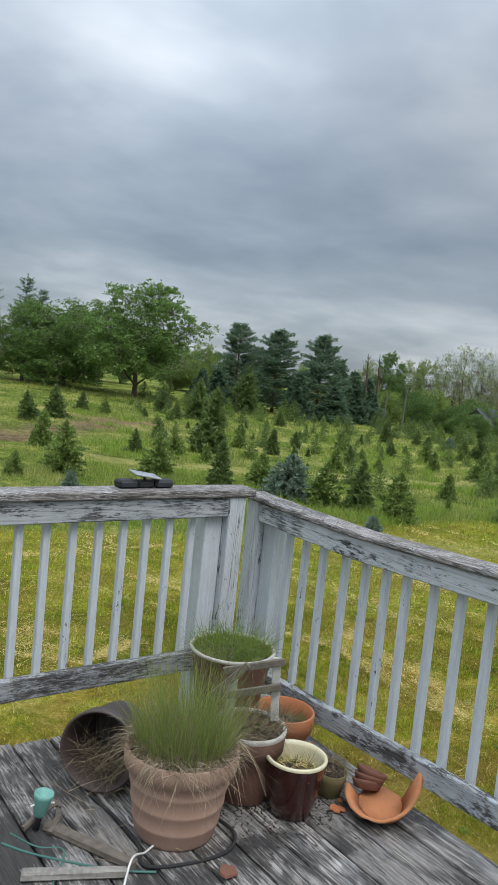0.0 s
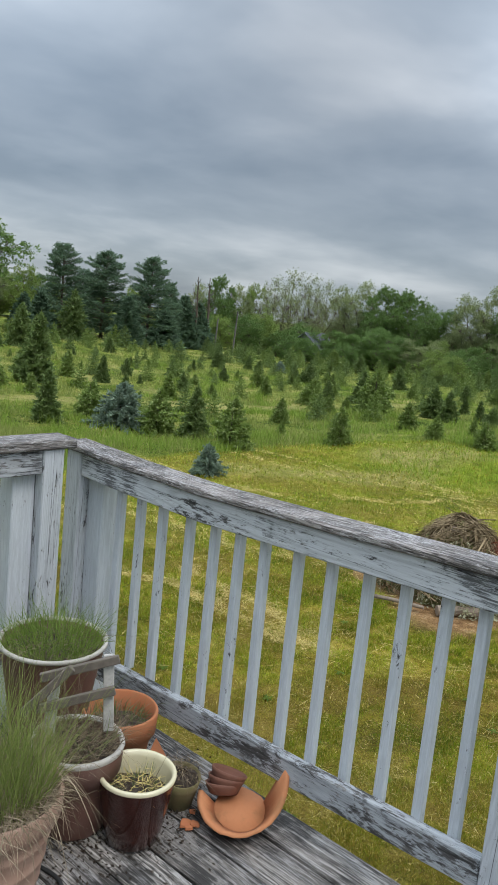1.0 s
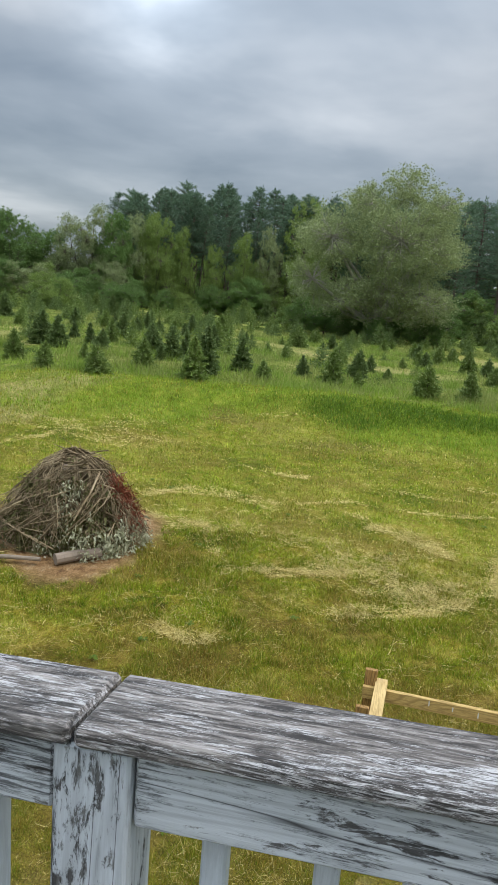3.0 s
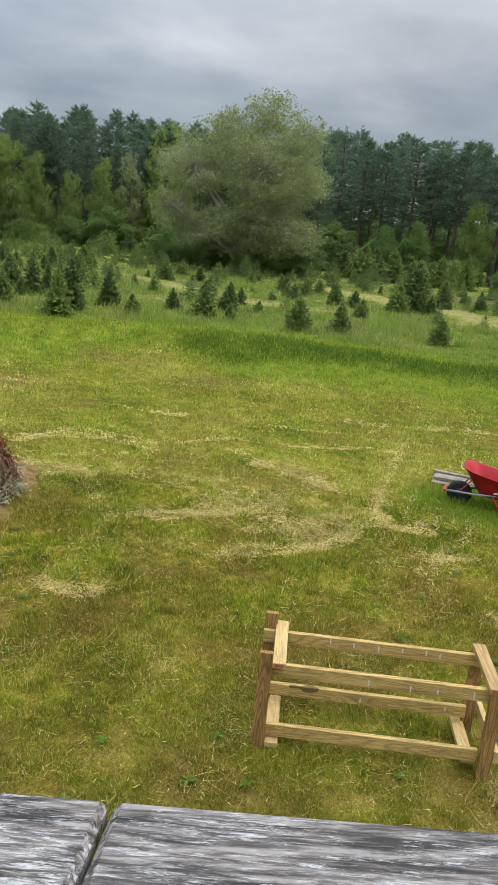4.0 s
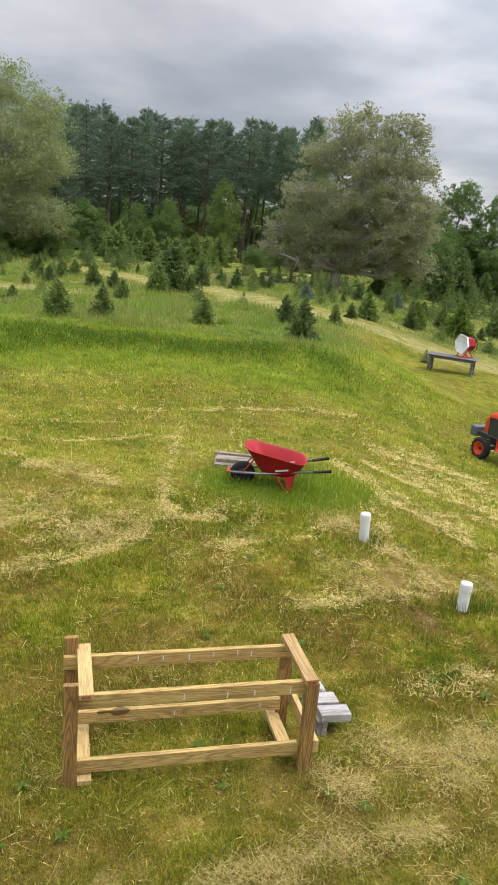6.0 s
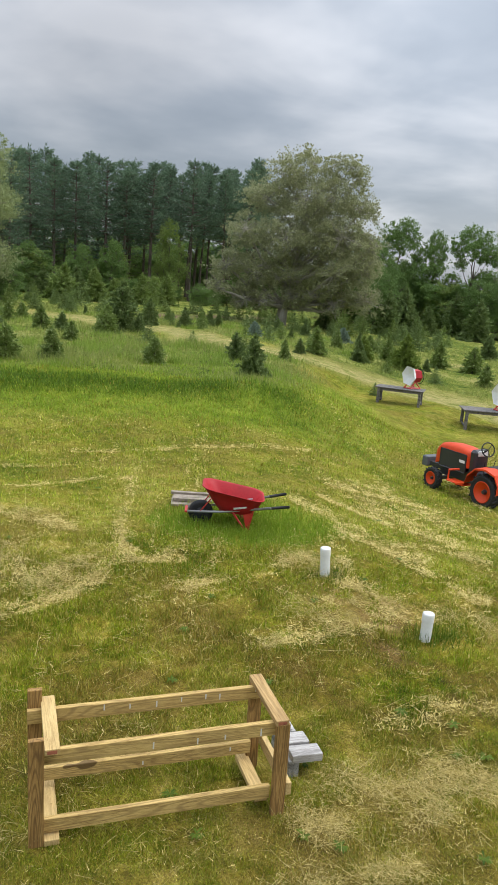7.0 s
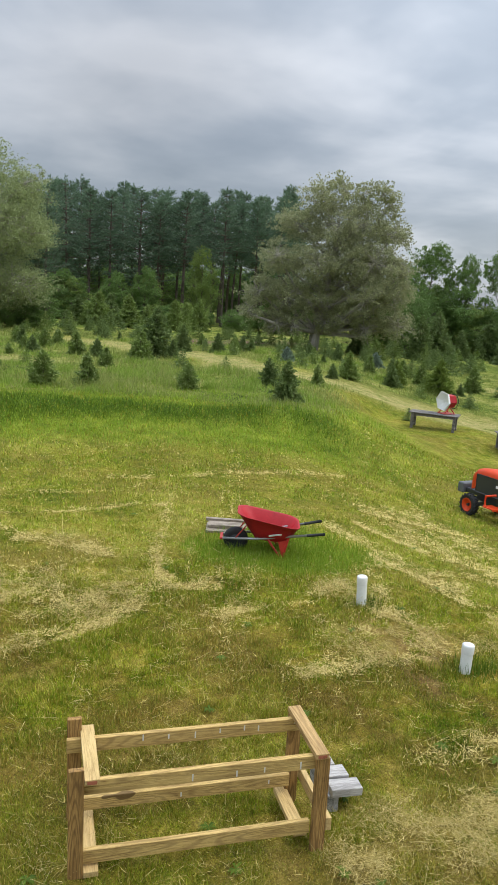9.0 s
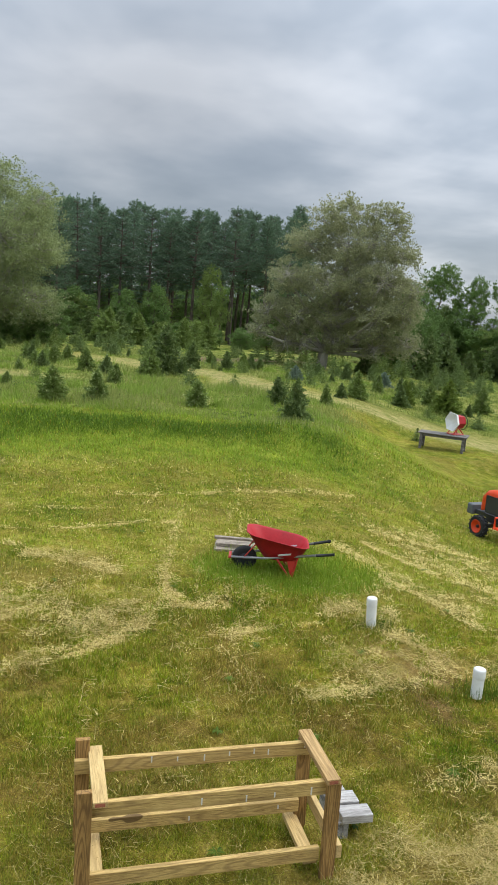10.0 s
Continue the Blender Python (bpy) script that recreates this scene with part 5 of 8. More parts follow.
big2.matrix_world = pose(x, y, ground_at(x, y))

# ---- grass ----
TURF, nt, b = material("grass_blades")
c = turf_colour(nt)
away = nt.nodes.new("ShaderNodeVectorMath")
away.operation = "DISTANCE"
away.inputs[1].default_value = (2.0, 1.0, -0.2)
nt.links.new(world_pos(nt), away.inputs[0])
c = mixc(nt, ramp(nt, smath(nt, "MULTIPLY", away.outputs["Value"], 0.05), [(0.12, (0.6, 0.6, 0.6)), (0.30, (0, 0, 0))]), c, (0.215, 0.165, 0.026))
# same lift for far blades: lighter yellow-green mixed in by distance
c = mixc(nt, ramp(nt, smath(nt, "MULTIPLY", away.outputs["Value"], 0.05), [(0.35, (0, 0, 0)), (0.62, (0.5, 0.5, 0.5))]), c, (0.29, 0.355, 0.040))
c = mixc(nt, smath(nt, "MULTIPLY", island_random(nt), 0.25), c, (0.13, 0.19, 0.014))
c = mixc(nt, 0.85, c, ramp(nt, smath(nt, "FRACT", smath(nt, "MULTIPLY", island_random(nt), 11.3)), [(0.0, (0.65, 0.65, 0.65)), (0.5, (1.25, 1.25, 1.2)), (1.0, (2.05, 2.05, 1.9))]), "MULTIPLY")
c = mixc(nt, ramp(nt, smath(nt, "FRACT", smath(nt, "MULTIPLY", island_random(nt), 23.0)), [(0.62, (0, 0, 0)), (0.66, (0.6, 0.6, 0.6))]), c, (0.33, 0.205, 0.038))
c = mixc(nt, ramp(nt, smath(nt, "FRACT", smath(nt, "MULTIPLY", island_random(nt), 53.0)), [(0.80, (0, 0, 0)), (0.84, (0.6, 0.6, 0.6))]), c, (0.13, 0.235, 0.008))
c = mixc(nt, ramp(nt, smath(nt, "FRACT", smath(nt, "MULTIPLY", island_random(nt), 37.0)), [(0.89, (0, 0, 0)), (0.92, (0.75, 0.75, 0.75))]), c, (0.64, 0.50, 0.15))
nt.links.new(c, b.inputs["Base Color"])
b.inputs["Roughness"].default_value = 0.75
b.inputs["Specular IOR Level"].default_value = 0.2
tr = nt.nodes.new("ShaderNodeBsdfTranslucent")
nt.links.new(c, tr.inputs["Color"])
mx = nt.nodes.new("ShaderNodeMixShader")
mx.inputs[0].default_value = 0.35
nt.links.new(b.outputs[0], mx.inputs[1])
nt.links.new(tr.outputs[0], mx.inputs[2])
nt.links.new(mx.outputs[0], nt.nodes["Material Output"].inputs["Surface"])
LUSH = leafy("lush_grass", (0.15, 0.26, 0.016), (0.36, 0.48, 0.055), 0.6, 0.45)
TALL = leafy("tall_rough_grass", (0.12, 0.19, 0.025), (0.42, 0.43, 0.14), 0.7, 0.45)
STRAW_FLAT = leafy("flattened_straw", (0.46, 0.37, 0.11), (0.84, 0.69, 0.28), 0.85, 0.15)
# blades of the bank face, coloured darker to carry its shade
SHADED_BANKGRASS = leafy("bank_grass", (0.06, 0.13, 0.010), (0.19, 0.30, 0.03), 0.6, 0.4)
TUFT = leafy("deep_green_tuft", (0.06, 0.11, 0.008), (0.16, 0.24, 0.02), 0.6, 0.35)
STRAW = leafy("dry_straw", (0.46, 0.36, 0.11), (0.86, 0.71, 0.32), 0.8, 0.2)
POTGRASS = leafy("pot_grass", (0.14, 0.20, 0.04), (0.33, 0.37, 0.11), 0.6, 0.3)


def blades(name, x, y, h, w, rng, mat, lean=0.5, label="", flat=False):
    """Single-triangle grass blades rooted on the ground."""
    n = len(x)
    z = land(x, y) - 0.01
    a = rng.uniform(0, math.tau, n)
    dx, dy = np.cos(a), np.sin(a)
    l = rng.normal(0, lean, n) * h
    tip = np.stack([x - dy * l, y + dx * l, z + (rng.uniform(0.01, 0.04, n) if flat else h)], 1)
    if flat:
        tip[:, 0] = x - dy * h
        tip[:, 1] = y + dx * h
        tip[:, 2] += 0.012
    v0 = np.stack([x - dx * w, y - dy * w, z], 1)
    v1 = np.stack([x + dx * w, y + dy * w, z], 1)
    if flat:
        v0[:, 2] += 0.025
        v1[:, 2] += 0.025
    v = np.stack([v0, v1, tip], 1).reshape(-1, 3)
    return tagged(new(name, raw_mesh(name, v, np.arange(3 * n).reshape(-1, 3), mat)), label, "grass", kind="stuff")


def polar(n, r0, r1, a0, a1, rng, power=0.0):
    """Random places on the lawn; power 0: as many at every distance, less towards the far side for greater powers."""
    u = rng.random(n)
    r = r0 * (r1 / r0) ** u if power else r0 + (r1 - r0) * u
    a = np.radians(rng.uniform(a0, a1, n))
    return 2 + r * np.cos(a), 1 + r * np.sin(a), r


def off_things(x, y):
    """True where turf grows: outside the deck and the bare patches."""
    ok = (x > 2.35) | (y > 2.95)
    return ok & (bare_mask(x, y) < 0.45 + 0.3 * np.sin(7 * x) * np.sin(9 * y))


g_rng = np.random.default_rng(77)
x, y, r = polar(560000, 2.6, 21.5, -50, 86, g_rng, 1)
xn, yn, rn = polar(760000, 3.0, 9.5, -48, 70, g_rng, 1)
x, y, r = np.concatenate([x, xn]), np.concatenate([y, yn]), np.concatenate([r, rn])
tuftiness = sward(x, y) * (1 - 0.45 * tired_mask(x, y))
k = off_things(x, y) & (field_mask(x, y) < 0.5) & (g_rng.random(len(x)) < 0.4 + 0.6 * tuftiness) & (hay_mask(x, y) < 0.55 * (0.6 + g_rng.random(len(x))))
x, y, r, tuftiness = x[k], y[k], r[k], tuftiness[k]
blades("lawn_grass", x, y, (0.020 + 0.045 * g_rng.random(len(x)) * tuftiness * (0.4 + 1.1 * vnoise(x * 5.0, y * 5.0, 21))) * (0.8 + 0.05 * r), 0.0012 + 0.00050 * r, g_rng, TURF, 0.7, "short mown lawn grass, green mixed with dry blades")
x, y, r = polar(90000, 15.0, 23.5, -38, 40, g_rng)
k = lush_mask(x, y) * g_rng.random(len(x)) > 0.22
blades("bank_grass", x[k], y[k], (0.02 + 0.11 * g_rng.random(k.sum())) * (0.35 + 1.2 * vnoise(x[k] * 2.2, y[k] * 2.2, 24)), 0.006 + 0.005 * g_rng.random(k.sum()), g_rng, LUSH, 0.7, "longer fresh green grass on the low bank")
# darker blades along the bank face paint the shade under the crest
x, y, r = polar(26000, 17.4, 20.6, -28, 13, g_rng)
k = bank_shade_mask(x, y) > 0.15 + 0.7 * g_rng.random(len(x))
blades("bank_face_grass", x[k], y[k], 0.05 + 0.13 * g_rng.random(k.sum()) * (0.4 + 1.0 * vnoise(x[k] * 2.2, y[k] * 2.2, 25)), 0.006 + 0.006 * g_rng.random(k.sum()), g_rng, SHADED_BANKGRASS, 0.6, "thick grass on the steep face of the bank, darkened in colour for its shade")
x, y = 11.5 + g_rng.normal(0, 0.55, 9000), -2.35 + g_rng.normal(0, 0.75, 9000)
k = lush_mask(x, y) > 0.25
blades("uncut_grass", x[k], y[k], 0.06 + 0.09 * g_rng.random(k.sum()), 0.005, g_rng, LUSH, 0.4, "uncut green grass round the wheelbarrow")
for px, py, s in ((9.68, -2.78, 0.16), (8.17, -3.25, 0.24)):
    n = 160 if s < 0.2 else 520
    blades("grass_tuft", px + g_rng.normal(0, s * 0.5, n), py - 0.08 + g_rng.normal(0, s * 0.6, n), 0.05 + 0.13 * g_rng.random(n), 0.004, g_rng, TUFT, 0.5, "green grass tuft at the foot of a pipe")
x, y, r = polar(640000, 2.6, 20.5, -50, 86, g_rng, 1)
wav = 0.5 + 0.5 * np.sin(x * 1.7 + 2 * np.sin(y * 0.8)) * np.sin(y * 1.3 + 1.5 * np.sin(x * 0.6))
prob = 0.006 + 0.02 * smooth(r, 7, 11) + 3.0 * hay_mask(x, y) ** 1.2 * smooth(r, 4, 10) * smooth(vnoise(x * 5.5, y * 5.5, 67), 0.25, 0.65) + 0.05 * (wav > 0.72) * smooth(r, 7, 11)
k = (g_rng.random(len(x)) < prob) & off_things(x, y) & (field_mask(x, y) < 0.4) & (lush_mask(x, y) < 0.6)
blades("mown_straw", x[k], y[k], (0.02 + 0.06 * g_rng.random(k.sum())) * (0.6 + 0.06 * r[k]), 0.0008 + 0.00048 * r[k], g_rng, STRAW_FLAT, 0.4, "dry mown straw lying in loose rows on the lawn", flat=True)
x, y, r = polar(460000, 13.0, 62.0, -42, 84, g_rng, 1)
wav = np.clip(1.9 * (vnoise(x * 0.75, y * 0.75, 31) * 0.6 + vnoise(x * 2.1, y * 2.1, 32) * 0.4) - 0.42, 0, 1)
k = (field_mask(x, y) * (0.12 + 0.95 * wav) > g_rng.random(len(x)) * 0.9) & (path_mask(x, y) < 0.3) & (mulch_mask(x, y) < 0.3)
x, y, r, wav = x[k], y[k], r[k], wav[k]
blades("field_grass", x, y, 0.04 + 0.34 * g_rng.random(len(x)) ** 1.5 * wav ** 1.6, 0.004 + 0.0004 * r, g_rng, TALL, 0.6, "tall rough field grass with pale seed heads")
def weeds():
    """Flat rosettes of broad leaves in the lawn."""
    V, T = [], []
    for i in range(70):
        xx, yy, rr = polar(1, 3.3, 12, -40, 60, g_rng, 1)
        xx, yy = float(xx[0]), float(yy[0])
        if not off_things(np.array(xx), np.array(yy)):
            continue
        z = ground_at(xx, yy) + 0.03
        for q in range(16):
            a = g_rng.uniform(0, math.tau)
            l = g_rng.uniform(0.035, 0.075)
            d = np.array([math.cos(a), math.sin(a), 0.25])
            s = np.array([-math.sin(a), math.cos(a), 0]) * 0.009
            p = np.array([xx, yy, z])
            n = len(V) * 4
            V.append(np.stack([p, p + d * l * 0.6 + s, p + d * l - np.array([0, 0, 0.02]), p + d * l * 0.6 - s]))
            T.append([n, n + 1, n + 2, n + 3])
    tagged(new("lawn_weeds", raw_mesh("lawn_weeds", np.concatenate(V), T, TUFT)), "scattered broad-leaved weeds in the lawn", "weeds", kind="stuff")


weeds()


def ribbons(name, start, way, length, width, rng, mat, droop=0.5, segs=4, parent=None, label="", curl=0.25):
    """Thin curved strips (dry stalks, long grass) that bow under their weight."""
    n = len(start)
    way = way / (np.linalg.norm(way, axis=1, keepdims=True) + 1e-9)
    side = np.cross(way, rng.normal(size=(n, 3)))
    side /= np.linalg.norm(side, axis=1, keepdims=True) + 1e-9
    bend = rng.normal(0, curl, (n, 3))
    V = []
    for i in range(segs + 1):
        u = i / segs
        p = start + way * (length * u)[:, None] + bend * (length * u * u)[:, None]
        p[:, 2] -= droop * length * u * u
        w = (width * (1 - 0.85 * u))[:, None]
        V.append(p - side * w)
        V.append(p + side * w)
    V = np.stack(V, 1)
    m = 2 * (segs + 1)
    base = (np.arange(n) * m)[:, None, None]
    q = np.array([[2 * i, 2 * i + 1, 2 * i + 3, 2 * i + 2] for i in range(segs)])[None]
    ob = new(name, raw_mesh(name, V.reshape(-1, 3), (base + q).reshape(-1, 4), mat))
    if parent:
        ob.parent = parent
    if label:
        tagged(ob, label, kind="stuff")
    return ob


def lying_hay():
    """Longer dry stalks, curled and matted, where the mower left them close to the deck."""
    x, y, r = polar(420000, 3.2, 10.5, -46, 80, g_rng, 1)
    keep = hay_mask(x, y) * (0.12 + 1.9 * smooth(vnoise(x * 4.2, y * 4.2, 44), 0.44, 0.66)) + 0.12 * smooth(vnoise(x * 2.3, y * 2.3, 41), 0.4, 0.9) * vnoise(x * 8, y * 8, 43) + 0.03 * vnoise(x * 9, y * 9, 42)
    k = (g_rng.random(len(x)) < 0.95 * keep) & off_things(x, y)
    x, y, r = x[k], y[k], r[k]
    n = len(x)
    a = g_rng.uniform(0, math.tau, n)
    st = np.stack([x, y, land(x, y) + g_rng.uniform(0.02, 0.06, n)], 1)
    way = np.stack([np.cos(a), np.sin(a), g_rng.normal(0.12, 0.22, n)], 1)
    ob = ribbons("lying_hay", st, way, g_rng.uniform(0.02, 0.115, n) * (0.7 + 0.04 * r), 0.0004 + 0.00026 * r, g_rng, STRAW, 0.25, 4, None, "", 0.95)
    tagged(ob, "curled dry stalks of cut hay lying on the lawn", "hay", kind="stuff")


def field_weeds():
    """Clumps of tall weeds and seeding grass between the young trees."""
    X, Y, H = [], [], []
    for i in range(620):
        az, d = g_rng.uniform(-30, 68), 14 * (50 / 14) ** g_rng.random()
        cx, cy = leans(az, d)
        if field_mask(np.array(cx), np.array(cy)) < 0.6 or path_mask(np.array(cx), np.array(cy)) > 0.3:
            continue
        s, h, m = g_rng.uniform(0.12, 0.5), g_rng.uniform(0.16, 0.48), int(g_rng.integers(60, 190))
        X.append(cx + g_rng.normal(0, s, m))
        Y.append(cy + g_rng.normal(0, s, m))
        H.append(h * g_rng.uniform(0.4, 1.0, m))
    x, y, h = np.concatenate(X), np.concatenate(Y), np.concatenate(H)
    n = len(x)
    st = np.stack([x, y, land(x, y) - 0.01], 1)
    way = np.stack([g_rng.normal(0, 0.3, n), g_rng.normal(0, 0.3, n), np.ones(n)], 1)
    ob = ribbons("field_weeds", st, way, h, np.full(n, 0.014), g_rng, WEEDS, 0.18, 2, None, "", 0.15)
    tagged(ob, "clumps of tall yellow-green weeds among the young trees", "weeds", kind="stuff")


WEEDS = leafy("tall_weeds", (0.14, 0.25, 0.025), (0.38, 0.47, 0.10), 0.6, 0.45)
lying_hay()
field_weeds()

# ---- things on the lawn ----
WHITEPVC = simple("white_pvc", (0.78, 0.78, 0.76), 0.35, vary=0.06, scale=12)
REDPAINT = simple("red_paint", (0.40, 0.016, 0.022), 0.5, vary=0.14, scale=9, coat=0.0)
REDSTEEL = simple("bright_red_steel", (0.55, 0.04, 0.03), 0.4, vary=0.1, scale=10)
RUBBER = simple("black_rubber", (0.022, 0.022, 0.022), 0.8, vary=0.2, scale=30, bump_s=0.3)
GREYSTEEL = simple("galvanised_steel", (0.42, 0.43, 0.44), 0.45, 0.7, vary=0.12, scale=15)
BLACKPLASTIC = simple("black_plastic", (0.014, 0.014, 0.015), 0.65, vary=0.15, scale=20)
WHITEPLASTIC = simple("white_plastic", (0.80, 0.80, 0.79), 0.4, vary=0.05, scale=10)
LETTER = simple("white_lettering", (0.8, 0.8, 0.8), 0.5, vary=0.03)
ORANGE = simple("orange_paint", (0.70, 0.062, 0.012), 0.45, vary=0.06, scale=8, coat=0.05)
for m_ in (ORANGE, REDPAINT):
    m_.node_tree.nodes["Principled BSDF"].inputs["Specular IOR Level"].default_value = 0.3
DARKPAINT = simple("charcoal_paint", (0.03, 0.033, 0.04), 0.4, vary=0.1, scale=8, coat=0.2)
GREYPAINT = simple("grey_cast_iron", (0.12, 0.13, 0.14), 0.6, 0.2, vary=0.15, scale=14)


def pipe(x, y, h, tilt, label):
    t = thing("standpipe", label, "pipe", pose(x, y, ground_at(x, y) - 0.05, tilt, 1.5, 0), group="white standpipes")
    bm = bmesh.new()
    add_lathe(bm, [(0.054, 0), (0.057, 0), (0.057, 0.004), (0.057, h - 0.06)], 24)
    part("pipe", bm, WHITEPVC, t, smooth=True)
    bm = bmesh.new()
    add_lathe(bm, [(0.0576, h - 0.092), (0.0608, h - 0.091), (0.0612, h - 0.087), (0.0613, h - 0.020), (0.0602, h - 0.009), (0.056, h - 0.001), (0.048, h + 0.004), (0.02, h + 0.007), (0.0, h + 0.0075)], 24)
    part("cap", bm, WHITEPVC, t, "domed white cap", smooth=True)
    return t


pipe(9.68, -2.78, 0.40, -3, "white plastic standpipe with a domed cap in brown turf")
pipe(8.17, -3.19, 0.34, 2, "shorter white plastic standpipe with a tuft of grass at its foot")

pal = thing("slatted_step", "weathered grey slatted wooden step beside the lumber frame", "step", pose(6.76, -1.20, ground_at(6.7, -1.1) - 0.02, 0, 0, -3))
for sx, end, z in ((-0.15, -0.11, 0.15), (0.0, -0.06, 0.152), (0.15, -0.01, 0.149)):
    part("slat", box((sx - 0.066, end, z), (sx + 0.066, 0.12, z + 0.06), 0.004, jitter=0.003), GREYWOOD_Y, pal)
for sy in (0.075, 0.115):
    part("bearer", box((-0.19, sy - 0.02, 0.0), (0.2, sy + 0.02, 0.148), 0.004), GREYWOOD_X, pal)


def wheelbarrow(m):
    """Local x: from the wheel to the handles; y: away from the deck; z up."""
    t = thing("wheelbarrow", "red steel wheelbarrow with grey handles standing on long grass", "wheelbarrow", m)
    bm = bmesh.new()
    # tray: sloping open pan, built as four loops from the floor up to the rolled rim
    def ring(x0, x1, w0, w1, z0, z1, n=6, r=0.07):
        pts = []
        for cx, cy, a in ((x1, w1, 0), (x0, w0, 90), (x0, -w0, 180), (x1, -w1, 270)):
            sx = r if cx == x0 else -r
            sy = -r if cy > 0 else r
            for k in range(n):
                q = radians(a + 90 * k / (n - 1))
                px, py = cx + sx + r * math.cos(q), cy + sy + r * math.sin(q)
                f = (px - x0) / (x1 - x0)
                pts.append((px, py, z0 + (z1 - z0) * f))
        return [bm.verts.new(p) for p in pts]
    loops = [ring(0.40, 0.74, 0.12, 0.14, 0.205, 0.20, 8, 0.09), ring(0.335, 0.79, 0.18, 0.20, 0.235, 0.215, 8, 0.12), ring(0.235, 0.86, 0.235, 0.255, 0.38, 0.30, 8, 0.15), ring(0.10, 0.93, 0.285, 0.305, 0.585, 0.435, 8, 0.17), ring(0.08, 0.95, 0.30, 0.32, 0.595, 0.44, 8, 0.17)]
    inner = [ring(0.085, 0.945, 0.295, 0.315, 0.602, 0.447, 8, 0.17), ring(0.11, 0.92, 0.277, 0.297, 0.585, 0.435, 8, 0.17), ring(0.245, 0.85, 0.227, 0.247, 0.385, 0.305, 8, 0.15), ring(0.345, 0.78, 0.172, 0.192, 0.242, 0.222, 8, 0.12), ring(0.41, 0.73, 0.112, 0.132, 0.212, 0.207, 8, 0.09)]
    al = loops + inner
    for a, b2 in zip(al, al[1:]):
        for k in range(len(a)):
            j = (k + 1) % len(a)
            bm.faces.new((a[k], a[j], b2[j], b2[k]))
    bm.faces.new(loops[0][::-1])
    bm.faces.new(inner[-1])
    bmesh.ops.recalc_face_normals(bm, faces=bm.faces)
    part("tray", bm, REDPAINT, t, "red steel tray with a rolled rim", smooth=True)
    for s in (-1, 1):
        bm = bmesh.new()
        add_tube(bm, [(-0.10, s * 0.09, 0.19), (0.35, s * 0.17, 0.235), (1.05, s * 0.27, 0.37)], 0.018, 10)
        h = part("handle", bm, GREYSTEEL, t, "grey tubular handle", smooth=True)
        bm = bmesh.new()
        add_tube(bm, [(1.04, s * 0.269, 0.368), (1.28, s * 0.303, 0.415)], 0.021, 10)
        part("grip", bm, BLACKPLASTIC, h, "black rubber grip", smooth=True)
        bm = bmesh.new()
        add_tube(bm, [(0.52, s * 0.2, 0.25), (0.70, s * 0.2, 0.0), (0.74, s * 0.2, 0.0), (0.80, s * 0.225, 0.30)], 0.014, 8)
        part("leg", bm, REDSTEEL, t, "red folded steel leg")
        bm = bmesh.new()
        tri = [[bm.verts.new((px, s * 0.2 + w, pz)) for px, pz in ((0.66, 0.235), (0.80, 0.255), (0.745, 0.03), (0.715, 0.03))] for w in (-0.006, 0.006)]
        bm.faces.new(tri[0])
        bm.faces.new(tri[1][::-1])
        for i in range(4):
            bm.faces.new((tri[0][i], tri[1][i], tri[1][(i + 1) % 4], tri[0][(i + 1) % 4]))
        bmesh.ops.recalc_face_normals(bm, faces=bm.faces)
        part("leg_plate", bm, REDSTEEL, t)
        bm = bmesh.new()
        add_tube(bm, [(0.06, s * 0.12, 0.19), (0.22, s * 0.16, 0.42)], 0.009, 6)
        part("brace", bm, REDSTEEL, t)
    part("nose_guard", box((-0.14, -0.12, 0.175), (-0.10, 0.12, 0.205), 0.004), REDSTEEL, t)
    bm = bmesh.new()
    add_lathe(bm, [(0.075, -0.04), (0.13, -0.05), (0.16, -0.04), (0.172, -0.015), (0.172, 0.015), (0.16, 0.04), (0.13, 0.05), (0.075, 0.04)], 28)
    bmesh.ops.rotate(bm, verts=bm.verts, matrix=Matrix.Rotation(radians(90), 3, "X"))
    bmesh.ops.translate(bm, verts=bm.verts, vec=(0.08, 0, 0.165))
    w = part("wheel", bm, RUBBER, t, "black pneumatic tyre", smooth=True)
    bm = bmesh.new()
    add_lathe(bm, [(0.0, -0.045), (0.03, -0.045), (0.078, -0.03), (0.078, 0.03), (0.03, 0.045), (0.0, 0.045)], 20)
    bmesh.ops.rotate(bm, verts=bm.verts, matrix=Matrix.Rotation(radians(90), 3, "X"))
    bmesh.ops.translate(bm, verts=bm.verts, vec=(0.08, 0, 0.165))
    part("hub", bm, DARKPAINT, w)
    # maker's mark on the tray: a plain white bar
    bm = box((-0.115, -0.0015, -0.014), (0.115, 0.0015, 0.014), 0.0)
    mk = part("maker_plate", bm, LETTER, t, "white maker's mark as a plain bar")
    mk.matrix_local = Matrix.Translation((0.64, -0.268, 0.345)) @ Matrix.Rotation(radians(-9), 4, "Y") @ Matrix.Rotation(radians(4), 4, "Z") @ Matrix.Rotation(radians(20), 4, "X")
    return t


WB = (11.76, -1.78)
wheelbarrow(pose(*WB, ground_at(11.6, -2.1) - 0.01, 0, 0, -108) @ Matrix.Diagonal((0.98, 1.0, 0.96, 1)))
st = thing("plank_stack", "stack of weathered planks lying behind the wheelbarrow", "planks", pose(12.75, -2.02, ground_at(12.75, -2.0) - 0.01, 0, 0, 72))
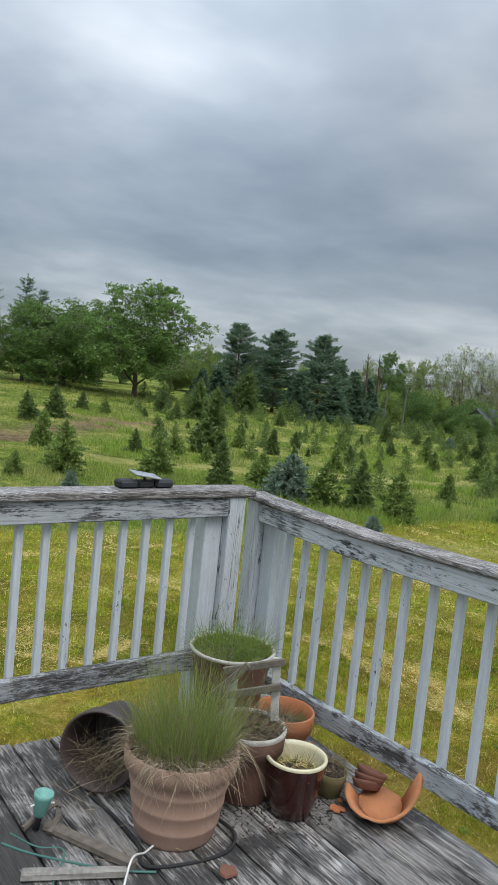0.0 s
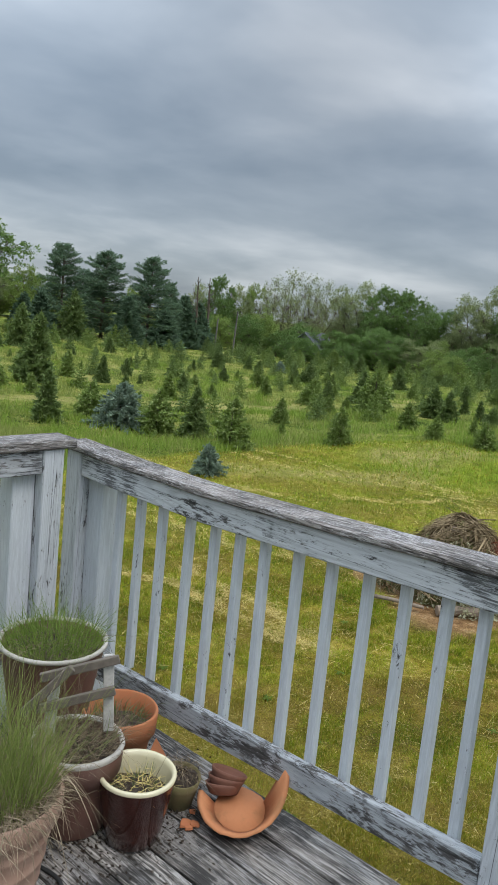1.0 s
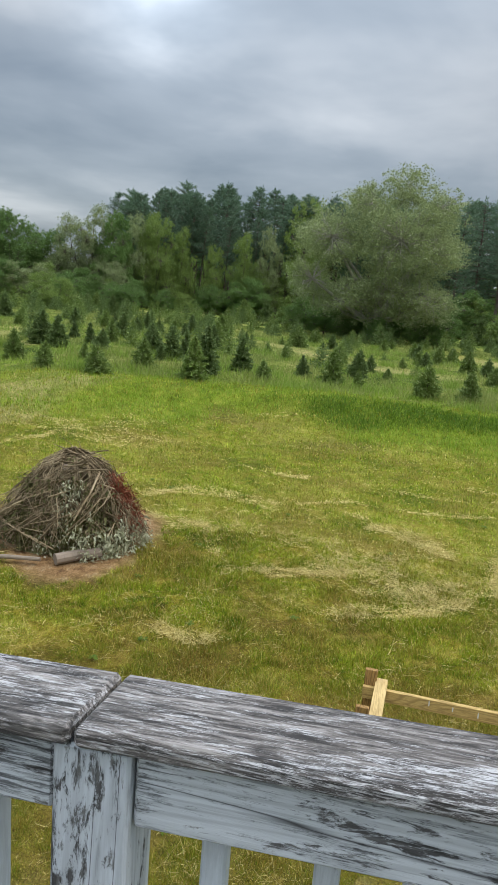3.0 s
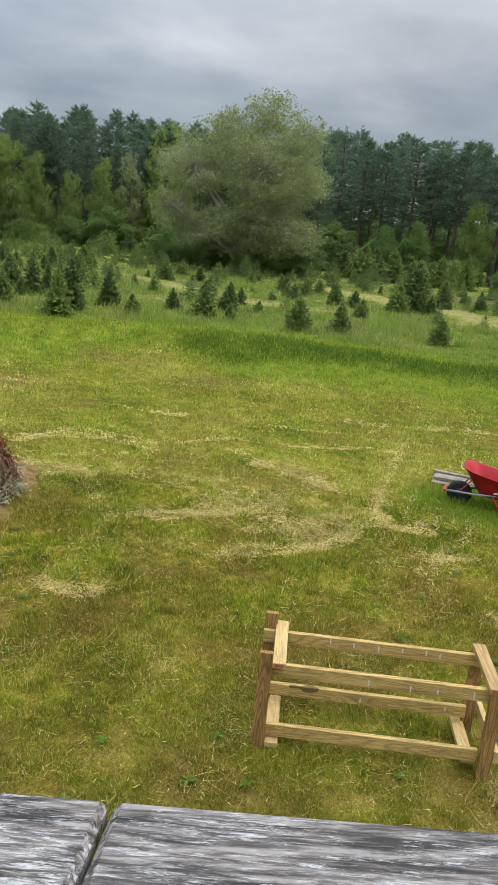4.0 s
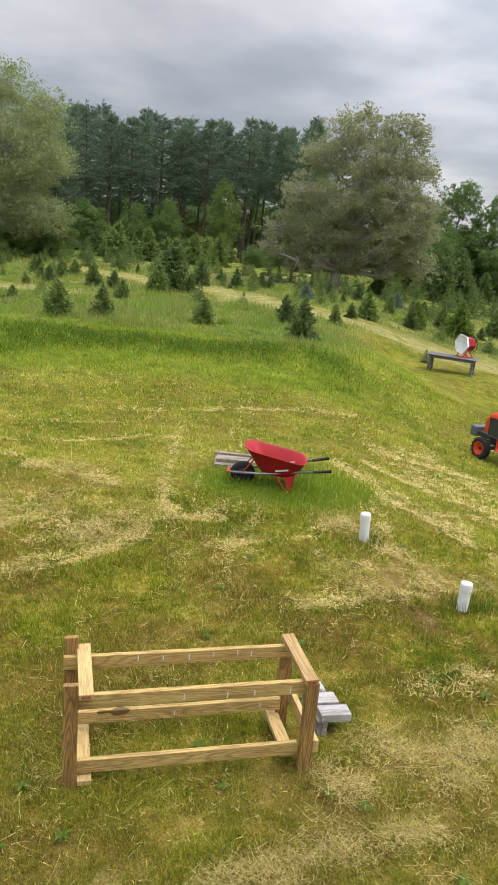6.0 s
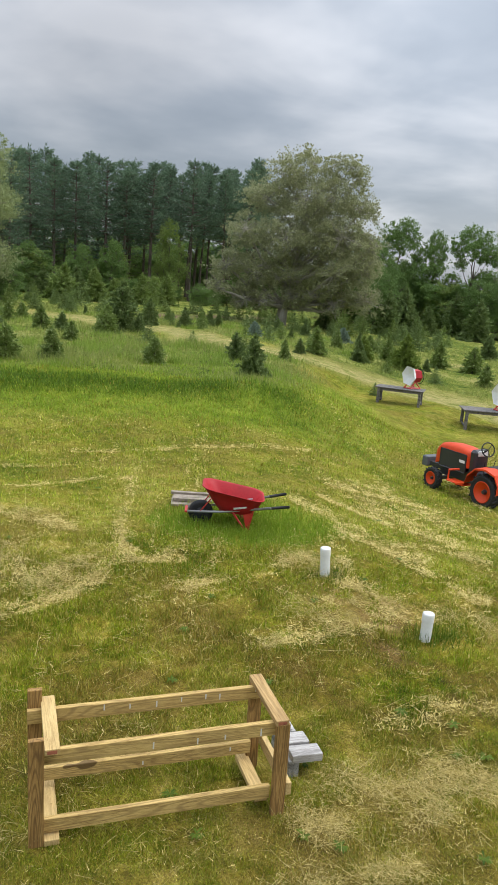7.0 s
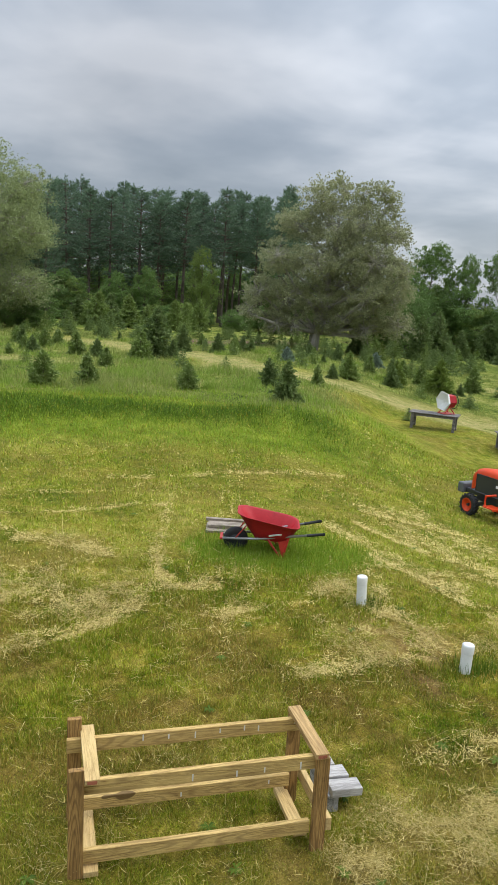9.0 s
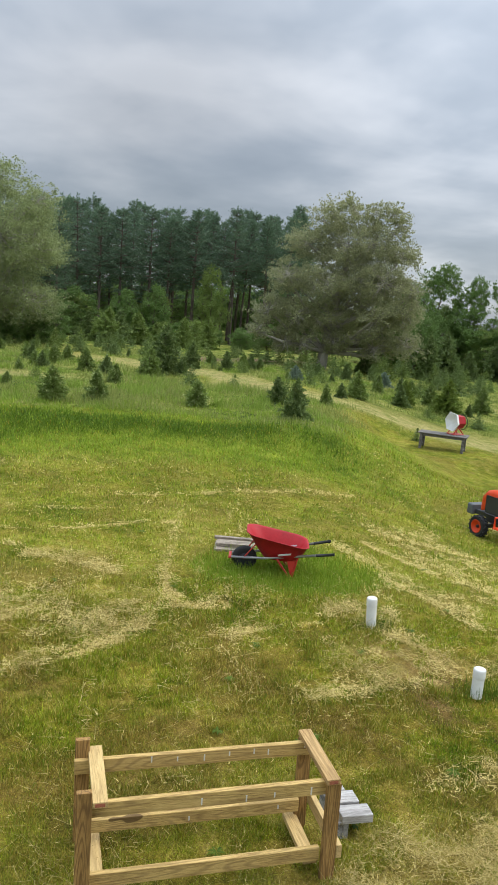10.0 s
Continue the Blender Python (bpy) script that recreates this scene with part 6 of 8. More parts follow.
for k, (dx, dy, l, z) in enumerate(((0, 0, 0.60, 0.0), (0.02, 0.22, 0.56, 0.0), (0.03, 0.11, 0.50, 0.05), (-0.1, -0.14, 0.85, 0.05))):
    part("plank", box((dx - l / 2, dy - 0.075 * (k < 3) - 0.032, z), (dx + l / 2, dy + 0.075 * (k < 3) + 0.032, z + 0.045), 0.004, jitter=0.006), SLABWOOD, st)


def turned(profile, sides, m):
    bm = bmesh.new()
    add_lathe(bm, profile, sides)
    bmesh.ops.rotate(bm, verts=bm.verts, matrix=Matrix.Rotation(radians(90), 3, "X"))
    bmesh.ops.transform(bm, matrix=m, verts=bm.verts)
    return bm


def tractor(m):
    """A small tractor; local x: forward, y: to its left, origin on the ground midway between the rear wheels."""
    t = thing("tractor", "small orange and charcoal tractor with ribbed tyres parked on the lawn", "tractor", m)
    def wheel(x, y, r, w):
        bm = turned([(r * 0.58, -w * 0.42), (r * 0.85, -w * 0.5), (r * 0.95, -w * 0.4), (r * 0.97, 0), (r * 0.95, w * 0.4), (r * 0.85, w * 0.5), (r * 0.58, w * 0.42)], 32, Matrix.Translation((x, y, r)))
        n = 16
        for k in range(n):
            for s in (-1, 1):
                a = math.tau * (k + 0.25 * s) / n
                mm = Matrix.Translation((x, y + s * w * 0.22, r)) @ Matrix.Rotation(a, 4, "Y") @ Matrix.Rotation(s * radians(32), 4, "X")
                add_box(bm, (r * 0.93, -w * 0.27, -r * 0.045), (r * 1.03, w * 0.27, r * 0.045), 0, mm)
        tyre = part("wheel", bm, RUBBER, t, "black ribbed tractor tyre")
        s = -1 if y < 0 else 1
        bm = turned([(0.0, 0.10 * w * -s), (r * 0.2, 0.10 * w * -s), (r * 0.28, 0.22 * w * -s), (r * 0.50, 0.25 * w * -s), (r * 0.57, 0.46 * w * -s), (r * 0.62, 0.47 * w * -s), (r * 0.62, -0.4 * w * -s)], 28, Matrix.Translation((x, y, r)))
        part("rim", bm, ORANGE, tyre, "orange wheel rim", smooth=True)
        bm = turned([(0, 0.36 * w * -s), (r * 0.1, 0.36 * w * -s), (r * 0.15, 0.12 * w * -s), (r * 0.2, 0.05 * w * -s)], 14, Matrix.Translation((x, y, r)))
        part("hub", bm, DARKPAINT, tyre)
    for s in (-1, 1):
        wheel(-0.15, s * 0.42, 0.35, 0.24)
        wheel(1.40, s * 0.40, 0.232, 0.16)
    # hood: rounded box swept along x
    bm = bmesh.new()
    rows = []
    for x, zlo, zhi, hw in ((0.62, 0.62, 0.98, 0.225), (0.9, 0.6, 1.02, 0.225), (1.25, 0.58, 1.02, 0.215), (1.50, 0.56, 0.98, 0.205), (1.61, 0.52, 0.88, 0.185), (1.645, 0.5, 0.74, 0.165)):
        rows.append([bm.verts.new((x, hw * cx, zlo + (zhi - zlo) * cz)) for cx, cz in ((-1, 0), (-1.0, 0.55), (-0.96, 0.82), (-0.7, 0.97), (0, 1), (0.7, 0.97), (0.96, 0.82), (1.0, 0.55), (1, 0))])
    for a, b2 in zip(rows, rows[1:]):
        for k in range(8):
            bm.faces.new((a[k], a[k + 1], b2[k + 1], b2[k]))
    bm.faces.new(rows[0][::-1])
    bm.faces.new(rows[-1])
    bmesh.ops.recalc_face_normals(bm, faces=bm.faces)
    hood = part("hood", bm, ORANGE, t, "orange rounded engine hood", smooth=True)
    for s in (-1, 1):
        part("side_panel", box((0.66, s * 0.232 - 0.006, 0.50), (1.44, s * 0.232 + 0.006, 0.89), 0.02), DARKPAINT, t, "charcoal side panel")
        part("headlight", box((1.625, s * 0.09 - 0.04, 0.70), (1.655, s * 0.09 + 0.04, 0.77), 0.01), WHITEPLASTIC, t)
        part("maker_plate", box((0.70, s * 0.240 - 0.002, 0.70), (0.86, s * 0.240 + 0.002, 0.76), 0.0), LETTER, t, "white maker's mark as a plain bar")
        # fender
        bm = bmesh.new()
        prof = [(-0.55, 0.40), (-0.55, 0.60), (-0.45, 0.77), (-0.20, 0.83), (0.07, 0.79), (0.26, 0.62), (0.33, 0.43), (0.55, 0.36)]
        A = [bm.verts.new((px, s * 0.29, pz)) for px, pz in prof]
        B = [bm.verts.new((px, s * 0.56, pz - 0.01)) for px, pz in prof]
        C2 = [bm.verts.new((px, s * 0.565, pz - 0.045)) for px, pz in prof]
        for P, Q in ((A, B), (B, C2)):
            for k in range(len(prof) - 1):
                bm.faces.new((P[k], P[k + 1], Q[k + 1], Q[k]))
        part("fender", bm, ORANGE, t, "orange rear fender")
        part("footstep", box((0.36, s * 0.42 - 0.13, 0.33), (0.86, s * 0.42 + 0.13, 0.355), 0.008), ORANGE, t)
        bm = bmesh.new()
        add_tube(bm, [(0.66, s * 0.5, 0.345), (0.84, s * 0.5, 0.36), (0.86, s * 0.48, 0.55), (0.76, s * 0.3, 0.58)], 0.025, 8)
        part("step_guard", bm, ORANGE, t)
    part("chassis", box((-0.2, -0.16, 0.30), (1.50, 0.16, 0.58), 0.03), DARKPAINT, t)
    part("axle", box((-0.24, -0.32, 0.26), (-0.06, 0.32, 0.46), 0.03), DARKPAINT, t)
    part("axle", box((1.35, -0.34, 0.19), (1.45, 0.34, 0.27), 0.01), DARKPAINT, t)
    part("front_weight", box((1.86, -0.20, 0.36), (2.04, 0.20, 0.58), 0.02), GREYPAINT, t, "grey front counterweight")
    part("bumper", box((1.50, -0.12, 0.38), (1.858, 0.12, 0.48), 0.01), DARKPAINT, t)
    part("dash", box((0.46, -0.2, 0.52), (0.64, 0.2, 1.02), 0.05), DARKPAINT, t, "charcoal dashboard cowl")
    part("instrument_panel", box((0.445, -0.13, 0.90), (0.475, 0.13, 1.01), 0.01), WHITEPLASTIC, t)
    bm = bmesh.new()
    ring = [(0.34 + 0.10 * math.sin(a) * 0.45, 0.17 * math.cos(a), 1.07 + 0.17 * math.sin(a) * 0.8) for a in np.linspace(0, math.tau, 25)]
    add_tube(bm, ring, 0.013, 8, False)
    sw = part("steering_wheel", bm, BLACKPLASTIC, t, smooth=True)
    bm = bmesh.new()
    add_tube(bm, [(0.52, 0, 0.93), (0.345, 0, 1.065)], 0.018, 8)
    for a in (0.3, 2.4, 4.6):
        add_tube(bm, [(0.345, 0, 1.065), (0.34 + 0.045 * math.sin(a), 0.165 * math.cos(a), 1.07 + 0.13 * math.sin(a))], 0.008, 6)
    part("steering_column", bm, BLACKPLASTIC, sw)
    seat = part("seat", box((-0.22, -0.2, 0.70), (0.16, 0.2, 0.78), 0.03), BLACKPLASTIC, t)
    part("backrest", box((-0.28, -0.19, 0.76), (-0.21, 0.19, 1.02), 0.03), BLACKPLASTIC, t)
    bm = bmesh.new()
    for s in (-1, 1):
        add_tube(bm, [(0.3, s * 0.1, 0.45), (0.24, s * 0.14, 0.86)], 0.009, 6)
    part("lever", bm, BLACKPLASTIC, t)
    return t


tractor(pose(14.33, -8.78, ground_at(14.7, -8.5) - 0.03, 0, 0.8, 8))


def work_table(m, l, w, h, label):
    t = thing("wooden_table", label, "table", m, group="grey wooden tables")
    for k in range(5):
        part("top_board", box((-l / 2, -w / 2 + k * w / 5 + 0.004, h - 0.032), (l / 2, -w / 2 + (k + 1) * w / 5 - 0.004, h), 0.004, jitter=0.004), TABLEWOOD, t)
    for sx in (-1, 1):
        for sy in (-1, 1):
            part("leg", box((sx * (l / 2 - 0.12) - 0.042, sy * (w / 2 - 0.07) - 0.042, -0.05), (sx * (l / 2 - 0.12) + 0.042, sy * (w / 2 - 0.07) + 0.042, h - 0.034), 0.005), TABLEWOOD, t)
        part("apron", box((sx * (l / 2 - 0.12) - 0.02, -w / 2 + 0.115, h - 0.115), (sx * (l / 2 - 0.12) + 0.02, w / 2 - 0.115, h - 0.034), 0.004), TABLEWOOD, t)
        part("stretcher", box((sx * (l / 2 - 0.12) - 0.018, -w / 2 + 0.115, 0.05), (sx * (l / 2 - 0.12) + 0.018, w / 2 - 0.115, 0.12), 0.004), TABLEWOOD, t)
    for sy in (-1, 1):
        part("apron", box((-l / 2 + 0.165, sy * (w / 2 - 0.07) - 0.018, h - 0.115), (l / 2 - 0.165, sy * (w / 2 - 0.07) + 0.018, h - 0.034), 0.004), TABLEWOOD, t)
    return t


def netting_machine(m, s, label):
    """A tree netting drum: a white six-sided funnel on a red body and stand. Local -x: the mouth."""
    t = thing("netting_machine", label, "machine", m, group="tree netting machines")
    def hexa(x, r):
        return [(x, r * math.cos(radians(60 * k + 8)), s * 0.62 + r * math.sin(radians(60 * k + 8))) for k in range(6)]
    bm = bmesh.new()
    A = [bm.verts.new(p) for p in hexa(-0.12 * s, 0.5 * s)]
    B = [bm.verts.new(p) for p in hexa(0.0, 0.47 * s)]
    C2 = [bm.verts.new(p) for p in hexa(0.02 * s, 0.2 * s)]
    D = [bm.verts.new(p) for p in hexa(-0.10 * s, 0.46 * s)]
    E2 = [bm.verts.new(p) for p in hexa(-0.02 * s, 0.12 * s)]
    for P, Q in ((A, B), (B, C2), (A, D), (D, E2)):
        for k in range(6):
            bm.faces.new((P[k], P[(k + 1) % 6], Q[(k + 1) % 6], Q[k]))
    bm.faces.new(E2)
    bmesh.ops.recalc_face_normals(bm, faces=bm.faces)
    part("funnel", bm, WHITEPLASTIC, t, "white six-sided funnel")
    bm = bmesh.new()
    P = [bm.verts.new(p) for p in hexa(0.025 * s, 0.34 * s)]
    Q = [bm.verts.new(p) for p in hexa(0.52 * s, 0.33 * s)]
    for k in range(6):
        bm.faces.new((P[k], P[(k + 1) % 6], Q[(k + 1) % 6], Q[k]))
    bm.faces.new(P)
    bm.faces.new(Q)
    bmesh.ops.recalc_face_normals(bm, faces=bm.faces)
    part("body", bm, REDPAINT, t, "dark red metal body")
    bm = bmesh.new()
    ring = [(0.56 * s, 0.36 * s * math.cos(a), 0.60 * s + 0.36 * s * math.sin(a)) for a in np.linspace(0, math.tau, 21)]
    add_tube(bm, ring, 0.018 * s, 6, False)
    part("hoop", bm, BLACKPLASTIC, t, "dark hoop behind the body")
    for sy in (-1, 1):
        bm = bmesh.new()
        add_tube(bm, [(-0.1 * s, sy * 0.22 * s, 0.02), (0.2 * s, sy * 0.2 * s, 0.35 * s), (0.50 * s, sy * 0.22 * s, 0.02)], 0.03 * s, 6)
        part("stand", bm, REDSTEEL, t)
    part("base", box((-0.14 * s, -0.26 * s, 0.0), (0.54 * s, 0.26 * s, 0.03 * s), 0.004), REDSTEEL, t)
    return t


T1, T2 = (24.3, -12.4), (21.45, -14.0)
z1, z2 = ground_at(*T1), ground_at(*T2)
work_table(pose(*T1, z1, 0, 0, 51), 1.6, 0.72, 0.54, "low weathered grey wooden table beside the mown path")
netting_machine(pose(T1[0] - 0.1, T1[1] - 0.25, z1 + 0.542, 0, 0, -82), 0.68, "white and red tree netting machine on a low grey table")
work_table(pose(*T2, z2, 0, 0, 66), 1.9, 0.8, 0.60, "low grey wooden table at the edge of the lawn")
netting_machine(pose(T2[0] - 0.12, T2[1] - 0.20, z2 + 0.602, 0, 0, -82), 0.8, "white tree netting machine on the second grey table")


# ---- brush pile ----
STICK = leafy("dead_sticks", (0.085, 0.058, 0.028), (0.46, 0.35, 0.21), 0.9, 0.0)
WITHER = leafy("withered_leaves", (0.24, 0.25, 0.12), (0.58, 0.56, 0.40), 0.8, 0.15)
RUST = leafy("rust_needles", (0.16, 0.04, 0.02), (0.26, 0.08, 0.04), 0.8, 0.1)
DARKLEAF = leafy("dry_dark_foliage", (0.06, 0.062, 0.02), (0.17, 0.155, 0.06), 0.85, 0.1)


LOGBARK = simple("log_bark", (0.24, 0.185, 0.135), 0.9, vary=0.3, scale=10, bump_s=0.5)


def brush_pile(cx, cy, rad, high):
    """Branches thrown together butt-up: a ragged cone with dark hollows, bunches of withered leaves and a rusty bough."""
    rg = np.random.default_rng(12)
    z0 = ground_at(cx, cy)
    t = thing("brush_pile", "tall heap of dead branches, logs and withered leaves on bare soil", "brush pile", pose(cx, cy, z0))
    toward = math.atan2(0.7 - cy, 1.1 - cx)

    def dome(a, f, k=1.0):
        lump = 1 + 0.10 * np.sin(3 * a + 1) + 0.07 * np.sin(5 * a + 2.2)
        r = rad * k * lump * (1 - 0.60 * f - 0.12 * f ** 6)
        return np.stack([r * np.cos(a) - 0.05 * f, r * np.sin(a) - 0.10 * f, high * f * (1 + 0.06 * np.sin(2 * a))], -1)

    bm = bmesh.new()
    for bunch in range(110):
        ac, fc = rg.uniform(0, math.tau), rg.uniform(0.0, 0.8)
        turn = rg.normal(0, 1.1)
        kc = rg.uniform(0.78, 1.14)
        for i in range(int(rg.integers(8, 20))):
            a0 = ac + rg.normal(0, 0.12)
            f0 = np.clip(fc + rg.normal(0, 0.06), 0.0, 0.9)
            f1 = np.clip(f0 + rg.uniform(0.15, 0.55), 0, 1.0)
            p0 = dome(a0, f0, kc * rg.uniform(0.94, 1.10))
            p1 = dome(a0 + turn * (f1 - f0) * 2 + rg.normal(0, 0.12), f1, kc * rg.uniform(0.86, 1.04))
            mid = (p0 + p1) / 2 + rg.normal(0, 0.035, 3) + np.append((p0 + p1)[:2] * 0.03, 0.02)
            q = p0 + (p0 - mid) * rg.uniform(0.0, 0.25)
            q[2] = max(q[2], 0.005)
            r = rg.uniform(0.0025, 0.0075) * (2.4 if rg.random() < 0.10 else 1)
            add_tube(bm, [q, mid, p1], [r * 0.5, r * 0.85, r], 4, False)
            for w in range(int(rg.integers(0, 3))):
                tip = mid + (q - mid) * rg.uniform(0.2, 0.8) + rg.normal(0, 0.09, 3)
                tip[2] = max(tip[2], 0.005)
                add_tube(bm, [mid, tip], [r * 0.5, r * 0.2], 3, False)
    for i in range(260):
        a2 = rg.uniform(0, math.tau)
        p = dome(a2, rg.uniform(0.35, 1.0), rg.uniform(0.4, 1.04))
        d = np.array([math.cos(a2 + rg.normal(0, 1)), math.sin(a2 + rg.normal(0, 1)), rg.uniform(-0.2, 0.6)])
        add_tube(bm, [p - d * 0.3, p, p + d * rg.uniform(0.04, 0.22)], [0.008, 0.006, 0.002], 4, False)
    side = np.array([math.cos(toward - 1.57), math.sin(toward - 1.57), 0])
    top = dome(toward, 0.96, 0.4)
    add_tube(bm, [top, top + side * 0.12 + np.array([0, 0, 0.10]), top + side * 0.30 + np.array([0, 0, 0.17])], [0.008, 0.006, 0.003], 5, False)
    tagged(part("brushwood", bm, STICK, t, "tangled dead branches"), kind="stuff")
    # added inner mass: keeps daylight out, its dark colour stands in for inner shade
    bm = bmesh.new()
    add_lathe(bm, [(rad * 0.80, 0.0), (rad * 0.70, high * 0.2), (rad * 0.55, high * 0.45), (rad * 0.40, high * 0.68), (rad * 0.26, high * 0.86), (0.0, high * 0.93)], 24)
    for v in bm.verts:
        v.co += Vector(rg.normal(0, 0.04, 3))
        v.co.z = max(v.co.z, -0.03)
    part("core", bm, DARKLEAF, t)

    def cloud(name, mat, bunches, n, a0, sa, fl, fh, size, label, k=1.05, slim=False):
        C = []
        for q in range(bunches):
            c0 = dome(rg.normal(a0, sa), rg.uniform(fl, fh), k)
            m = rg.normal(0, 1, (n, 3)) * np.array([0.035, 0.035, 0.07])
            C.append(c0[None] + m)
        P = np.concatenate(C)
        P[:, 2] = np.maximum(P[:, 2], 0.015)
        ax = rg.normal(0, 0.45, (len(P), 3))
        ax[:, 2] -= 0.7
        if slim:
            v, q = tri_cloud(P, rg.normal(0, 1, (len(P), 3)), rg.uniform(0.6, 1.3, len(P)) * size, rg, 0.12)
        else:
            v, q = tri_cloud(P, ax, rg.uniform(0.6, 1.3, len(P)) * size, rg, 0.45)
        v[:, 2] = np.maximum(v[:, 2], 0.006)
        ob = new(name, raw_mesh(name, v, q, mat))
        ob.parent = t
        tagged(ob, label)

    cloud("dry_foliage", DARKLEAF, 150, 26, toward - 0.4, 0.8, 0.02, 0.75, 0.07, "dull dark foliage among the branches", 0.95)
    cloud("withered_leaves", WITHER, 44, 24, toward + 0.75, 0.27, 0.02, 0.26, 0.055, "pale withered leaves")
    cloud("withered_leaves", WITHER, 22, 16, toward - 0.1, 0.16, 0.4, 0.72, 0.05, "pale withered leaves")
    cloud("withered_leaves", WITHER, 22, 12, toward - 0.05, 0.45, 0.0, 0.32, 0.045, "pale withered leaves")
    cloud("rust_needles", RUST, 60, 34, toward + 1.12, 0.12, 0.25, 0.74, 0.09, "rust-brown dead needles", 1.04, True)
    for p0, p1, r in (((-0.98, -0.30, 0.05), (-0.60, -0.70, 0.07), 0.07), ((-0.25, -0.02, high * 0.90), (-0.33, -0.24, high * 0.86), 0.045), ((-1.25, 0.65, 0.02), (-1.05, -0.15, 0.05), 0.028)):
        bm = bmesh.new()
        add_tube(bm, [p0, tuple((a2 + b2) / 2 + 0.01 for a2, b2 in zip(p0, p1)), p1], [r, r * 0.95, r * 0.9], 10)
        part("log", bm, LOGBARK, t, "cut grey-brown log")
    return t


brush_pile(10.15, 4.72, 0.93, 1.06)

# ---- pots and clutter on the deck ----
def clay(name, base, dirt, rough=0.75, amount=0.5):
    """Fired clay or faded plastic with lime bloom and dirt."""
    m, nt, b = material(name)
    v = mapped(nt)
    n1, n2 = noise_tex(nt, v, 9, 5, 0.65, 0.4), noise_tex(nt, v, 90, 3, 0.6)
    c = mixc(nt, ramp(nt, n1, [(amount - 0.08, (0, 0, 0)), (amount + 0.16, (0.8, 0.8, 0.8))]), base, dirt)
    c = mixc(nt, smath(nt, "MULTIPLY", n2, 0.35), c, tuple(x * 0.6 for x in base))
    nt.links.new(c, b.inputs["Base Color"])
    b.inputs["Roughness"].default_value = rough
    bump(nt, b, smath(nt, "ADD", n1, n2), 0.25, 0.002)
    return m


GREENGRASS = leafy("deep_green_pot_grass", (0.12, 0.20, 0.03), (0.24, 0.32, 0.07), 0.6, 0.35)
POT_TAN = clay("faded_tan_pot", (0.42, 0.26, 0.19), (0.47, 0.33, 0.25), 0.65, 0.6)
POT_BROWN = clay("dull_brown_pot", (0.145, 0.068, 0.05), (0.20, 0.125, 0.10), 0.6, 0.6)
POT_DARK = clay("dark_brown_pot", (0.07, 0.05, 0.045), (0.12, 0.09, 0.08), 0.55, 0.6)
TERRA = clay("terracotta", (0.46, 0.16, 0.065), (0.33, 0.17, 0.08), 0.8, 0.55)
TERRA_PALE = clay("weathered_terracotta", (0.52, 0.21, 0.09), (0.24, 0.14, 0.06), 0.85, 0.6)
TERRA_DARK = clay("dark_terracotta", (0.20, 0.085, 0.055), (0.14, 0.07, 0.05), 0.8, 0.55)
MOSSCLAY = clay("mossy_clay", (0.20, 0.15, 0.07), (0.10, 0.11, 0.035), 0.9, 0.45)
GLAZE = simple("dark_red_glaze", (0.045, 0.009, 0.005), 0.26, vary=0.3, scale=6, bump_s=0.02, coat=0.6)
CREAM = simple("cream_glaze", (0.66, 0.60, 0.40), 0.25, vary=0.08, scale=10, coat=0.4)
WHITERIM = simple("chalky_white_rim", (0.46, 0.43, 0.38), 0.7, vary=0.15, scale=20)
SOIL = simple("dark_soil", (0.055, 0.04, 0.028), 0.95, vary=0.35, scale=25, bump_s=0.9)
TEAL = simple("faded_teal_plastic", (0.16, 0.36, 0.31), 0.5, vary=0.12, scale=25)
TEALDARK = simple("green_cord", (0.045, 0.14, 0.115), 0.6, vary=0.12, scale=25)
WHITECORD = simple("white_cord", (0.66, 0.64, 0.60), 0.6, vary=0.08)
DRIFT = simple("grey_driftwood", (0.15, 0.125, 0.10), 0.9, vary=0.3, scale=14, bump_s=0.5)
CHALKWOOD = simple("flaking_white_stick", (0.48, 0.46, 0.42), 0.85, vary=0.3, scale=30, bump_s=0.5)
OLDSTAKE = simple("split_grey_stake", (0.27, 0.25, 0.22), 0.9, vary=0.35, scale=22, bump_s=0.5)
DEADPLANT = leafy("dead_plant_stems", (0.13, 0.095, 0.06), (0.30, 0.24, 0.16), 0.9, 0.05)
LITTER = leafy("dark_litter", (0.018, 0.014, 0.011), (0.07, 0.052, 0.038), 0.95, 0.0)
POTSTRAW = leafy("grey_straw", (0.22, 0.175, 0.11), (0.46, 0.38, 0.26), 0.85, 0.1)
GREENWEED = leafy("pot_weeds", (0.11, 0.15, 0.05), (0.20, 0.24, 0.10), 0.7, 0.25)


def pot_body(profile, mat, parent, name="body", label="", sides=40, smooth_=True):
    bm = bmesh.new()
    rings = add_lathe(bm, profile, sides)
    bm.faces.new(rings[0][::-1])
    bmesh.ops.recalc_face_normals(bm, faces=bm.faces)
    ob = part(name, bm, mat, parent, label, smooth_)
    return ob


def soil_disc(parent, r, z):
    bm = bmesh.new()
    rg = np.random.default_rng(int(r * 1e4))
    rings = add_lathe(bm, [(r, z - 0.01), (r * 0.8, z), (r * 0.5, z + 0.012), (r * 0.2, z + 0.018)], 24)
    bm.faces.new(rings[-1])
    for v in bm.verts:
        v.co.z += rg.normal(0, 0.005)
    return part("soil", bm, SOIL, parent, "dark crumbly soil")


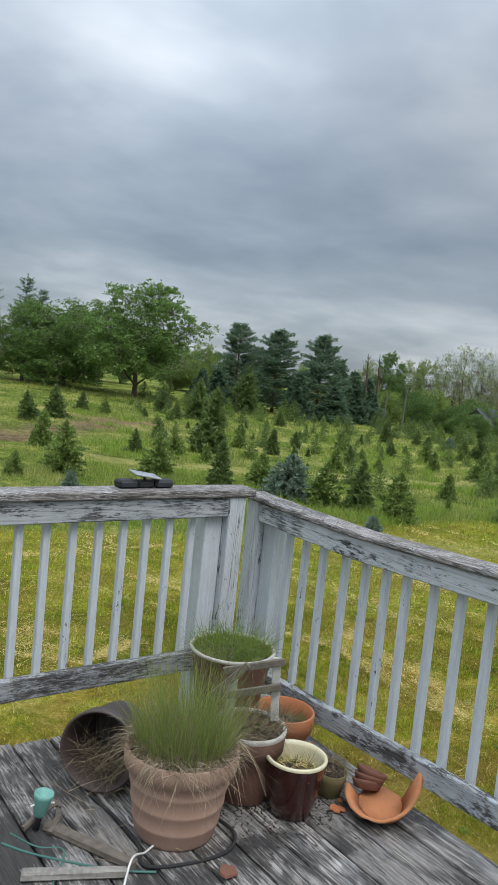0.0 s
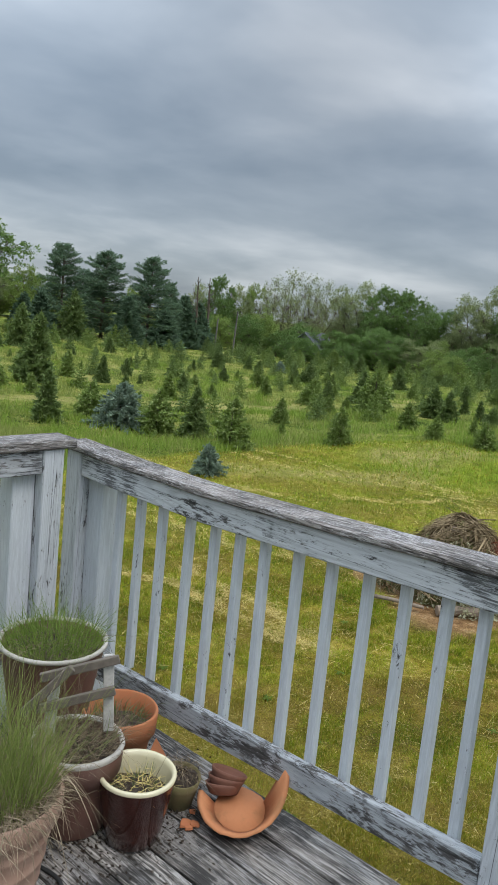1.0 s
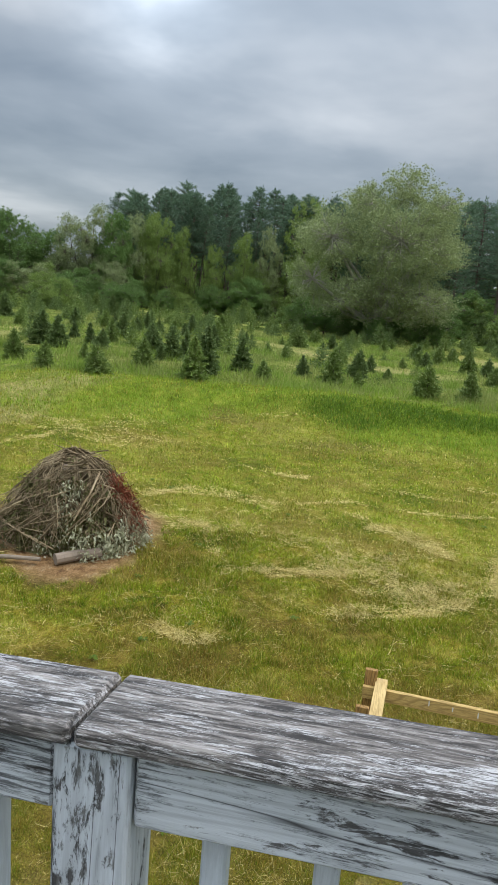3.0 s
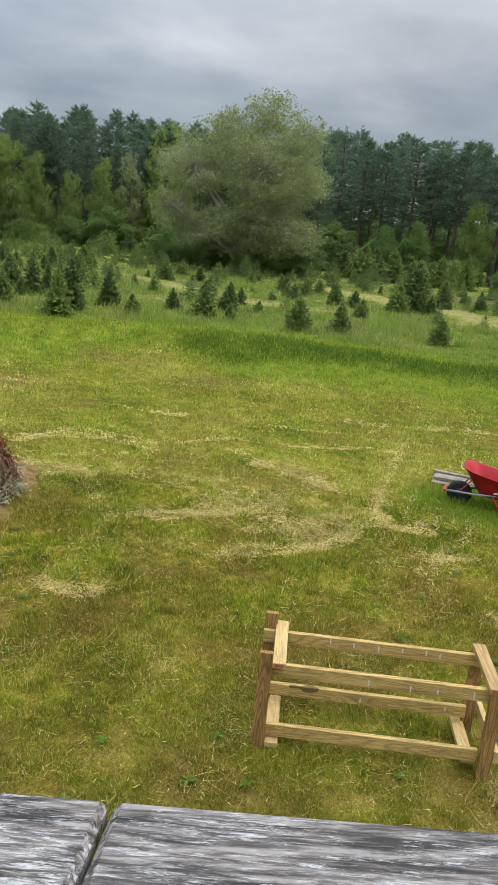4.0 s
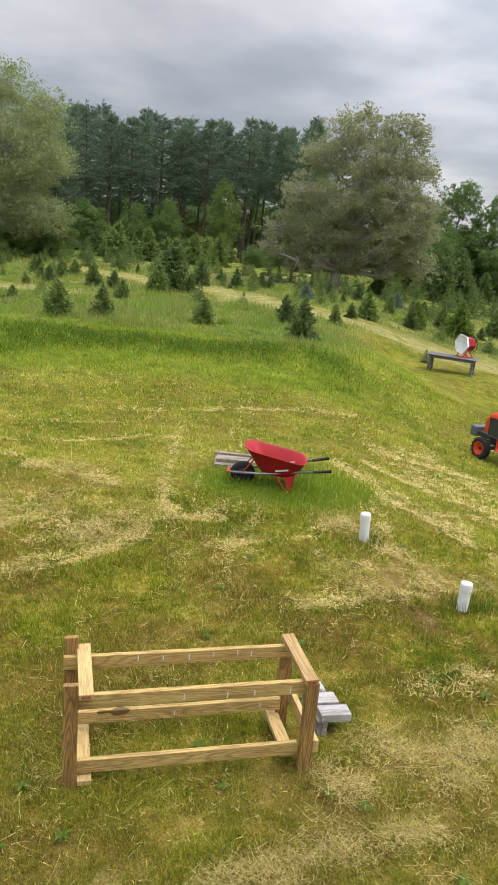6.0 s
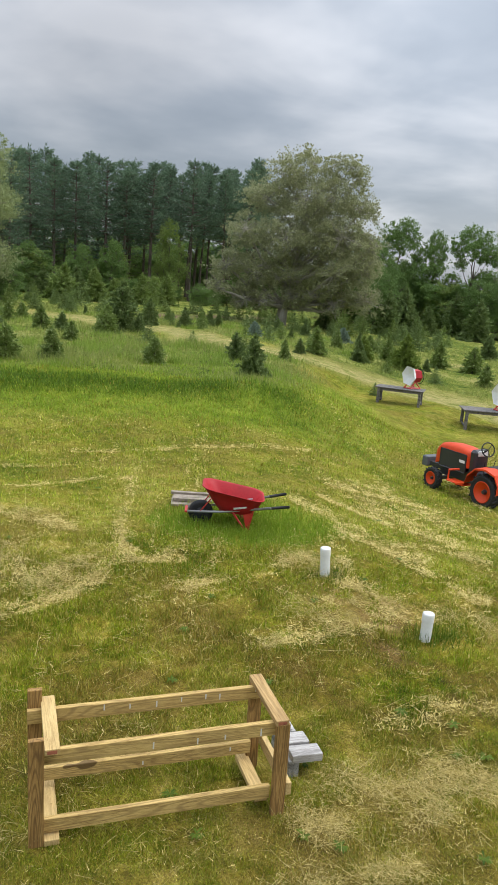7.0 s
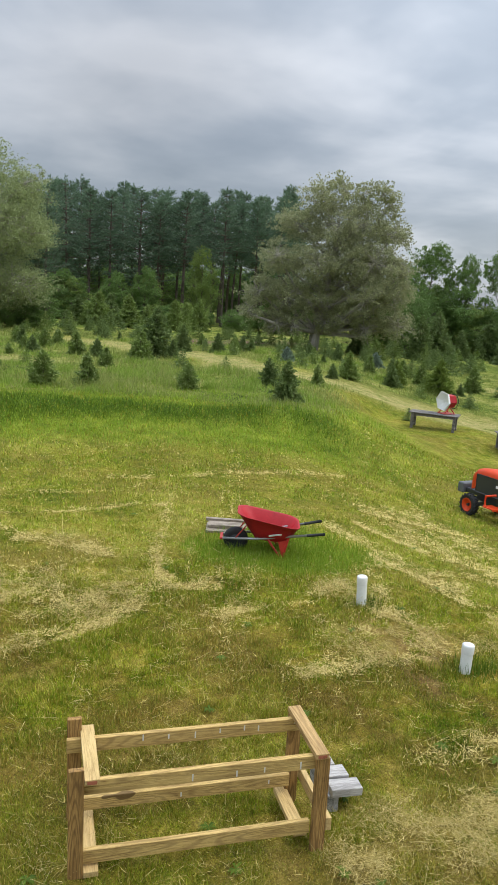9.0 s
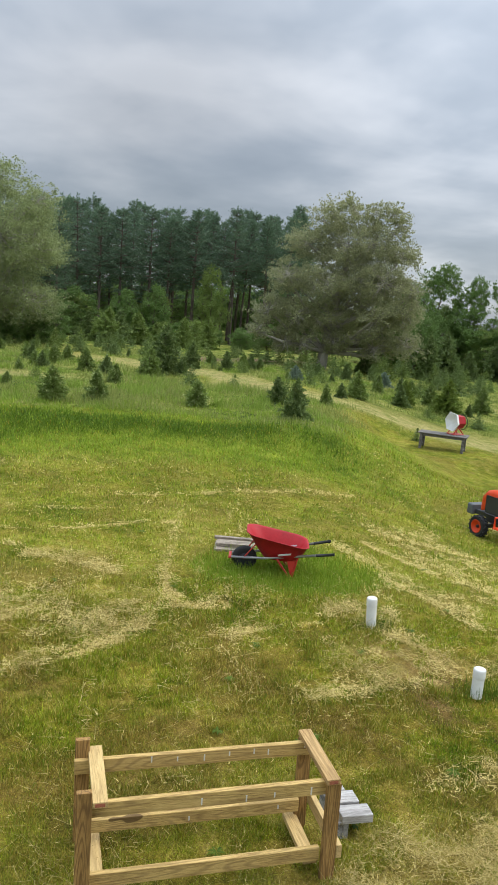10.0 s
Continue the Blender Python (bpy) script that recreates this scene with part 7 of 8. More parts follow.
def tuft(parent, n, r, z, hmin, hmax, w, mat, name, label, spread=0.35, droop=0.25, seed=3, curl=0.12):
    rg = np.random.default_rng(seed)
    a, q = rg.uniform(0, math.tau, n), np.sqrt(rg.random(n)) * r
    st = np.stack([q * np.cos(a), q * np.sin(a), np.full(n, z)], 1)
    way = np.stack([np.cos(a) * q / r * spread, np.sin(a) * q / r * spread, np.ones(n)], 1) + rg.normal(0, 0.12, (n, 3))
    return ribbons(name, st, way, rg.uniform(hmin, hmax, n), np.full(n, w), rg, mat, droop, 4, parent, label, curl)


def thatch(parent, n, r0, r1, z, mat, name, label, length=(0.06, 0.16), seed=4, down=0.9, w=0.0011):
    """Dry stalks lying in a mat and hanging over a rim."""
    rg = np.random.default_rng(seed)
    a, q = rg.uniform(0, math.tau, n), rg.uniform(r0, r1, n)
    st = np.stack([q * np.cos(a), q * np.sin(a), z + rg.uniform(0, 0.025, n)], 1)
    b2 = a + rg.normal(0, 0.9, n)
    way = np.stack([np.cos(b2), np.sin(b2), rg.normal(0.15, 0.3, n)], 1)
    return ribbons(name, st, way, rg.uniform(*length, n), np.full(n, w), rg, mat, down, 4, parent, label, 0.35)


ON_DECK = set(scene.objects)
# the large ribbed pot with long grass
big = thing("plant_pot", "large ribbed tan pot of long grass with straw at its rim", "pot", pose(1.31, 1.93, DECK_Z + 0.003), group="pots on the deck")
prof = [(0.128, 0.0), (0.134, 0.012), (0.142, 0.05), (0.1450, 0.055), (0.1455, 0.063), (0.144, 0.068), (0.152, 0.112), (0.1555, 0.118), (0.156, 0.127), (0.154, 0.132), (0.162, 0.175), (0.1655, 0.181), (0.166, 0.189), (0.164, 0.195), (0.168, 0.225), (0.186, 0.232), (0.190, 0.262), (0.189, 0.288), (0.183, 0.293), (0.176, 0.285), (0.170, 0.24)]
pot_body(prof, POT_TAN, big)
soil_disc(big, 0.172, 0.262)
tuft(big, 1500, 0.15, 0.262, 0.10, 0.36, 0.0011, POTGRASS, "grass", "long fine green grass", 0.22, 0.12, 31, 0.2)
tuft(big, 420, 0.15, 0.262, 0.06, 0.24, 0.0012, POTSTRAW, "dry_straw", "dry stalks among the grass", 0.12, 0.1, 35, 0.16)
thatch(big, 900, 0.06, 0.188, 0.280, POTSTRAW, "straw", "matted dry straw over the rim", (0.03, 0.07), 32, 0.5)
thatch(big, 1700, 0.09, 0.19, 0.285, DEADPLANT, "straw", "matted dry straw over the rim", (0.02, 0.06), 33, 0.5)
thatch(big, 330, 0.13, 0.195, 0.288, POTSTRAW, "straw", "matted dry straw over the rim", (0.06, 0.13), 34, 0.9, 0.0013)

# glazed pot
gl = thing("plant_pot", "glossy dark red glazed pot with a cream inside and dead stalks", "pot", pose(1.735, 1.842, DECK_Z + 0.003), group="pots on the deck")
pot_body([(0.068, 0.0), (0.076, 0.006), (0.086, 0.05), (0.097, 0.11), (0.106, 0.165), (0.110, 0.19), (0.111, 0.196)], GLAZE, gl)
bm = bmesh.new()
add_lathe(bm, [(0.1112, 0.1961), (0.112, 0.203), (0.108, 0.208), (0.100, 0.206), (0.097, 0.19), (0.092, 0.14)], 40)
part("rim", bm, CREAM, gl, "cream glazed rim and lining", True)
soil_disc(gl, 0.094, 0.148)
thatch(gl, 160, 0.0, 0.07, 0.152, STRAW, "dead_thatch", "pale broken stalks", (0.025, 0.055), 41, 0.1, 0.0013)
tuft(gl, 70, 0.07, 0.15, 0.03, 0.08, 0.0022, GREENWEED, "weed_tuft", "small green weeds", 0.6, 0.3, 42)
tuft(gl, 6, 0.05, 0.15, 0.12, 0.2, 0.001, DEADPLANT, "twig_tuft", "thin dry twigs", 0.5, 0.0, 43)

# brown pot with dead plant
br = thing("plant_pot", "dull brown pot full of dead stems with a pale rim", "pot", pose(1.645, 2.01, DECK_Z + 0.003), group="pots on the deck")
pot_body([(0.095, 0.0), (0.100, 0.008), (0.112, 0.10), (0.120, 0.175), (0.131, 0.182), (0.135, 0.25), (0.130, 0.258), (0.122, 0.252), (0.118, 0.20)], POT_BROWN, br)
bm = bmesh.new()
add_lathe(bm, [(0.1352, 0.243), (0.1375, 0.252), (0.133, 0.261), (0.124, 0.258), (0.1215, 0.25)], 40)
part("rim", bm, WHITERIM, br, "chalky worn rim", True)
soil_disc(br, 0.119, 0.235)
thatch(br, 700, 0.0, 0.115, 0.245, DEADPLANT, "dead_thatch", "tangled dead brown stems", (0.03, 0.08), 51, 0.3, 0.0012)
tuft(br, 300, 0.12, 0.24, 0.05, 0.15, 0.0013, DEADPLANT, "dead_thatch", "tangled dead brown stems", 0.7, 0.4, 52, 0.4)
tuft(br, 60, 0.11, 0.24, 0.03, 0.09, 0.002, GREENWEED, "weed_tuft", "grey-green weeds", 0.7, 0.4, 53, 0.4)

# orange terracotta pot
tc = thing("plant_pot", "orange terracotta pot with sparse weeds", "pot", pose(1.893, 2.115, DECK_Z + 0.003), group="pots on the deck")
pot_body([(0.078, 0.0), (0.082, 0.006), (0.098, 0.10), (0.107, 0.15), (0.119, 0.156), (0.123, 0.222), (0.119, 0.228), (0.112, 0.224), (0.106, 0.15)], TERRA, tc)
soil_disc(tc, 0.107, 0.165)
tuft(tc, 220, 0.10, 0.165, 0.04, 0.10, 0.0016, GREENWEED, "weed_tuft", "sparse grey-green weeds", 0.6, 0.35, 61, 0.3)
thatch(tc, 120, 0.0, 0.09, 0.17, DEADPLANT, "dead_thatch", "thin dead stems", (0.04, 0.1), 62, 0.1)

# tall pot with a white rim
wh = thing("plant_pot", "tall dark pot with a chipped white rim and green grass", "pot", pose(1.752, 2.305, DECK_Z + 0.003), group="pots on the deck")
pot_body([(0.095, 0.0), (0.10, 0.01), (0.122, 0.15), (0.143, 0.30), (0.164, 0.41), (0.168, 0.42), (0.158, 0.42), (0.150, 0.34)], POT_BROWN, wh)
bm = bmesh.new()
add_lathe(bm, [(0.1685, 0.416), (0.174, 0.421), (0.174, 0.428), (0.169, 0.432), (0.162, 0.429), (0.1585, 0.421)], 40)
part("rim", bm, WHITERIM, wh, "chipped white rim", True)
soil_disc(wh, 0.155, 0.40)
tuft(wh, 1300, 0.15, 0.405, 0.04, 0.15, 0.0011, GREENGRASS, "grass", "fine green grass", 0.45, 0.3, 71, 0.3)
thatch(wh, 420, 0.02, 0.16, 0.41, DEADPLANT, "dead_thatch", "dry thatch under the grass", (0.05, 0.11), 72, 0.6)

# little slatted trellis stuck in the brown pot
right, ahead = Vector((0.76, -0.65, 0)), Vector((0.65, 0.76, 0))
tm = Matrix(((right.x, ahead.x, 0, 1.66), (right.y, ahead.y, 0, 2.03), (0, 0, 1, DECK_Z + 0.245), (0, 0, 0, 1)))
tr = thing("pot_trellis", "small weathered wooden trellis leaning in the brown pot", "trellis", tm)
part("upright", box((0.074, -0.008, 0.025), (0.104, 0.006, 0.262), 0.002, Matrix.Rotation(radians(-4), 4, "Y"), 0.001), CHALKWOOD, tr)
part("upright", box((-0.098, -0.008, -0.02), (-0.066, 0.006, 0.165), 0.002, Matrix.Rotation(radians(2), 4, "Y"), 0.001), CHALKWOOD, tr)
for z, ang, y0, x0, x1 in ((0.232, -17, -0.018, -0.12, 0.105), (0.140, -17, -0.022, -0.13, 0.10)):
    part("slat", box((x0, -0.007, -0.013), (x1, 0.007, 0.013), 0.002, Matrix.Translation((0, y0, z)) @ Matrix.Rotation(radians(ang), 4, "Y"), 0.001), DRIFT, tr)
part("slat", box((-0.10, -0.006, -0.012), (0.10, 0.006, 0.012), 0.002, Matrix.Translation((-0.095, -0.035, 0.165)) @ Matrix.Rotation(radians(-48), 4, "Y"), 0.001), DRIFT, tr)

# pot lying on its side, full of roots
tp = thing("tipped_pot", "dark plastic pot lying on its side spilling dry roots", "pot", Matrix.Translation((1.163, 2.235, DECK_Z + 0.149)) @ Matrix.Rotation(radians(-138), 4, "Z") @ Matrix.Rotation(radians(86), 4, "Y"), group="pots on the deck")
pot_body([(0.098, -0.24), (0.104, -0.232), (0.128, -0.06), (0.140, -0.055), (0.145, -0.004), (0.140, 0.002), (0.134, -0.004), (0.120, -0.10), (0.098, -0.225)], POT_DARK, tp)
rg = np.random.default_rng(88)
n = 420
a, q = rg.uniform(0, math.tau, n), np.sqrt(rg.random(n)) * 0.11
st_ = np.stack([np.abs(q * np.cos(a)) * 0.9 + 0.01, q * np.sin(a), rg.uniform(-0.16, -0.02, n)], 1)
wy = rg.normal(0, 0.8, (n, 3))
wy[:, 2] += 0.5
ribbons("root_mat", st_, wy, rg.uniform(0.06, 0.16, n), np.full(n, 0.0011), rg, DEADPLANT, 0.0, 4, tp, "dry brown roots", 0.5)
ws = thing("fallen_straw", "loose dry straw on the deck boards between the pots", "straw", pose(1.22, 2.02, DECK_Z + 0.004), kind="stuff")
n = 36
P = np.stack([rg.normal(0.0, 0.10, n), rg.normal(0.05, 0.12, n), rg.uniform(0.002, 0.05, n)], 1)
ribbons("straw", P, np.stack([rg.normal(0, 1, n), rg.normal(0, 1, n), np.abs(rg.normal(0, 0.15, n))], 1), rg.uniform(0.06, 0.2, n), np.full(n, 0.0011), rg, POTSTRAW, 0.08, 4, ws, "", 0.3)


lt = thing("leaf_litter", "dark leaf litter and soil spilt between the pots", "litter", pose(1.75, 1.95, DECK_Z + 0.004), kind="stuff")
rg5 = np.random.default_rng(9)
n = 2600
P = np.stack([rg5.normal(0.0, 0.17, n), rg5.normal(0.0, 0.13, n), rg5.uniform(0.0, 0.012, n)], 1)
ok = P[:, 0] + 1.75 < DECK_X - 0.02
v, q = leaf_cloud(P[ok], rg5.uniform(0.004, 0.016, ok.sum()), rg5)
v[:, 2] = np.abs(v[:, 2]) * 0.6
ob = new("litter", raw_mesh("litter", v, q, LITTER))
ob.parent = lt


def shard(m, r, h, arc, mat, label, start=0.0, thick=0.011, name="pot_shard", ragged=0.25, seed=1, group="broken pot pieces", horns=False, base=1.0, floor=False):
    """A curved piece broken from a turned pot, with a ragged edge."""
    rg = np.random.default_rng(seed)
    t = thing(name, label, "pot shard", m, group=group)
    bm = bmesh.new()
    N = 26
    outer_lo, outer_hi, in_lo, in_hi = [], [], [], []
    for k in range(N + 1):
        a = start + arc * k / N
        u = k / N
        top = h * (1 - ragged * (0.5 + 0.5 * math.sin(5 * u + seed)) + 0.05 * rg.normal()) * (0.45 + 0.55 * (1 - abs(2 * u - 1) ** 2)) if ragged else h
        if horns:
            top = h * (0.17 + 0.92 * u ** 3 + 0.10 * (1 - u) ** 2.5) * (1.0 - 0.5 * max(0.0, u - 0.93) / 0.07) + 0.003 * rg.normal()
        for L, rr, z in ((outer_lo, r * base, 0), (outer_hi, r * 1.14, top), (in_lo, r * base - thick, 0.004), (in_hi, r * 1.14 - thick, top)):
            L.append(bm.verts.new((rr * math.cos(a), rr * math.sin(a), z)))
    for A, B in ((outer_lo, outer_hi), (outer_hi, in_hi), (in_hi, in_lo), (in_lo, outer_lo)):
        for k in range(N):
            bm.faces.new((A[k], A[k + 1], B[k + 1], B[k]))
    for k in (0, N):
        bm.faces.new((outer_lo[k], outer_hi[k], in_hi[k], in_lo[k]))
    bmesh.ops.recalc_face_normals(bm, faces=bm.faces)
    if floor:
        low, up = bm.verts.new((0, 0, 0.001)), bm.verts.new((0, 0, 0.012))
        ring = [bm.verts.new(((r * base - 0.5 * thick) * math.cos(a), (r * base - 0.5 * thick) * math.sin(a), 0.012 + 0.002 * rg.normal())) for a in np.linspace(0, math.tau, 30)[:-1]]
        under = [bm.verts.new((v.co.x, v.co.y, 0.001)) for v in ring]
        for k in range(len(ring)):
            q = (k + 1) % len(ring)
            bm.faces.new((up, ring[k], ring[q]))
            bm.faces.new((low, under[q], under[k]))
            bm.faces.new((ring[k], under[k], under[q], ring[q]))
    bmesh.ops.recalc_face_normals(bm, faces=bm.faces)
    part("shard", bm, mat, t, smooth=True)
    return t


toward_cam = math.degrees(math.atan2(-1.7, -2.0))
# the near half of a broken pot, low in front and rising to two horns
shard(Matrix.Translation((2.040, 1.695, DECK_Z + 0.022)) @ Matrix.Rotation(radians(-12), 4, "Y") @ Matrix.Rotation(radians(9), 4, "X"), 0.118, 0.19, radians(215), TERRA_PALE, "broken half of a terracotta pot with two horns", radians(toward_cam - 100), 0.014, ragged=0.0, seed=2, horns=True, base=0.74, floor=True)
for k in range(3):
    t = thing("clay_saucer", "small dark terracotta saucer in a leaning stack", "saucer", Matrix.Translation((2.035 + 0.004 * k, 1.765, DECK_Z + 0.050 + 0.018 * k)) @ Matrix.Rotation(radians(-16 + 6 * k), 4, "X") @ Matrix.Rotation(radians(14 + 5 * k), 4, "Y"), group="stacked saucers")
    pot_body([(0.042, 0.0), (0.046, 0.002), (0.056, 0.024), (0.059, 0.032), (0.056, 0.034), (0.051, 0.026), (0.042, 0.008), (0.001, 0.006)], TERRA_DARK, t, "saucer")
sp = thing("small_pot", "small mossy clay pot of dark soil", "pot", pose(1.945, 1.875, DECK_Z + 0.002, 6, -5, 20), group="pots on the deck")
pot_body([(0.044, 0.0), (0.048, 0.004), (0.058, 0.07), (0.062, 0.10), (0.056, 0.10), (0.052, 0.07)], MOSSCLAY, sp)
soil_disc(sp, 0.055, 0.095)
thatch(sp, 140, 0.0, 0.06, 0.105, DEADPLANT, "dead_moss", "dark dead moss and stems", (0.02, 0.06), 81, 0.2, 0.0014)
for k, (px, py, sz, rz) in enumerate(((1.885, 1.775, 0.022, 20), (1.905, 1.755, 0.018, 70), (1.88, 1.755, 0.014, 130), (2.0, 1.93, 0.03, 40), (1.965, 1.95, 0.022, 85), (1.345, 1.66, 0.034, 10), (1.94, 1.80, 0.012, 5))):
    t = thing("pot_chip", "small flat orange chip of broken terracotta", "pot shard", pose(px, py, DECK_Z + 0.006, 4 if k < 3 else 25 * (k in (3, 4)), 6, rz), group="broken pot pieces")
    bm = bmesh.new()
    rg2 = np.random.default_rng(k)
    pts = [(sz * rg2.uniform(0.8, 1.35) * math.cos(a), sz * rg2.uniform(0.7, 1.1) * math.sin(a)) for a in np.linspace(0, math.tau, 7)[:-1] + rg2.uniform(-0.4, 0.4, 6)]
    lo_ = [bm.verts.new((a, b2, 0)) for a, b2 in pts]
    hi_ = [bm.verts.new((a * 0.93, b2 * 0.93, 0.006)) for a, b2 in pts]
    bm.faces.new(lo_[::-1])
    bm.faces.new(hi_)
    for i in range(6):
        bm.faces.new((lo_[i], lo_[(i + 1) % 6], hi_[(i + 1) % 6], hi_[i]))
    part("chip", bm, TERRA_DARK if k == 5 else TERRA if k != 3 else TERRA_PALE, t)
lean_t = thing("clay_tile", "broken orange clay tile leaning by the railing", "tile", Matrix.Translation((2.02, 2.0, DECK_Z + 0.002)) @ Matrix.Rotation(radians(35), 4, "Z") @ Matrix.Rotation(radians(-38), 4, "X"), group="broken pot pieces")
part("tile", box((-0.045, -0.006, 0.0), (0.05, 0.006, 0.10), 0.003, None, 0.006), TERRA, lean_t)

# teal lamp holder, cords and sticks
te = thing("hose_connector", "faded teal plastic funnel on a dark stem", "connector", pose(0.905, 2.105, DECK_Z + 0.012, 4, 6, 0))
bm = bmesh.new()
add_lathe(bm, [(0.0, 0.045), (0.016, 0.045), (0.021, 0.055), (0.029, 0.105), (0.032, 0.112), (0.031, 0.122), (0.027, 0.124), (0.024, 0.11), (0.0, 0.10)], 24)
part("funnel", bm, TEAL, te, smooth=True)
bm = bmesh.new()
add_lathe(bm, [(0.0, 0.0), (0.010, 0.0), (0.009, 0.03), (0.011, 0.046), (0.0, 0.046)], 14)
part("stem", bm, BLACKPLASTIC, te, smooth=True)
for s in (-1, 1):
    bm = bmesh.new()
    add_tube(bm, [(s * 0.026, 0, 0.085), (s * 0.040, -0.004, 0.085)], 0.003, 6)
    part("pin", bm, WHITEPLASTIC, te)


def cord(name, pts, r, mat, label, cat="cord"):
    """A soft cord over the boards, rounded between its points."""
    t = thing(name, label, cat, pose(0, 0, DECK_Z + r))
    P = [Vector(p) for p in pts]
    out = []
    for i in range(len(P) - 1):
        p0, p1, p2, p3 = P[max(i - 1, 0)], P[i], P[i + 1], P[min(i + 2, len(P) - 1)]
        for k in range(8):
            u = k / 8
            out.append(0.5 * ((2 * p1) + (p2 - p0) * u + (2 * p0 - 5 * p1 + 4 * p2 - p3) * u * u + (3 * p1 - p0 - 3 * p2 + p3) * u ** 3))
    out.append(P[-1])
    bm = bmesh.new()
    add_tube(bm, out, r, 8)
    part("strand", bm, mat, t, smooth=True)


cord("garden_hose", [(1.14, 2.22, 0), (1.16, 2.06, 0), (1.16, 1.90, 0.0), (1.13, 1.80, 0), (1.25, 1.75, 0), (1.40, 1.745, 0), (1.475, 1.82, 0), (1.46, 1.93, 0), (1.42, 2.0, 0)], 0.006, RUBBER, "thin black hose looped round the big pot", "hose")
cord("green_cord", [(0.79, 2.09, 0), (0.84, 2.02, 0), (0.90, 1.955, 0), (0.99, 1.87, 0), (1.08, 1.80, 0), (1.15, 1.76, 0)], 0.004, TEALDARK, "dark green cord across the deck boards")
cord("teal_cord", [(0.83, 2.13, 0), (0.88, 2.03, 0.0), (0.945, 1.985, 0.0), (0.90, 1.90, 0), (0.85, 1.84, 0)], 0.003, TEALDARK, "faded teal cord in a loose bend")
cord("white_cord", [(1.20, 2.06, 0), (1.195, 2.0, 0), (1.235, 1.90, 0.012), (1.16, 1.845, 0.012), (1.08, 1.79, 0.05), (1.03, 1.74, 0.01)], 0.0035, WHITECORD, "thin white cord trailing from the big pot")


def stick(pts, r, mat, label, name="driftwood_stick"):
    t = thing(name, label, "stick", pose(0, 0, DECK_Z))
    bm = bmesh.new()
    add_tube(bm, pts, r, 7)
    rg3 = np.random.default_rng(len(label))
    for v in bm.verts:
        v.co += Vector(rg3.normal(0, 0.0012, 3))
    part("wood", bm, mat, t)


stick([(0.865, 2.115, 0.016), (0.93, 2.145, 0.036), (0.99, 2.175, 0.038), (1.01, 2.16, 0.03)], [0.010, 0.012, 0.013, 0.008], DRIFT, "short grey driftwood stick under the funnel")
stick([(0.93, 2.06, 0.016), (0.975, 2.10, 0.034), (1.0, 2.165, 0.02)], [0.009, 0.012, 0.008], DRIFT, "curved grey driftwood piece")
bd = thing("wooden_stake", "weathered pale wooden stake lying on the deck", "stake", Matrix.Translation((0.945, 2.09, DECK_Z + 0.004)) @ Matrix.Rotation(math.atan2(-0.285, 0.15), 4, "Z"))
part("wood", box((-0.02, -0.016, 0.0), (0.325, 0.016, 0.024), 0.004, None, 0.003), DRIFT, bd)
bd = thing("wooden_stake", "split grey wooden stake lying on the deck", "stake", Matrix.Translation((0.84, 1.885, DECK_Z + 0.004)) @ Matrix.Rotation(math.atan2(-0.09, 0.2), 4, "Z"))
part("wood", box((-0.06, -0.017, 0.0), (0.245, 0.017, 0.026), 0.004, None, 0.004), OLDSTAKE, bd)

# everything that stands on the boards, set out from the corner of the deck
SET_OUT = Matrix.Translation((0.150, 0.179, DECK_Z)) @ Matrix.Scale(1.026, 4) @ Matrix.Translation((-0.16, -0.17, -DECK_Z))
for ob in [o for o in scene.objects if o not in ON_DECK and o.parent is None]:
    ob.matrix_basis = SET_OUT @ ob.matrix_basis

# solar light on the rail cap
so = thing("solar_light", "black solar light with a tilted pale panel on the railing", "light", pose(1.527, 2.785, CAP_HI + 0.022, 0, -0.8, 0))
for s in (-1, 1):
    h = part("lamp_head", box((s * 0.085 - 0.045, -0.03, 0.0), (s * 0.085 + 0.045, 0.03, 0.034), 0.008), BLACKPLASTIC, so)
    part("lens", box((s * 0.085 - 0.036, -0.034, 0.006), (s * 0.085 + 0.036, -0.0305, 0.026), 0.001), DARKPAINT, h)
part("housing", box((-0.038, -0.026, 0.0), (0.038, 0.026, 0.03), 0.006), BLACKPLASTIC, so)
bm = bmesh.new()
add_tube(bm, [(0, 0, 0.028), (0.0, 0.0, 0.052)], 0.006, 8)
part("bracket", bm, BLACKPLASTIC, so)
part("panel", box((-0.062, -0.04, -0.004), (0.062, 0.04, 0.004), 0.002, Matrix.Translation((0.0, 0, 0.053)) @ Matrix.Rotation(radians(9), 4, "Y") @ Matrix.Rotation(radians(6), 4, "X")), GREYSTEEL, so, "pale grey solar panel")

# pale board leaning below the deck edge
bx = thing("pale_board", "pale weathered board with a dark red edge on the lawn", "board", pose(4.33, 3.93, ground_at(4.33, 3.93) + 0.01, 0, 0, 8))
part("board", box((-0.11, -0.29, 0.0), (0.11, 0.29, 0.03), 0.003), GREYWOOD_Y, bx)
part("edge_strip", box((-0.115, 0.292, 0.0), (0.115, 0.31, 0.034), 0.002), REDSTEEL, bx, "dark red edge strip")

# ---- far buildings and poles ----
ROOF = simple("grey_shingles", (0.055, 0.06, 0.07), 0.9, vary=0.2, scale=4, bump_s=0.4)
SIDING = simple("pale_siding", (0.30, 0.31, 0.31), 0.7, vary=0.08, scale=3)


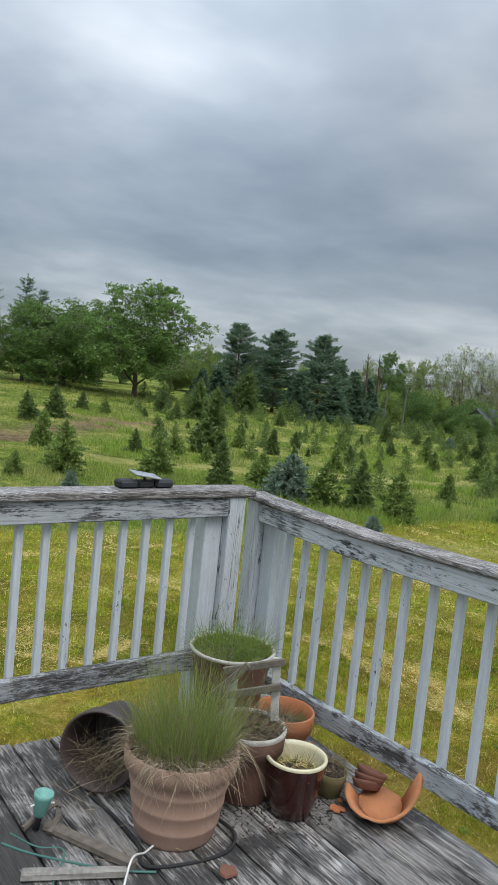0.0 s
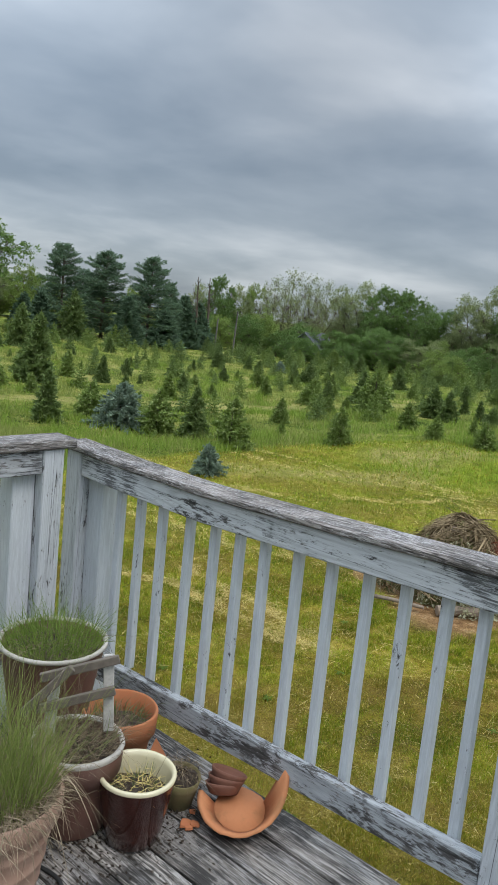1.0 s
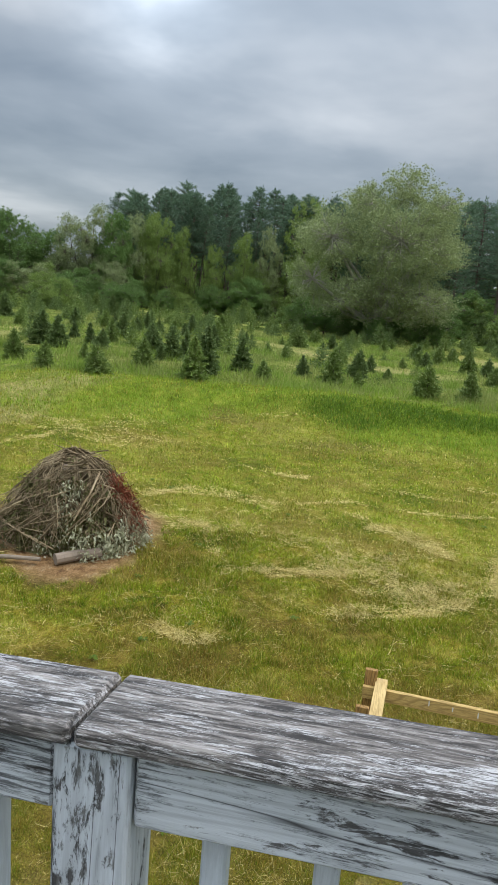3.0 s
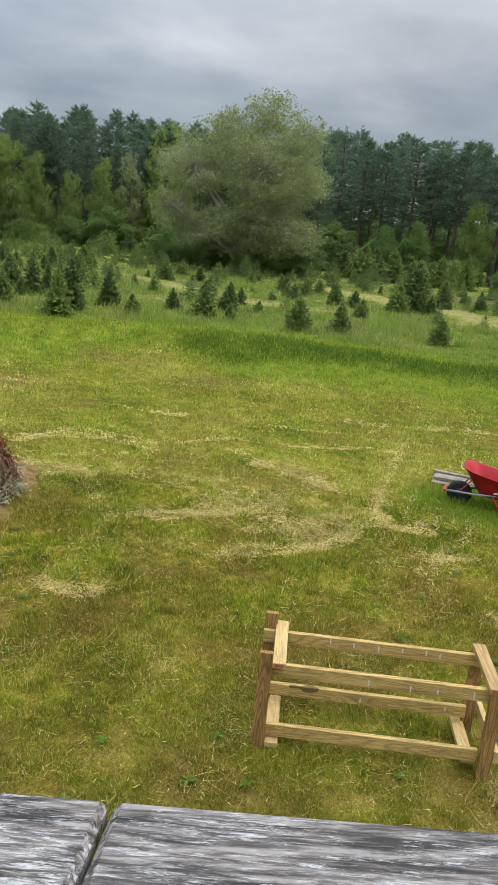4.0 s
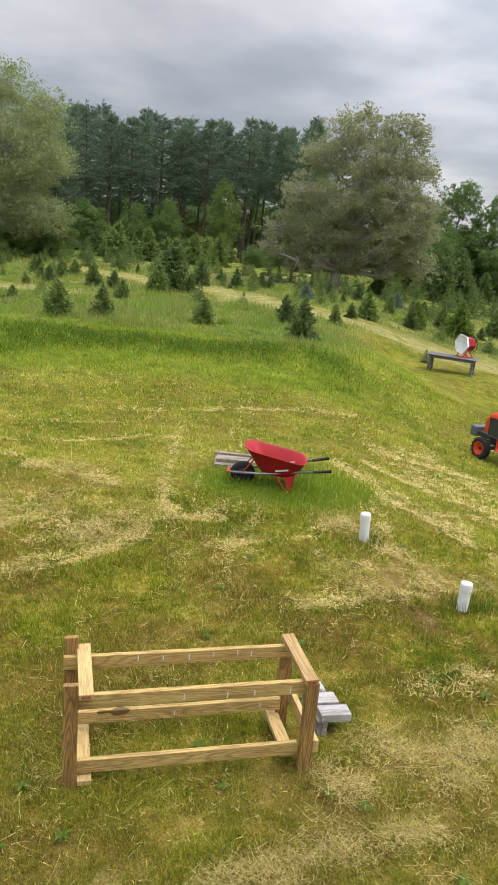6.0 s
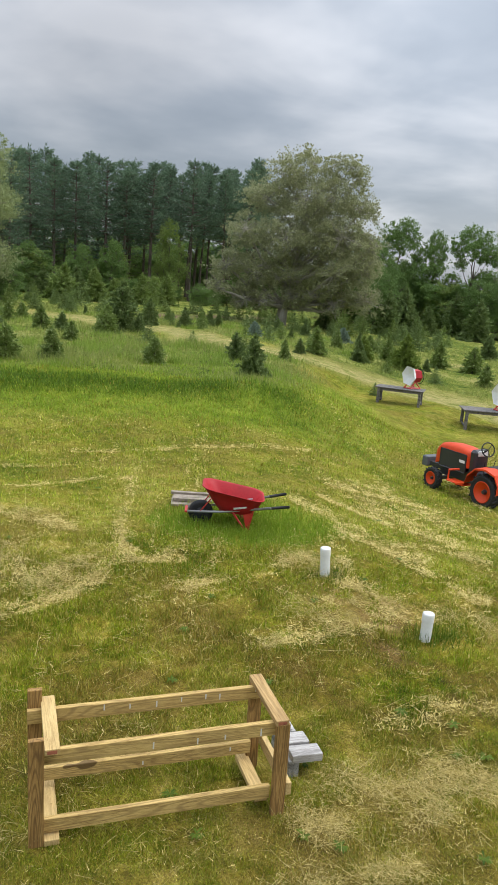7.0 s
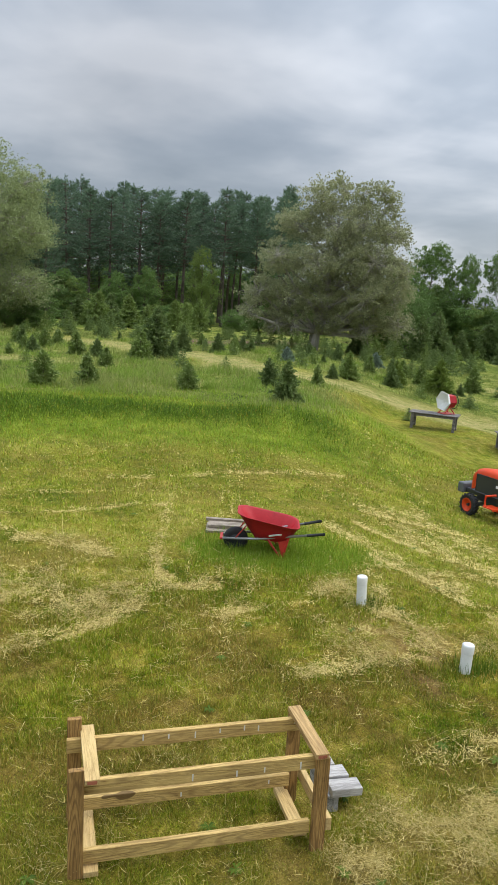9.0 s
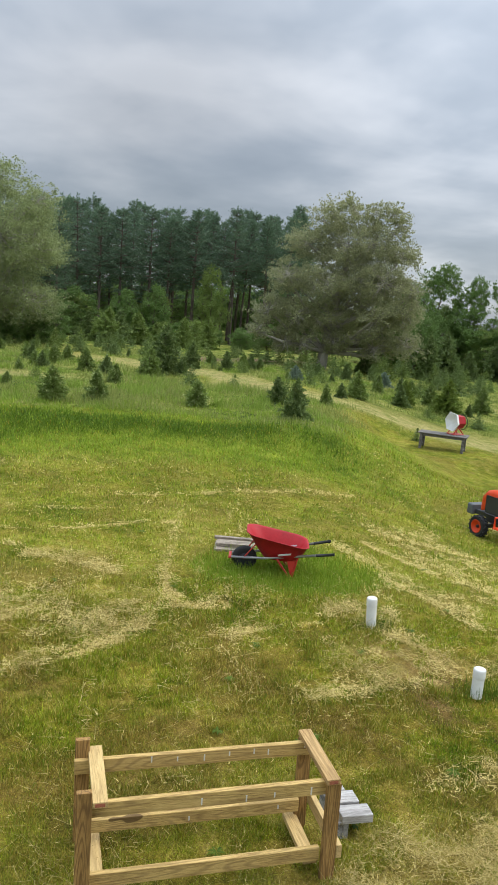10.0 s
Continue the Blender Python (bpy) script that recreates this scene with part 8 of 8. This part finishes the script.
def far_house(az, d, turn, l, w, h, label):
    x, y = leans(az, d)
    t = thing("house", label, "house", pose(x, y, ground_at(x, y), 0, 0, turn))
    part("wall", box((-l / 2, -w / 2, -0.3), (l / 2, w / 2, h), 0.02), SIDING, t)
    top = h + w * 0.42
    bm = bmesh.new()
    for s in (-1, 1):
        V = [bm.verts.new(p) for p in ((-l / 2 - 0.3, s * (w / 2 + 0.35), h - 0.25), (l / 2 + 0.3, s * (w / 2 + 0.35), h - 0.25), (l / 2 + 0.3, 0, top), (-l / 2 - 0.3, 0, top), (-l / 2 - 0.3, s * (w / 2 + 0.35), h - 0.08), (l / 2 + 0.3, s * (w / 2 + 0.35), h - 0.08), (l / 2 + 0.3, 0, top + 0.18), (-l / 2 - 0.3, 0, top + 0.18))]
        for q in ((0, 1, 2, 3), (4, 5, 6, 7), (0, 1, 5, 4), (1, 2, 6, 5), (3, 0, 4, 7)):
            bm.faces.new([V[k] for k in q])
    part("roof", bm, ROOF, t, "grey shingle roof")
    for e in (-1, 1):
        bm = bmesh.new()
        A = [bm.verts.new((e * (l / 2 - 0.02), yy, zz)) for yy, zz in ((-w / 2, h), (w / 2, h), (0, top))]
        bm.faces.new(A)
        part("gable", bm, SIDING, t)
        for s in (-1, 1):
            bm = bmesh.new()
            add_tube(bm, [(e * (l / 2 + 0.31), s * (w / 2 + 0.35), h - 0.15), (e * (l / 2 + 0.31), 0, top + 0.08)], 0.045, 4)
            part("barge_board", bm, SIDING, t, "pale barge board")
    win = part("window", box((-l / 2 - 0.03, -0.5, h * 0.45), (-l / 2 - 0.004, 0.5, h * 0.85), 0.01), WHITEPLASTIC, t)
    part("pane", box((-l / 2 - 0.045, -0.42, h * 0.48), (-l / 2 - 0.032, 0.42, h * 0.82), 0.0), DARKPAINT, win)
    return t


far_house(36.6, 80, 15, 5.2, 3.2, 1.5, "pale far house with a grey roof and white gable")
far_house(21.9, 80, 20, 2.6, 2.0, 1.3, "small pale shed at the edge of the wood")
for az, d, h in ((42.7, 72, 4.0), (44.1, 73, 3.0)):
    x, y = leans(az, d)
    t = thing("utility_pole", "thin grey wooden pole at the field edge", "pole", pose(x, y, ground_at(x, y), 1, 1, 0), group="poles")
    bm = bmesh.new()
    add_tube(bm, [(0, 0, -0.3), (0, 0, h)], [0.09, 0.06], 8)
    part("pole", bm, TABLEWOOD, t)


def dead_tree(az, d, h, seed):
    rg4 = np.random.default_rng(seed)
    x, y = leans(az, d)
    t = thing("dead_tree", "bare dead tree with thin grey branches", "tree", pose(x, y, ground_at(x, y)), group="dead trees")
    bm = bmesh.new()
    add_tube(bm, [(0, 0, -0.3), (0.1, 0, h * 0.5), (0.0, 0.15, h)], [0.16, 0.10, 0.03], 6)
    for k in range(16):
        z = h * rg4.uniform(0.4, 0.95)
        a = rg4.uniform(0, math.tau)
        l = rg4.uniform(0.5, 1.5) * (1.2 - z / h)
        add_tube(bm, [(0.05, 0.05, z), (l * 0.6 * math.cos(a), l * 0.6 * math.sin(a), z + l * 0.5), (l * math.cos(a), l * math.sin(a), z + l * 1.2)], [0.045, 0.03, 0.01], 4, False)
    part("trunk", bm, BARK, t)


for az, d, h, s in ((45.8, 68, 6.4, 1), (44.9, 70, 6.6, 2)):
    dead_tree(az, d, h, s)
